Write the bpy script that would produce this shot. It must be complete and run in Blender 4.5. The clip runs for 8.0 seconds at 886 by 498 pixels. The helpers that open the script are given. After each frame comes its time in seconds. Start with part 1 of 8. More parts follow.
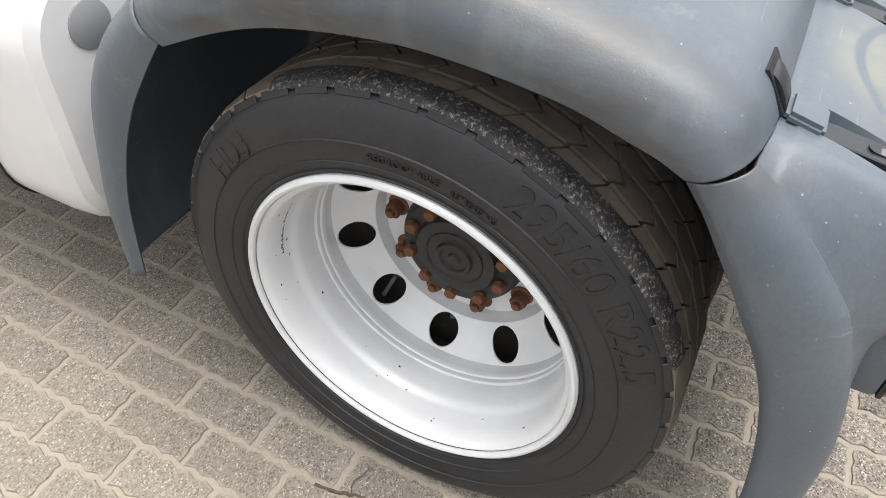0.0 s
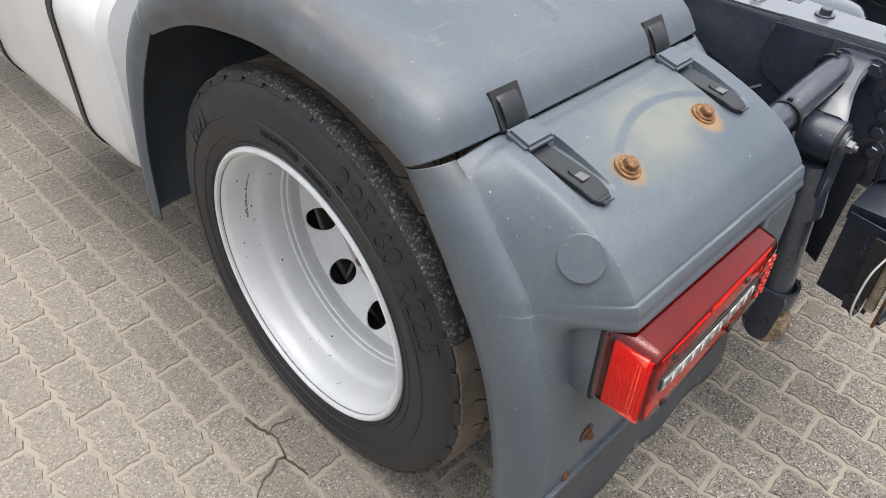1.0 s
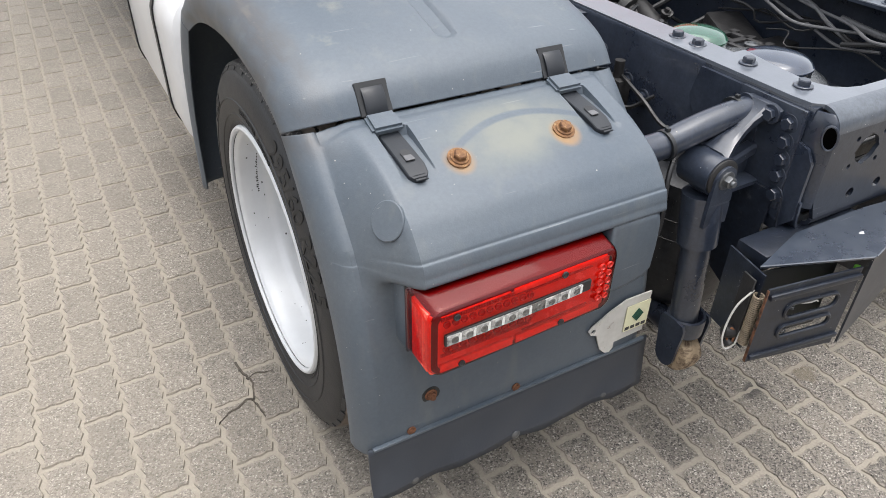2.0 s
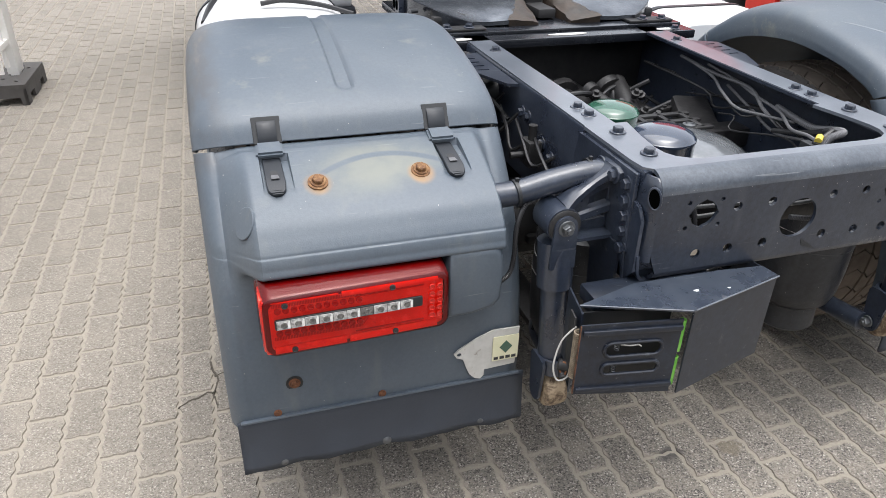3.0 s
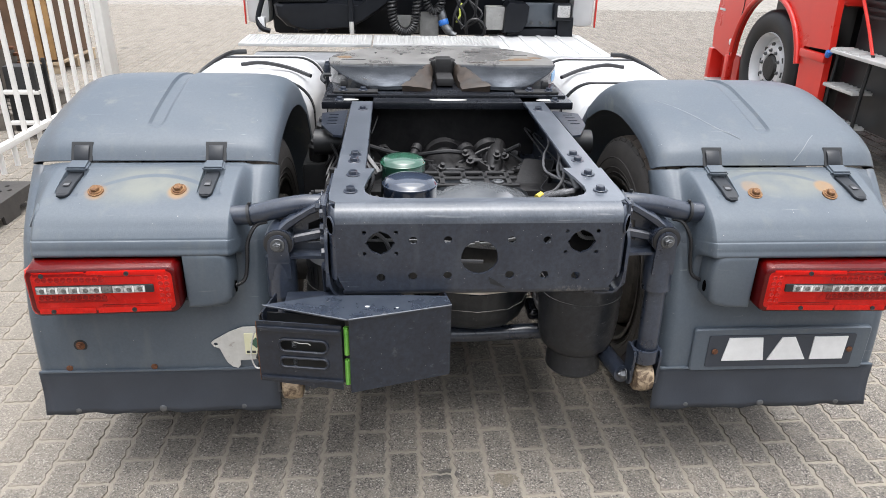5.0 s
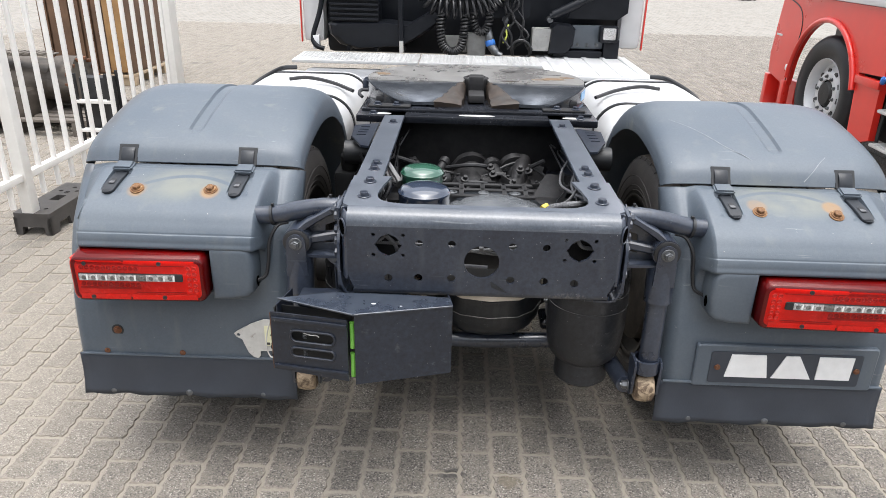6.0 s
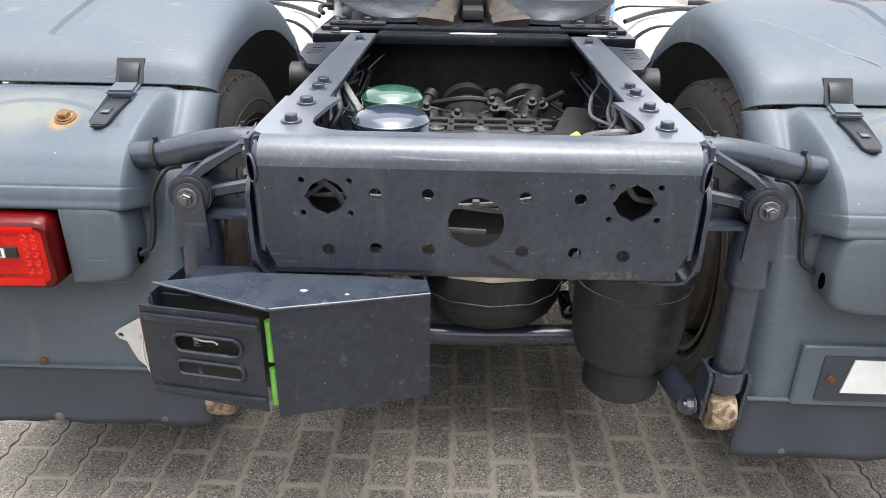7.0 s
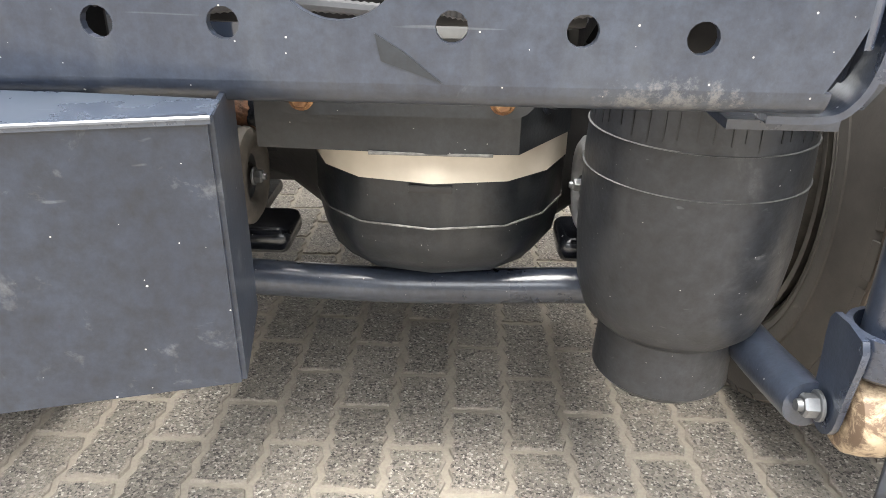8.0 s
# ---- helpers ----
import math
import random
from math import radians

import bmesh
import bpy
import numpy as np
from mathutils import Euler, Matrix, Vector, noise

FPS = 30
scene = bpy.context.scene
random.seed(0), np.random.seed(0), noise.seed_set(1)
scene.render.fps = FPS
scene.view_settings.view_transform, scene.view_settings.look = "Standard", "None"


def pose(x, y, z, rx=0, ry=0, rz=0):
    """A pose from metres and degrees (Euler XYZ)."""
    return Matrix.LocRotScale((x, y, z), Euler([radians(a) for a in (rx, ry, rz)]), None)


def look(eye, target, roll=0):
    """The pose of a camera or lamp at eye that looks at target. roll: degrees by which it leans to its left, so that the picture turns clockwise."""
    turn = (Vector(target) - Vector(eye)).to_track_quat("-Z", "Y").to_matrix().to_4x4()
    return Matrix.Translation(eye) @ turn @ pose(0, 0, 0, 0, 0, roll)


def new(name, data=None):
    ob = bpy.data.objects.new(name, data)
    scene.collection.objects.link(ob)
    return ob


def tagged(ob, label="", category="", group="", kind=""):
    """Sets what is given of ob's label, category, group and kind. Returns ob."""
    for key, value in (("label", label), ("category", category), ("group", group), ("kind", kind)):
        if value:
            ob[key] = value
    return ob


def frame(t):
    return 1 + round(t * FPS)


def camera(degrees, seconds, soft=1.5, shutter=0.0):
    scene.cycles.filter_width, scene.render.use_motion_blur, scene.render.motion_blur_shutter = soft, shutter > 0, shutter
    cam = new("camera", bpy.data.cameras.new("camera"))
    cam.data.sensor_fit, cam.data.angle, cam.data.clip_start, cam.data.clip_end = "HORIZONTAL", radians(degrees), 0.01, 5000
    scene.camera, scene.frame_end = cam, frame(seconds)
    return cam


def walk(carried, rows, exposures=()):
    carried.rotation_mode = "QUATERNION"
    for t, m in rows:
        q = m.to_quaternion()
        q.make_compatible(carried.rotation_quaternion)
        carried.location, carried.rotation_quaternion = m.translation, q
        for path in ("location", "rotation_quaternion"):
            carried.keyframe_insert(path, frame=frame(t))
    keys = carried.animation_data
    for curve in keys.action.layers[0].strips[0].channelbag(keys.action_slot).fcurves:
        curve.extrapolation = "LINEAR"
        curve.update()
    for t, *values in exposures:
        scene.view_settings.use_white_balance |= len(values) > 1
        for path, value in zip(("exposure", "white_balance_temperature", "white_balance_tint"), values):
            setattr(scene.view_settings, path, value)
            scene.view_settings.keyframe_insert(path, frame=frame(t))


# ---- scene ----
cam = camera(64.1, 8.0, soft=0.6)
EXPOSURES = [(0.0, 1.17, 6750, 10), (0.6, 0.86, 6600, 10), (1.5, 0.90, 6550, 10), (3.0, 0.93, 6380, 10), (4.5, 1.00, 6350, 10), (6.5, 1.02, 6420, 10), (7.0, 1.34, 6450, 9), (7.5, 1.98, 6300, 8), (8.0, 2.84, 6700, 8)]
PATH = [
    (0, (-1.896, 0.401, 1.405), (-0.587, 1.031, 0.029), 2.3),
    (0.5, (-1.883, 0.069, 1.447), (-0.674, 0.982, 0.141), 1.5),
    (1, (-1.794, -0.178, 1.471), (-0.682, 0.908, 0.212), 1.7),
    (1.5, (-1.65, -0.398, 1.484), (-0.621, 0.83, 0.287), 1.8),
    (1.7, (-1.605, -0.498, 1.493), (-0.672, 0.809, 0.301), 1.5),
    (2.8, (-1.295, -1.033, 1.531), (-0.72, 0.579, 0.496), 1.3),
    (3, (-1.179, -1.092, 1.545), (-0.642, 0.559, 0.553), 1.4),
    (3.5, (-0.905, -1.297, 1.556), (-0.538, 0.443, 0.64), 1.2),
    (4, (-0.673, -1.498, 1.605), (-0.385, 0.274, 0.723), 1.4),
    (4.5, (-0.398, -1.563, 1.601), (-0.242, 0.24, 0.748), 1.2),
    (4.7, (-0.309, -1.57, 1.607), (-0.169, 0.234, 0.754), 1.2),
    (5.8, (-0.09, -1.8, 1.653), (-0.054, 0.043, 0.876), 1.3),
    (6, (-0.074, -1.742, 1.633), (-0.107, 0.095, 0.841), 1.4),
    (6.5, (-0.07, -1.426, 1.504), (-0.126, 0.385, 0.657), 0.8),
    (7, (-0.028, -1.101, 1.322), (-0.073, 0.704, 0.461), 0.8),
    (7.5, (0.035, -0.754, 1.052), (-0.024, 1.045, 0.182), 1.2),
    (8, (0.093, -0.509, 0.871), (0.034, 1.289, -0.002), 0.9),
]
walk(cam, [(t, look(eye, target, roll)) for t, eye, target, roll in PATH], EXPOSURES)

# ---- light ----
world = bpy.data.worlds.new("overcast_sky")
scene.world = world
world.use_nodes = True
wn, wl = world.node_tree.nodes, world.node_tree.links
sky = wn.new("ShaderNodeTexSky")
sky.sky_type, sky.sun_disc = "NISHITA", False
sky.sun_elevation, sky.sun_rotation = radians(78), radians(170)
sky.air_density, sky.dust_density, sky.ozone_density = 1.0, 3.0, 1.0
cloud = wn.new("ShaderNodeHueSaturation")
cloud.inputs["Saturation"].default_value = 0.22
wl.new(sky.outputs["Color"], cloud.inputs["Color"])
# an overcast sky is about three times as bright overhead as at the horizon
wc_ = wn.new("ShaderNodeTexCoord")
wsep = wn.new("ShaderNodeSeparateXYZ")
wl.new(wc_.outputs["Generated"], wsep.inputs["Vector"])
wrise = wn.new("ShaderNodeMapRange")
wrise.inputs["From Min"].default_value, wrise.inputs["From Max"].default_value = 0.0, 1.0
wrise.inputs["To Min"].default_value, wrise.inputs["To Max"].default_value = 1.12, 1.66
wl.new(wsep.outputs["Z"], wrise.inputs["Value"])
wmul = wn.new("ShaderNodeVectorMath")
wmul.operation = "SCALE"
wl.new(cloud.outputs["Color"], wmul.inputs[0])
wl.new(wrise.outputs["Result"], wmul.inputs["Scale"])
wl.new(wmul.outputs["Vector"], wn["Background"].inputs["Color"])
wn["Background"].inputs["Strength"].default_value = 0.15
sun = new("sun", bpy.data.lights.new("sun", "SUN"))
sun.data.energy, sun.data.angle, sun.data.color = 0.9, radians(60), (1.0, 0.97, 0.93)
sun.matrix_world = look((0.4, 1.3, 8), (0, 0, 0))


# ---- materials ----
def surf(name, dark, light, scale=8.0, rough=0.5, metal=0.0, bump=0.0, grain=120.0, stain=None, amount=0.5, stain_scale=3.0, spec=0.5, coat=0.0, rough_var=0.12, scratch=0.0, speck=0.0, speck_scale=70, mottle=0.0, mottle_scale=110):
    """A painted or raw surface: two colours mixed by noise, fine grain relief, optional stains of another colour."""
    m = bpy.data.materials.new(name)
    m.use_nodes = True
    n, l = m.node_tree.nodes, m.node_tree.links
    b = n["Principled BSDF"]
    tc = n.new("ShaderNodeTexCoord")
    big = n.new("ShaderNodeTexNoise")
    big.inputs["Scale"].default_value, big.inputs["Detail"].default_value, big.inputs["Roughness"].default_value = scale, 6, 0.62
    l.new(tc.outputs["Object"], big.inputs["Vector"])
    ramp = n.new("ShaderNodeMapRange")
    ramp.inputs["From Min"].default_value, ramp.inputs["From Max"].default_value = 0.3, 0.7
    l.new(big.outputs["Fac"], ramp.inputs["Value"])
    mix = n.new("ShaderNodeMix")
    mix.data_type = "RGBA"
    mix.inputs["A"].default_value, mix.inputs["B"].default_value = (*dark, 1), (*light, 1)
    l.new(ramp.outputs["Result"], mix.inputs["Factor"])
    colour = mix.outputs["Result"]
    fine = n.new("ShaderNodeTexNoise")
    fine.inputs["Scale"].default_value, fine.inputs["Detail"].default_value = grain, 3
    l.new(tc.outputs["Object"], fine.inputs["Vector"])
    if stain:
        sn = n.new("ShaderNodeTexNoise")
        sn.inputs["Scale"].default_value, sn.inputs["Detail"].default_value, sn.inputs["Distortion"].default_value = stain_scale, 9, 0.4
        sn.inputs["Roughness"].default_value = 0.68
        l.new(tc.outputs["Object"], sn.inputs["Vector"])
        sr = n.new("ShaderNodeMapRange")
        sr.inputs["From Min"].default_value, sr.inputs["From Max"].default_value = 1.0 - amount, 1.12 - amount
        l.new(sn.outputs["Fac"], sr.inputs["Value"])
        m2 = n.new("ShaderNodeMix")
        m2.data_type = "RGBA"
        m2.inputs["B"].default_value = (*stain, 1)
        l.new(sr.outputs["Result"], m2.inputs["Factor"])
        l.new(colour, m2.inputs["A"])
        colour = m2.outputs["Result"]
    if scratch:
        # thin pale scuffs, long in one direction
        mp = n.new("ShaderNodeMapping")
        mp.inputs["Scale"].default_value, mp.inputs["Rotation"].default_value = (5, 130, 130), (0.3, 0.25, 0.6)
        l.new(tc.outputs["Object"], mp.inputs["Vector"])
        sc = n.new("ShaderNodeTexNoise")
        sc.inputs["Scale"].default_value, sc.inputs["Detail"].default_value = 1.0, 2
        l.new(mp.outputs["Vector"], sc.inputs["Vector"])
        cut = n.new("ShaderNodeMapRange")
        cut.inputs["From Min"].default_value, cut.inputs["From Max"].default_value, cut.inputs["To Max"].default_value = 0.71, 0.76, scratch
        l.new(sc.outputs["Fac"], cut.inputs["Value"])
        m3 = n.new("ShaderNodeMix")
        m3.data_type = "RGBA"
        m3.inputs["B"].default_value = (0.30, 0.31, 0.31, 1)
        l.new(cut.outputs["Result"], m3.inputs["Factor"])
        l.new(colour, m3.inputs["A"])
        colour = m3.outputs["Result"]
    if speck:
        # sparse pale dust specks and stone chips
        vo = n.new("ShaderNodeTexVoronoi")
        vo.inputs["Scale"].default_value = speck_scale
        l.new(tc.outputs["Object"], vo.inputs["Vector"])
        sc_ = n.new("ShaderNodeSeparateColor")
        l.new(vo.outputs["Color"], sc_.inputs["Color"])
        size = n.new("ShaderNodeMapRange")
        size.inputs["From Min"].default_value, size.inputs["From Max"].default_value = 1.0 - speck, 1.0
        size.inputs["To Max"].default_value = 0.11
        l.new(sc_.outputs["Red"], size.inputs["Value"])
        near = n.new("ShaderNodeMath")
        near.operation = "LESS_THAN"
        l.new(vo.outputs["Distance"], near.inputs[0])
        l.new(size.outputs["Result"], near.inputs[1])
        m4 = n.new("ShaderNodeMix")
        m4.data_type = "RGBA"
        m4.inputs["B"].default_value = (0.34, 0.33, 0.31, 1)
        l.new(near.outputs["Value"], m4.inputs["Factor"])
        l.new(colour, m4.inputs["A"])
        colour = m4.outputs["Result"]
    if mottle:
        # fine cloudy grime that lightens and darkens the coat
        mo = n.new("ShaderNodeTexNoise")
        mo.inputs["Scale"].default_value, mo.inputs["Detail"].default_value, mo.inputs["Roughness"].default_value = mottle_scale, 8, 0.72
        l.new(tc.outputs["Object"], mo.inputs["Vector"])
        mr = n.new("ShaderNodeMapRange")
        mr.inputs["From Min"].default_value, mr.inputs["From Max"].default_value = 0.32, 0.68
        mr.inputs["To Min"].default_value, mr.inputs["To Max"].default_value = 1.0 - mottle, 1.0 + mottle
        l.new(mo.outputs["Fac"], mr.inputs["Value"])
        hs = n.new("ShaderNodeHueSaturation")
        l.new(colour, hs.inputs["Color"])
        l.new(mr.outputs["Result"], hs.inputs["Value"])
        colour = hs.outputs["Color"]
    l.new(colour, b.inputs["Base Color"])
    rr = n.new("ShaderNodeMapRange")
    rr.inputs["To Min"].default_value, rr.inputs["To Max"].default_value = max(0.02, rough - rough_var), min(1.0, rough + rough_var)
    l.new(big.outputs["Fac"], rr.inputs["Value"])
    l.new(rr.outputs["Result"], b.inputs["Roughness"])
    b.inputs["Metallic"].default_value = metal
    b.inputs["Specular IOR Level"].default_value = spec
    b.inputs["Coat Weight"].default_value, b.inputs["Coat Roughness"].default_value = coat, 0.14
    if bump:
        bp = n.new("ShaderNodeBump")
        bp.inputs["Strength"].default_value, bp.inputs["Distance"].default_value = 0.6, bump
        l.new(fine.outputs["Fac"], bp.inputs["Height"])
        l.new(bp.outputs["Normal"], b.inputs["Normal"])
    return m


PLASTIC = surf("grey_fender_plastic", (0.060, 0.079, 0.102), (0.094, 0.112, 0.131), 3.2, 0.46, bump=0.0004, grain=350, stain=(0.19, 0.195, 0.165), amount=0.38, stain_scale=2.6, spec=0.62, rough_var=0.20, scratch=0.34, speck=0.12, speck_scale=80, mottle=0.10, mottle_scale=140)
PAINT = surf("slate_chassis_paint", (0.015, 0.020, 0.033), (0.034, 0.042, 0.060), 11, 0.30, coat=0.5, bump=0.0003, grain=260, stain=(0.13, 0.13, 0.13), amount=0.31, stain_scale=9, speck=0.22, speck_scale=95, scratch=0.10, mottle=0.28)
# scratched paint, paled so up-facing steel carries the sky's sheen in its colour
PLATE = surf("scratched_sheen_slate_paint", (0.072, 0.083, 0.102), (0.140, 0.154, 0.178), 7, 0.34, coat=0.7, bump=0.0003, grain=200, stain=(0.22, 0.22, 0.22), amount=0.31, stain_scale=24, speck=0.2, scratch=0.5)
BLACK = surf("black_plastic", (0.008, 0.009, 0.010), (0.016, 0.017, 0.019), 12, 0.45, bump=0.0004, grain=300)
LATCH = surf("latch_rubber", (0.009, 0.011, 0.015), (0.016, 0.019, 0.024), 20, 0.42, bump=0.0003, grain=400)
RUBBER = surf("tyre_rubber", (0.0105, 0.0115, 0.0137), (0.0200, 0.0212, 0.0240), 9, 0.50, bump=0.0008, grain=220, stain=(0.046, 0.046, 0.048), amount=0.29, stain_scale=9, mottle=0.25)
DUSTY_RUBBER = surf("dusty_inner_rubber", (0.050, 0.045, 0.041), (0.095, 0.085, 0.076), 9, 0.75, bump=0.0008, grain=220, stain=(0.14, 0.125, 0.11), amount=0.36, stain_scale=12)
TREAD = surf("dusty_tread_rubber", (0.115, 0.092, 0.073), (0.205, 0.168, 0.136), 14, 0.8, bump=0.001, grain=150)
BELLOW = surf("bellow_rubber", (0.010, 0.0115, 0.0145), (0.022, 0.0235, 0.027), 9, 0.42, bump=0.0008, grain=130, stain=(0.050, 0.050, 0.052), amount=0.42, stain_scale=8, speck=0.26, speck_scale=110, scratch=0.10, mottle=0.45, mottle_scale=60)
BELLOW_SEAM = surf("rubbed_bellow_seam", (0.025, 0.025, 0.026), (0.095, 0.094, 0.092), 30, 0.5)
RIM = surf("silver_rim_paint", (0.585, 0.60, 0.615), (0.69, 0.705, 0.72), 6, 0.34, metal=0.1, bump=0.0002, grain=200, stain=(0.30, 0.24, 0.17), amount=0.25, stain_scale=24)
RUST = surf("rusty_steel", (0.085, 0.032, 0.016), (0.20, 0.085, 0.038), 60, 0.8, metal=0.1, bump=0.0015, grain=160)
ORANGE_RUST = surf("orange_rust", (0.075, 0.030, 0.012), (0.27, 0.135, 0.052), 90, 0.75, bump=0.0015, grain=260, stain=(0.40, 0.27, 0.13), amount=0.43, stain_scale=110)
STEEL = surf("galvanised_bolt", (0.09, 0.095, 0.10), (0.19, 0.195, 0.20), 40, 0.38, metal=0.7, bump=0.0006, grain=150)
WHITE = surf("white_vehicle_paint", (0.56, 0.562, 0.565), (0.67, 0.672, 0.675), 3, 0.35, stain=(0.5, 0.48, 0.44), amount=0.30, stain_scale=3, coat=0.3)
FENCE_WHITE = surf("white_coated_steel", (0.72, 0.70, 0.66), (0.82, 0.80, 0.76), 5, 0.5)
RED = surf("red_vehicle_paint", (0.62, 0.022, 0.014), (0.72, 0.03, 0.018), 3, 0.3, coat=0.6)
ROLLER = surf("tan_nylon_roller", (0.26, 0.19, 0.12), (0.46, 0.36, 0.24), 30, 0.7, bump=0.001, grain=90, stain=(0.10, 0.065, 0.04), amount=0.54, stain_scale=30)
BEIGE = surf("beige_band", (0.58, 0.52, 0.43), (0.68, 0.62, 0.53), 18, 0.6, stain=(0.2, 0.17, 0.13), amount=0.28, stain_scale=30)
GREASE = surf("greasy_worn_steel", (0.19, 0.185, 0.18), (0.42, 0.41, 0.395), 7, 0.30, metal=0.4, bump=0.0015, grain=60, stain=(0.17, 0.10, 0.05), amount=0.34, stain_scale=5, rough_var=0.2)
BLACK_PAINT = surf("black_chassis_paint", (0.006, 0.007, 0.010), (0.014, 0.016, 0.021), 9, 0.26, coat=0.5, speck=0.15)
VOID = surf("dark_void", (0.001, 0.001, 0.001), (0.002, 0.002, 0.002), 9, 0.95, spec=0.0)
GREEN = surf("green_canister_paint", (0.020, 0.078, 0.048), (0.032, 0.105, 0.068), 12, 0.07, coat=0.9, rough_var=0.05, speck=0.1)
BLUE = surf("dark_blue_canister_paint", (0.020, 0.029, 0.050), (0.032, 0.044, 0.070), 12, 0.08, coat=0.9, rough_var=0.05, speck=0.1)
DOME = surf("grey_cast_dome", (0.10, 0.108, 0.117), (0.17, 0.178, 0.186), 14, 0.12, coat=0.9, bump=0.0005, grain=90, stain=(0.06, 0.06, 0.06), amount=0.36, stain_scale=12)
CAST = surf("dirty_casting", (0.009, 0.009, 0.010), (0.024, 0.023, 0.023), 14, 0.55, bump=0.002, grain=70, stain=(0.12, 0.10, 0.08), amount=0.30, stain_scale=14)
DARK_GEAR = surf("oily_dark_metal", (0.008, 0.008, 0.009), (0.025, 0.024, 0.024), 20, 0.45, bump=0.002, grain=60, spec=0.4)
HOSE = surf("black_hose", (0.010, 0.010, 0.011), (0.02, 0.02, 0.021), 30, 0.4)
GREY_CABLE = surf("grey_conduit", (0.10, 0.10, 0.105), (0.15, 0.15, 0.155), 30, 0.5)
TREADPLATE = surf("aluminium_tread_plate", (0.52, 0.52, 0.51), (0.66, 0.66, 0.65), 6, 0.42, metal=0.4, bump=0.002, grain=60)
BLOCKS = surf("recycled_plastic", (0.055, 0.050, 0.047), (0.085, 0.078, 0.072), 12, 0.8, bump=0.003, grain=50)
PALE_CABLE = surf("pale_grey_conduit", (0.17, 0.17, 0.17), (0.26, 0.26, 0.26), 30, 0.5)
WOOD = surf("weathered_wood", (0.075, 0.040, 0.022), (0.16, 0.090, 0.050), 4, 0.75, bump=0.002, grain=40)
PALE_WOOD = surf("pallet_wood", (0.34, 0.25, 0.16), (0.52, 0.41, 0.28), 5, 0.8, bump=0.002, grain=40)
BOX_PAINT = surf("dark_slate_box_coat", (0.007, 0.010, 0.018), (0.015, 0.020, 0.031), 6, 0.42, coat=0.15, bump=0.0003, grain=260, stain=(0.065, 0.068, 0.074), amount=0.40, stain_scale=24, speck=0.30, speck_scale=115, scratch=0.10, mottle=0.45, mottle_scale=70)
OCHRE_WOOD = surf("ochre_plank", (0.22, 0.115, 0.04), (0.42, 0.25, 0.10), 4, 0.7, bump=0.002, grain=40)
GREY_WOOD = surf("grey_pallet_wood", (0.085, 0.072, 0.060), (0.17, 0.148, 0.125), 5, 0.85, bump=0.002, grain=40)
GEARBOX = surf("oily_cast_metal", (0.040, 0.033, 0.027), (0.13, 0.108, 0.088), 5, 0.6, metal=0.3, bump=0.004, grain=25)
HIVIS = surf("lime_reflector", (0.12, 0.38, 0.05), (0.24, 0.56, 0.10), 30, 0.18)
ALU = surf("bare_bracket", (0.44, 0.43, 0.40), (0.58, 0.57, 0.54), 25, 0.6, stain=(0.16, 0.11, 0.08), amount=0.38, stain_scale=40)
PAPER = surf("sticker_paper", (0.66, 0.64, 0.42), (0.74, 0.72, 0.52), 30, 0.6)
INK = surf("dark_ink", (0.03, 0.03, 0.03), (0.05, 0.05, 0.05), 30, 0.6)
BADGE = surf("white_badge", (0.72, 0.72, 0.71), (0.80, 0.80, 0.79), 30, 0.35)
SIDEWALL_TEXT = surf("sidewall_lettering", (0.012, 0.012, 0.013), (0.018, 0.018, 0.018), 30, 0.6)
CABLE_BLUE = surf("blue_connector", (0.02, 0.12, 0.42), (0.03, 0.16, 0.5), 20, 0.4)



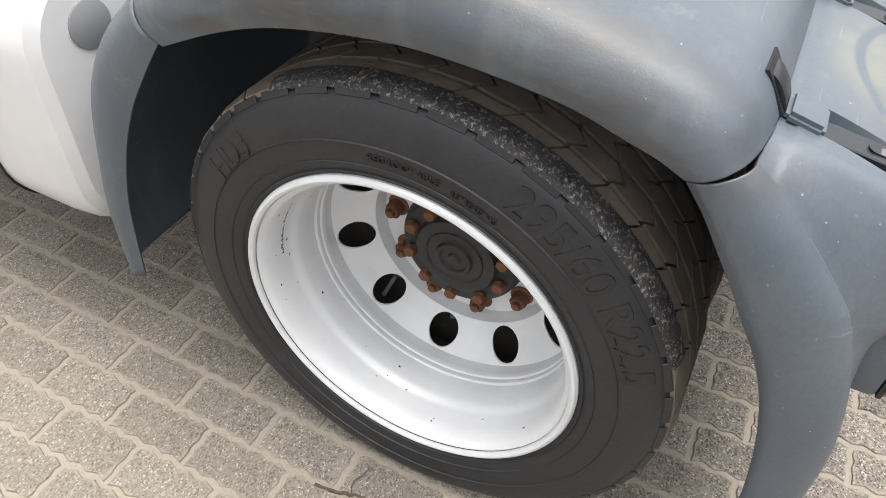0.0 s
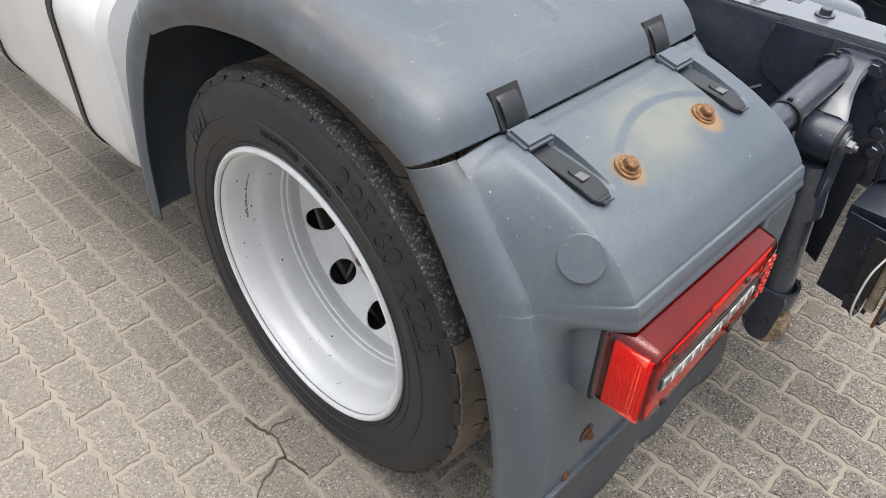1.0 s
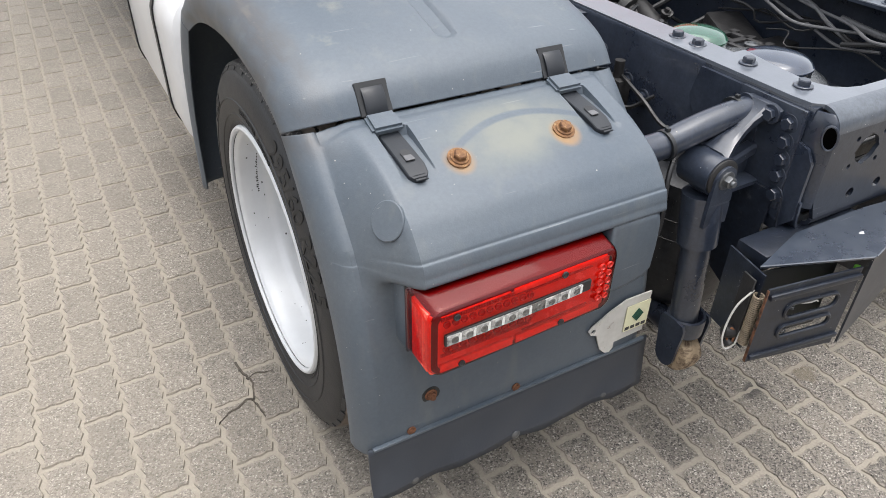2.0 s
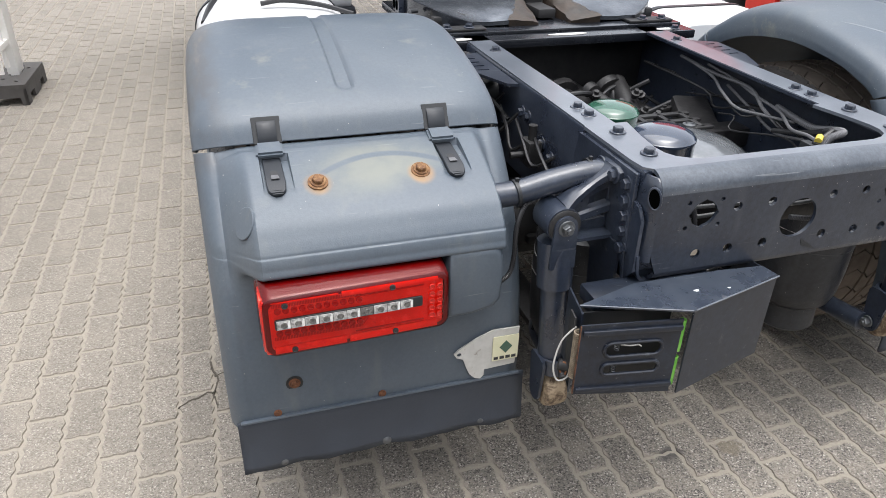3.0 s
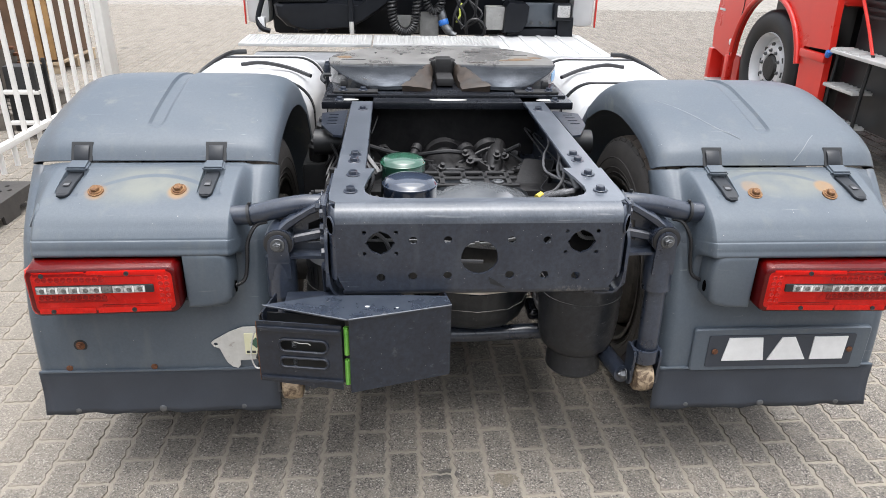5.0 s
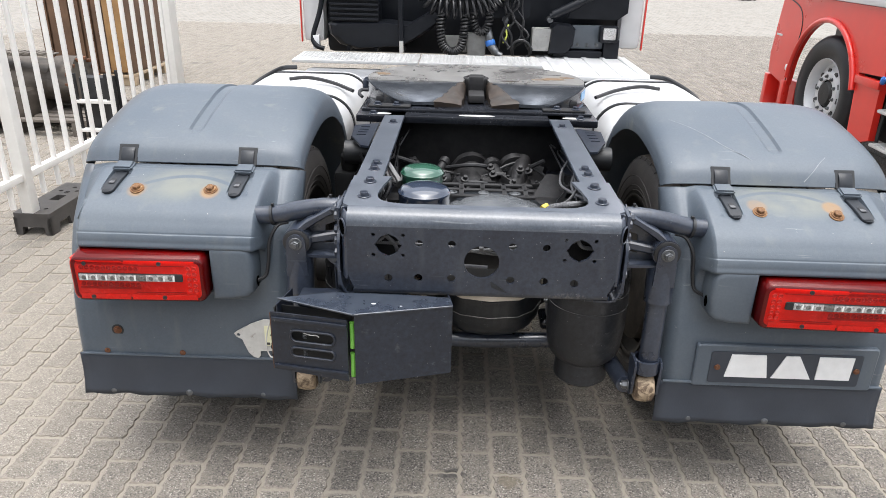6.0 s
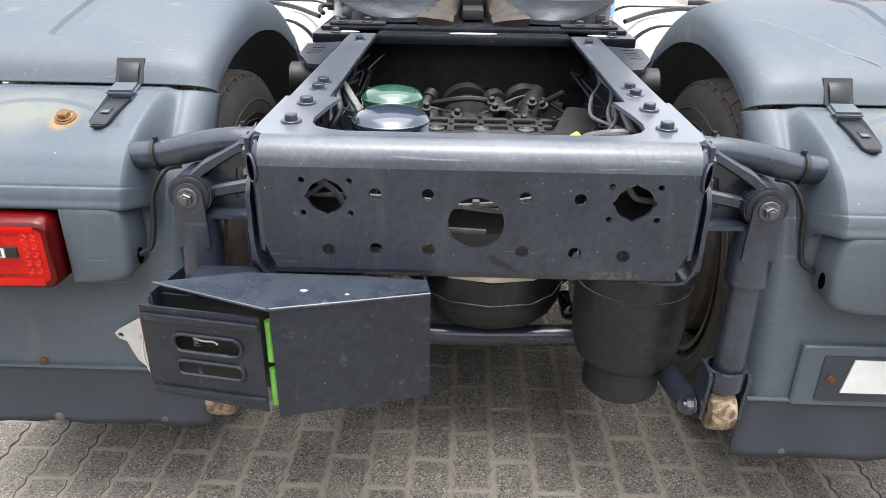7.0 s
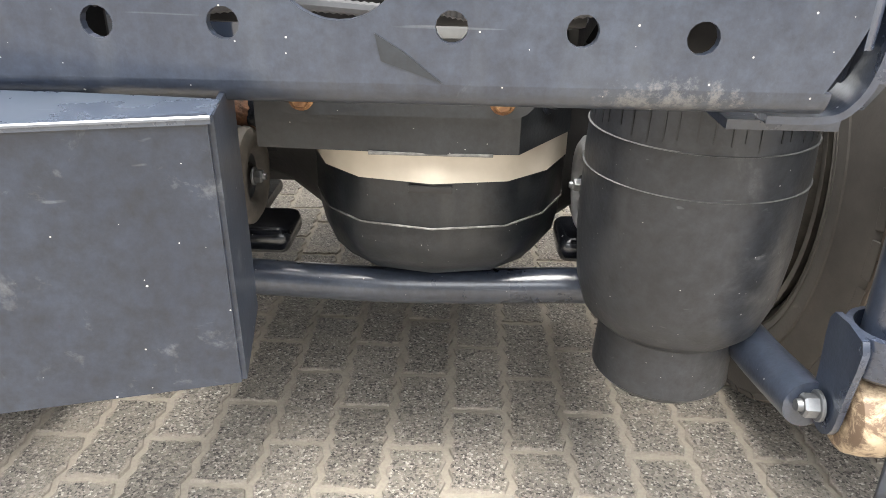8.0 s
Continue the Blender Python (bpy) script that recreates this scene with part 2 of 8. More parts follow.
def fender_dirt(m):
    """A dull yellowish film between the two bolts of each rear mudguard, broken by a wiped arc, and rust creeping out round the bolts."""
    n, l = m.node_tree.nodes, m.node_tree.links
    b = n["Principled BSDF"]
    tc, sep = n.new("ShaderNodeTexCoord"), n.new("ShaderNodeSeparateXYZ")
    l.new(tc.outputs["Object"], sep.inputs["Vector"])
    def calc(op, a, c=0.0, d=0.0):
        k = n.new("ShaderNodeMath")
        k.operation = op
        for i, v in enumerate((a, c, d)):
            if isinstance(v, float):
                k.inputs[i].default_value = v
            else:
                l.new(v, k.inputs[i])
        return k.outputs["Value"]
    def ease(v, a, c, lo, hi):
        k = n.new("ShaderNodeMapRange")
        k.interpolation_type = "SMOOTHSTEP"
        for name, q in (("From Min", a), ("From Max", c), ("To Min", lo), ("To Max", hi)):
            k.inputs[name].default_value = q
        l.new(v, k.inputs["Value"])
        return k.outputs["Result"]
    def blend(mask, colour):
        k = n.new("ShaderNodeMix")
        k.data_type = "RGBA"
        k.inputs["B"].default_value = (*colour, 1)
        l.new(b.inputs["Base Color"].links[0].from_socket, k.inputs["A"])
        l.new(mask, k.inputs["Factor"])
        l.new(k.outputs["Result"], b.inputs["Base Color"])
    cloud = n.new("ShaderNodeTexNoise")
    cloud.inputs["Scale"].default_value, cloud.inputs["Detail"].default_value = 14, 6
    l.new(tc.outputs["Object"], cloud.inputs["Vector"])
    soft_noise = ease(cloud.outputs["Fac"], .25, .7, .25, 1.0)
    ax = calc("SUBTRACT", calc("ABSOLUTE", sep.outputs["X"]), .895)
    y = calc("ADD", sep.outputs["Y"], calc("MULTIPLY", ax, .10))
    r = calc("SQRT", calc("ADD", calc("POWER", calc("MULTIPLY", ax, 5.2), 2.0), calc("POWER", calc("MULTIPLY", calc("SUBTRACT", y, .262), 10.5), 2.0)))
    arc = calc("ABSOLUTE", calc("SUBTRACT", calc("ADD", y, calc("MULTIPLY", calc("POWER", ax, 2.0), 2.4)), .292))
    keep = ease(arc, .004, .011, .0, 1.0)
    high = ease(sep.outputs["Z"], .88, .92, .0, 1.0)
    film = calc("MULTIPLY", calc("MULTIPLY", ease(r, .35, 1.05, .85, .0), keep), calc("MULTIPLY", soft_noise, high))
    blend(film, (0.168, 0.174, 0.144))
    # rubbed brownish band along the outer roll, with pale drawn marks
    smear, sm = n.new("ShaderNodeTexNoise"), n.new("ShaderNodeMapping")
    sm.inputs["Scale"].default_value = (9, 2.2, 9)
    l.new(tc.outputs["Object"], sm.inputs["Vector"])
    l.new(sm.outputs["Vector"], smear.inputs["Vector"])
    smear.inputs["Scale"].default_value, smear.inputs["Detail"].default_value, smear.inputs["Roughness"].default_value = 1.6, 8, .66
    outer = calc("MULTIPLY", ease(calc("ABSOLUTE", sep.outputs["X"]), 1.165, 1.215, .0, 1.0), ease(sep.outputs["Z"], .93, .97, .0, 1.0))
    blend(calc("MULTIPLY", outer, ease(smear.outputs["Fac"], .38, .60, .15, .85)), (0.062, 0.062, 0.064))
    blend(calc("MULTIPLY", outer, ease(smear.outputs["Fac"], .56, .70, .0, .70)), (0.150, 0.128, 0.108))
    near = calc("MULTIPLY", calc("SUBTRACT", calc("ABSOLUTE", calc("ADD", ax, -.0155)), .1085), 1.0)
    halo = calc("SQRT", calc("ADD", calc("POWER", near, 2.0), calc("POWER", calc("SUBTRACT", sep.outputs["Y"], .226), 2.0)))
    rust = calc("MULTIPLY", calc("MULTIPLY", ease(halo, .020, .034, .9, .0), soft_noise), high)
    blend(rust, (0.26, 0.145, 0.05))


fender_dirt(PLASTIC)


def streaks(m, colour, amount=0.5, low=0.52, high=0.75):
    """Washed-down dirt: noise drawn out downwards."""
    n, l = m.node_tree.nodes, m.node_tree.links
    b = n["Principled BSDF"]
    tc, mp, tex, cut, k = (n.new("ShaderNode" + q) for q in ("TexCoord", "Mapping", "TexNoise", "MapRange", "Mix"))
    mp.inputs["Scale"].default_value = (26, 26, 5)
    l.new(tc.outputs["Object"], mp.inputs["Vector"])
    l.new(mp.outputs["Vector"], tex.inputs["Vector"])
    tex.inputs["Scale"].default_value, tex.inputs["Detail"].default_value = 1.0, 7
    cut.inputs["From Min"].default_value, cut.inputs["From Max"].default_value, cut.inputs["To Max"].default_value = low, high, amount
    l.new(tex.outputs["Fac"], cut.inputs["Value"])
    k.data_type = "RGBA"
    k.inputs["B"].default_value = (*colour, 1)
    l.new(b.inputs["Base Color"].links[0].from_socket, k.inputs["A"])
    l.new(cut.outputs["Result"], k.inputs["Factor"])
    l.new(k.outputs["Result"], b.inputs["Base Color"])


streaks(BELLOW, (0.060, 0.060, 0.060), 0.30, 0.54, 0.8)
HOUSING = surf("black_housing_coat", (0.007, 0.009, 0.012), (0.017, 0.020, 0.024), 12, 0.35, bump=0.0005, grain=200, stain=(0.05, 0.05, 0.05), amount=0.38, stain_scale=7, speck=0.22, speck_scale=110, mottle=0.35)
streaks(HOUSING, (0.06, 0.06, 0.06), 0.3, 0.55)
streaks(PAINT, (0.060, 0.066, 0.076), 0.32, 0.56, 0.82)
streaks(PLASTIC, (0.16, 0.165, 0.155), 0.30, 0.56, 0.80)


def beam_coat():
    """The beam's own coat: specked, drawn scratches, pale road dust low on one end."""
    m = surf("dusty_slate_beam_coat", (0.012, 0.016, 0.027), (0.029, 0.036, 0.051), 7, 0.36, coat=0.35, bump=0.0004, grain=220, stain=(0.085, 0.088, 0.092), amount=0.36, stain_scale=19, speck=0.36, speck_scale=110, scratch=0.18, mottle=0.35, mottle_scale=80)
    n, l = m.node_tree.nodes, m.node_tree.links
    b = n["Principled BSDF"]
    tc, mp, tex, rad, fall, mul, cut, k = (n.new("ShaderNode" + q) for q in ("TexCoord", "Mapping", "TexNoise", "VectorMath", "MapRange", "Math", "MapRange", "Mix"))
    mp.inputs["Location"].default_value, mp.inputs["Scale"].default_value = (-.24 * 5.5, 0, -.748 * 22), (5.5, 0, 22)
    l.new(tc.outputs["Object"], mp.inputs["Vector"])
    rad.operation = "LENGTH"
    l.new(mp.outputs["Vector"], rad.inputs[0])
    fall.inputs["From Min"].default_value, fall.inputs["From Max"].default_value = 1.0, 0.2
    l.new(rad.outputs["Value"], fall.inputs["Value"])
    tex.inputs["Scale"].default_value, tex.inputs["Detail"].default_value, tex.inputs["Roughness"].default_value = 95, 10, .8
    l.new(tc.outputs["Object"], tex.inputs["Vector"])
    mul.operation = "MULTIPLY"
    l.new(fall.outputs["Result"], mul.inputs[0])
    l.new(tex.outputs["Fac"], mul.inputs[1])
    cut.inputs["From Min"].default_value, cut.inputs["From Max"].default_value, cut.inputs["To Max"].default_value = .45, .58, .42
    l.new(mul.outputs["Value"], cut.inputs["Value"])
    k.data_type = "RGBA"
    k.inputs["B"].default_value = (.21, .20, .185, 1)
    l.new(b.inputs["Base Color"].links[0].from_socket, k.inputs["A"])
    l.new(cut.outputs["Result"], k.inputs["Factor"])
    l.new(k.outputs["Result"], b.inputs["Base Color"])
    return m


BEAM = beam_coat()
# middle tone between flange and face: the bend's skylight is put into its colour
BEND = surf("skylit_beam_bend", (0.044, 0.053, 0.068), (0.088, 0.100, 0.119), 9, 0.34, coat=0.5, bump=0.0003, grain=200, stain=(0.15, 0.15, 0.155), amount=0.33, stain_scale=20, speck=0.25, speck_scale=100, scratch=0.35, mottle=0.25)
streaks(BEAM, (0.070, 0.076, 0.084), 0.4, 0.52, 0.80)


def tinted(name, colour):
    """Thin coloured clear plastic: tinted see-through with a glossy face."""
    m = bpy.data.materials.new(name)
    m.use_nodes = True
    n, l = m.node_tree.nodes, m.node_tree.links
    n.remove(n["Principled BSDF"])
    tint, gloss, fr, mix = (n.new("ShaderNode" + q) for q in ("BsdfTransparent", "BsdfGlossy", "Fresnel", "MixShader"))
    tint.inputs["Color"].default_value = (*colour, 1)
    gloss.inputs["Roughness"].default_value = .05
    fr.inputs["IOR"].default_value = 1.45
    l.new(fr.outputs["Fac"], mix.inputs["Fac"])
    l.new(tint.outputs["BSDF"], mix.inputs[1])
    l.new(gloss.outputs["BSDF"], mix.inputs[2])
    l.new(mix.outputs["Shader"], n["Material Output"].inputs["Surface"])
    return m


RED_LENS = tinted("red_lamp_lens", (1.0, .20, .14))
MAROON = surf("maroon_lamp_shell", (0.10, 0.010, 0.018), (0.125, 0.012, 0.022), 8, 0.5, spec=0.2)
RED_REFLECTOR = surf("red_reflector", (0.75, 0.03, 0.02), (0.95, 0.10, 0.05), 90, 0.15, bump=0.002, grain=260)
RED_BACK = surf("red_lamp_back", (0.86, 0.07, 0.04), (0.95, 0.11, 0.07), 40, 0.25, bump=0.002, grain=300)
DARK_RED = surf("dark_red_housing", (0.040, 0.003, 0.006), (0.065, 0.004, 0.008), 8, 0.15, coat=0.7)
RED_CUP = surf("deep_red_cup", (0.46, 0.016, 0.012), (0.60, 0.03, 0.02), 90, 0.25)
SMOKED = surf("smoked_reflector", (0.06, 0.06, 0.06), (0.30, 0.295, 0.285), 170, 0.2, metal=0.5, bump=0.003, grain=140)
FROSTED = surf("frosted_clear", (0.62, 0.62, 0.60), (0.82, 0.82, 0.80), 160, 0.3, bump=0.002, grain=200)
CLEAR_REFLECTOR = surf("clear_reflector", (0.16, 0.16, 0.16), (0.72, 0.71, 0.69), 150, 0.16, metal=0.25, bump=0.004, grain=120)


def paver_material():
    """Exposed-aggregate concrete with sandy smears; each stone a little different."""
    m = bpy.data.materials.new("aggregate_concrete")
    m.use_nodes = True
    n, l = m.node_tree.nodes, m.node_tree.links
    b = n["Principled BSDF"]
    geo, info = n.new("ShaderNodeNewGeometry"), n.new("ShaderNodeObjectInfo")
    v = n.new("ShaderNodeTexVoronoi")
    v.inputs["Scale"].default_value = 270
    l.new(geo.outputs["Position"], v.inputs["Vector"])
    sep = n.new("ShaderNodeSeparateColor")
    l.new(v.outputs["Color"], sep.inputs["Color"])
    ramp = n.new("ShaderNodeValToRGB")
    e = ramp.color_ramp.elements
    e[0].position, e[0].color = 0.0, (0.044, 0.040, 0.036, 1)
    e[1].position, e[1].color = 1.0, (0.44, 0.41, 0.36, 1)
    for p, c in ((0.16, (0.098, 0.087, 0.075, 1)), (0.34, (0.158, 0.142, 0.122, 1)), (0.78, (0.202, 0.181, 0.156, 1)), (0.94, (0.300, 0.270, 0.233, 1))):
        el = ramp.color_ramp.elements.new(p)
        el.color = c
    l.new(sep.outputs["Red"], ramp.inputs["Fac"])
    add = n.new("ShaderNodeMath")
    add.operation = "ADD"
    l.new(info.outputs["Random"], add.inputs[0])
    l.new(geo.outputs["Random Per Island"], add.inputs[1])
    fr = n.new("ShaderNodeMath")
    fr.operation = "FRACT"
    l.new(add.outputs["Value"], fr.inputs[0])
    val = n.new("ShaderNodeMapRange")
    val.inputs["To Min"].default_value, val.inputs["To Max"].default_value = 0.80, 1.14
    l.new(fr.outputs["Value"], val.inputs["Value"])
    hsv = n.new("ShaderNodeHueSaturation")
    l.new(ramp.outputs["Color"], hsv.inputs["Color"])
    l.new(val.outputs["Result"], hsv.inputs["Value"])
    sand = n.new("ShaderNodeTexNoise")
    sand.inputs["Scale"].default_value, sand.inputs["Detail"].default_value, sand.inputs["Roughness"].default_value = 7, 9, 0.75
    l.new(geo.outputs["Position"], sand.inputs["Vector"])
    sr = n.new("ShaderNodeMapRange")
    sr.inputs["From Min"].default_value, sr.inputs["From Max"].default_value = 0.50, 0.72
    sr.inputs["To Max"].default_value = 0.75
    l.new(sand.outputs["Fac"], sr.inputs["Value"])
    mix = n.new("ShaderNodeMix")
    mix.data_type = "RGBA"
    mix.inputs["B"].default_value = (0.274, 0.242, 0.197, 1)
    l.new(hsv.outputs["Color"], mix.inputs["A"])
    # sand that has spread from the joints over the stones' rims
    def calc(op, a, b=None):
        q = n.new("ShaderNodeMath")
        q.operation = op
        for k, v_ in enumerate((a, b)):
            if v_ is None:
                continue
            if isinstance(v_, (int, float)):
                q.inputs[k].default_value = v_
            else:
                l.new(v_, q.inputs[k])
        return q.outputs["Value"]
    xyz = n.new("ShaderNodeSeparateXYZ")
    l.new(geo.outputs["Position"], xyz.inputs["Vector"])
    xi = calc("ADD", calc("DIVIDE", calc("SUBTRACT", xyz.outputs["X"], STONE_X), PITCH_X), 1000.5)
    col = calc("FLOOR", xi)
    yi = calc("ADD", calc("DIVIDE", calc("SUBTRACT", xyz.outputs["Y"], STONE_Y), PITCH_Y), 1000.5)
    yi = calc("SUBTRACT", yi, calc("MULTIPLY", calc("MODULO", col, 2.0), 0.5))
    dx = calc("MULTIPLY", calc("PINGPONG", xi, 0.5), PITCH_X)
    dy = calc("MULTIPLY", calc("PINGPONG", yi, 0.5), PITCH_Y)
    rim = calc("MINIMUM", dx, dy)
    rough_edge = n.new("ShaderNodeTexNoise")
    rough_edge.inputs["Scale"].default_value, rough_edge.inputs["Detail"].default_value, rough_edge.inputs["Roughness"].default_value = 26, 8, 0.75
    l.new(geo.outputs["Position"], rough_edge.inputs["Vector"])
    rim = calc("ADD", rim, calc("MULTIPLY", calc("SUBTRACT", rough_edge.outputs["Fac"], 0.5), 0.045))
    rs = n.new("ShaderNodeMapRange")
    rs.inputs["From Min"].default_value, rs.inputs["From Max"].default_value = 0.013, 0.006
    rs.inputs["To Min"].default_value, rs.inputs["To Max"].default_value = 0.0, 0.84
    l.new(rim, rs.inputs["Value"])
    sr_out = calc("MAXIMUM", sr.outputs["Result"], rs.outputs["Result"])
    # more blown sand out on the open side of the yard
    open_side = n.new("ShaderNodeMapRange")
    open_side.inputs["From Min"].default_value, open_side.inputs["From Max"].default_value = -0.8, -1.7
    open_side.inputs["To Min"].default_value, open_side.inputs["To Max"].default_value = 0.0, 0.40
    l.new(calc("ADD", xyz.outputs["X"], calc("MULTIPLY", calc("SUBTRACT", sand.outputs["Fac"], 0.5), 2.4)), open_side.inputs["Value"])
    sr_out = calc("MINIMUM", calc("ADD", sr_out, calc("MULTIPLY", open_side.outputs["Result"], calc("SUBTRACT", 1.0, sr_out))), 0.92)
    l.new(sr_out, mix.inputs["Factor"])
    oil = n.new("ShaderNodeTexNoise")
    oil.inputs["Scale"].default_value, oil.inputs["Detail"].default_value = 1.7, 4
    l.new(geo.outputs["Position"], oil.inputs["Vector"])
    orr = n.new("ShaderNodeMapRange")
    orr.inputs["From Min"].default_value, orr.inputs["From Max"].default_value, orr.inputs["To Max"].default_value = 0.66, 0.74, 0.6
    l.new(oil.outputs["Fac"], orr.inputs["Value"])
    mix2 = n.new("ShaderNodeMix")
    mix2.data_type = "RGBA"
    mix2.inputs["B"].default_value = (0.075, 0.07, 0.064, 1)
    l.new(orr.outputs["Result"], mix2.inputs["Factor"])
    l.new(mix.outputs["Result"], mix2.inputs["A"])
    # dripped oil with uneven rims
    drip = mix2.outputs["Result"]
    warp = n.new("ShaderNodeTexNoise")
    warp.inputs["Scale"].default_value, warp.inputs["Detail"].default_value = 22, 5
    l.new(geo.outputs["Position"], warp.inputs["Vector"])
    for ox, oy, size_x, size_y, tone, full in OIL:
        ex_ = calc("DIVIDE", calc("SUBTRACT", xyz.outputs["X"], ox), size_x)
        ey_ = calc("DIVIDE", calc("SUBTRACT", xyz.outputs["Y"], oy), size_y)
        rad_ = calc("ADD", calc("SQRT", calc("ADD", calc("MULTIPLY", ex_, ex_), calc("MULTIPLY", ey_, ey_))), calc("MULTIPLY", calc("SUBTRACT", warp.outputs["Fac"], 0.5), 2.2))
        fade = n.new("ShaderNodeMapRange")
        fade.inputs["From Min"].default_value, fade.inputs["From Max"].default_value = 1.15, 0.75
        fade.inputs["To Min"].default_value, fade.inputs["To Max"].default_value = 0.0, full
        l.new(rad_, fade.inputs["Value"])
        mo = n.new("ShaderNodeMix")
        mo.data_type = "RGBA"
        mo.inputs["B"].default_value = (*tone, 1)
        l.new(fade.outputs["Result"], mo.inputs["Factor"])
        l.new(drip, mo.inputs["A"])
        drip = mo.outputs["Result"]
    l.new(drip, b.inputs["Base Color"])
    b.inputs["Roughness"].default_value = 0.85
    bp = n.new("ShaderNodeBump")
    bp.inputs["Strength"].default_value, bp.inputs["Distance"].default_value = 0.7, 0.002
    l.new(v.outputs["Distance"], bp.inputs["Height"])
    l.new(bp.outputs["Normal"], b.inputs["Normal"])
    return m


PAVE_TURN, PITCH_X, PITCH_Y = 0.0, 0.108, 0.2168
STONE_X, STONE_Y = 0.129, 0.4735
OIL = [(-.060, .146, .040, .030, (.055, .052, .048), .8), (.130, .118, .034, .034, (.16, .13, .09), .6), (.185, .150, .016, .014, (.09, .08, .07), .6), (-.10, .33, .03, .018, (.12, .10, .085), .5), (.34, .36, .022, .012, (.07, .065, .06), .7), (-.27, .335, .03, .022, (.14, .12, .10), .5)]
PAVER = paver_material()


def ground_material():
    """Sand bed; far out, where no single stones are laid, the same bond goes on as a fine pattern."""
    m = bpy.data.materials.new("sandy_pavement")
    m.use_nodes = True
    n, l = m.node_tree.nodes, m.node_tree.links
    b = n["Principled BSDF"]
    geo = n.new("ShaderNodeNewGeometry")
    mp = n.new("ShaderNodeMapping")
    mp.inputs["Rotation"].default_value = (0, 0, radians(90) - PAVE_TURN)
    l.new(geo.outputs["Position"], mp.inputs["Vector"])
    br = n.new("ShaderNodeTexBrick")
    br.inputs["Color1"].default_value, br.inputs["Color2"].default_value = (0.185, 0.172, 0.155, 1), (0.25, 0.235, 0.212, 1)
    br.inputs["Mortar"].default_value = (0.30, 0.27, 0.222, 1)
    br.inputs["Scale"].default_value, br.inputs["Mortar Size"].default_value = 1.0, 0.009
    br.inputs["Brick Width"].default_value, br.inputs["Row Height"].default_value = PITCH_Y, PITCH_X
    l.new(mp.outputs["Vector"], br.inputs["Vector"])
    sep = n.new("ShaderNodeSeparateXYZ")
    l.new(geo.outputs["Position"], sep.inputs["Vector"])
    def beyond(socket, middle, half):
        a = n.new("ShaderNodeMath")
        a.operation = "SUBTRACT"
        a.inputs[1].default_value = middle
        l.new(socket, a.inputs[0])
        b_ = n.new("ShaderNodeMath")
        b_.operation = "ABSOLUTE"
        l.new(a.outputs["Value"], b_.inputs[0])
        c = n.new("ShaderNodeMath")
        c.operation = "GREATER_THAN"
        c.inputs[1].default_value = half
        l.new(b_.outputs["Value"], c.inputs[0])
        return c.outputs["Value"]
    far = n.new("ShaderNodeMath")
    far.operation = "MAXIMUM"
    l.new(beyond(sep.outputs["X"], STONE_X + 8 * PITCH_X, 83.5 * PITCH_X), far.inputs[0])
    l.new(beyond(sep.outputs["Y"], STONE_Y + 23.75 * PITCH_Y, 38.0 * PITCH_Y), far.inputs[1])
    nz = n.new("ShaderNodeTexNoise")
    nz.inputs["Scale"].default_value, nz.inputs["Detail"].default_value = 160, 4
    l.new(geo.outputs["Position"], nz.inputs["Vector"])
    sand = n.new("ShaderNodeMix")
    sand.data_type = "RGBA"
    sand.inputs["A"].default_value, sand.inputs["B"].default_value = (0.225, 0.200, 0.163, 1), (0.34, 0.305, 0.252, 1)
    l.new(nz.outputs["Fac"], sand.inputs["Factor"])
    mix = n.new("ShaderNodeMix")
    mix.data_type = "RGBA"
    l.new(far.outputs["Value"], mix.inputs["Factor"])
    l.new(sand.outputs["Result"], mix.inputs["A"])
    l.new(br.outputs["Color"], mix.inputs["B"])
    l.new(mix.outputs["Result"], b.inputs["Base Color"])
    b.inputs["Roughness"].default_value = 0.9
    bp = n.new("ShaderNodeBump")
    bp.inputs["Strength"].default_value, bp.inputs["Distance"].default_value = 0.6, 0.003
    l.new(nz.outputs["Fac"], bp.inputs["Height"])
    l.new(bp.outputs["Normal"], b.inputs["Normal"])
    return m


GROUND = ground_material()


# ---- mesh helpers ----
def mesh_of(name, bm, material, angle=38):
    bmesh.ops.recalc_face_normals(bm, faces=bm.faces)
    me = bpy.data.meshes.new(name)
    bm.to_mesh(me)
    bm.free()
    for p in me.polygons:
        p.use_smooth = True
    me.set_sharp_from_angle(angle=radians(angle))
    me.materials.append(material)
    return me


def part(name, bm, material, parent=None, label="", angle=38):
    ob = new(name, mesh_of(name, bm, material, angle))
    if parent:
        ob.parent = parent
    if label:
        tagged(ob, label)
    return ob


def placed(name, me, parent, m, label=""):
    ob = new(name, me)
    ob.parent = parent
    ob.matrix_basis = m
    if label:
        tagged(ob, label)
    return ob


def thing(name, label, category, group="", at=(0, 0, 0)):
    ob = new(name)
    ob.location = at
    ob.empty_display_size = 0.1
    return tagged(ob, label, category, group)


def box(bm, lo, hi, bevel=0.0, m=None, seg=2):
    c, s = [(a + b) / 2 for a, b in zip(lo, hi)], [abs(b - a) for a, b in zip(lo, hi)]
    t = Matrix.LocRotScale(c, None, s)
    r = bmesh.ops.create_cube(bm, size=1, matrix=(m @ t) if m else t)
    if bevel:
        es = {e for v in r["verts"] for e in v.link_edges}
        bmesh.ops.bevel(bm, geom=list(es), offset=bevel, segments=seg, affect="EDGES", profile=0.6)


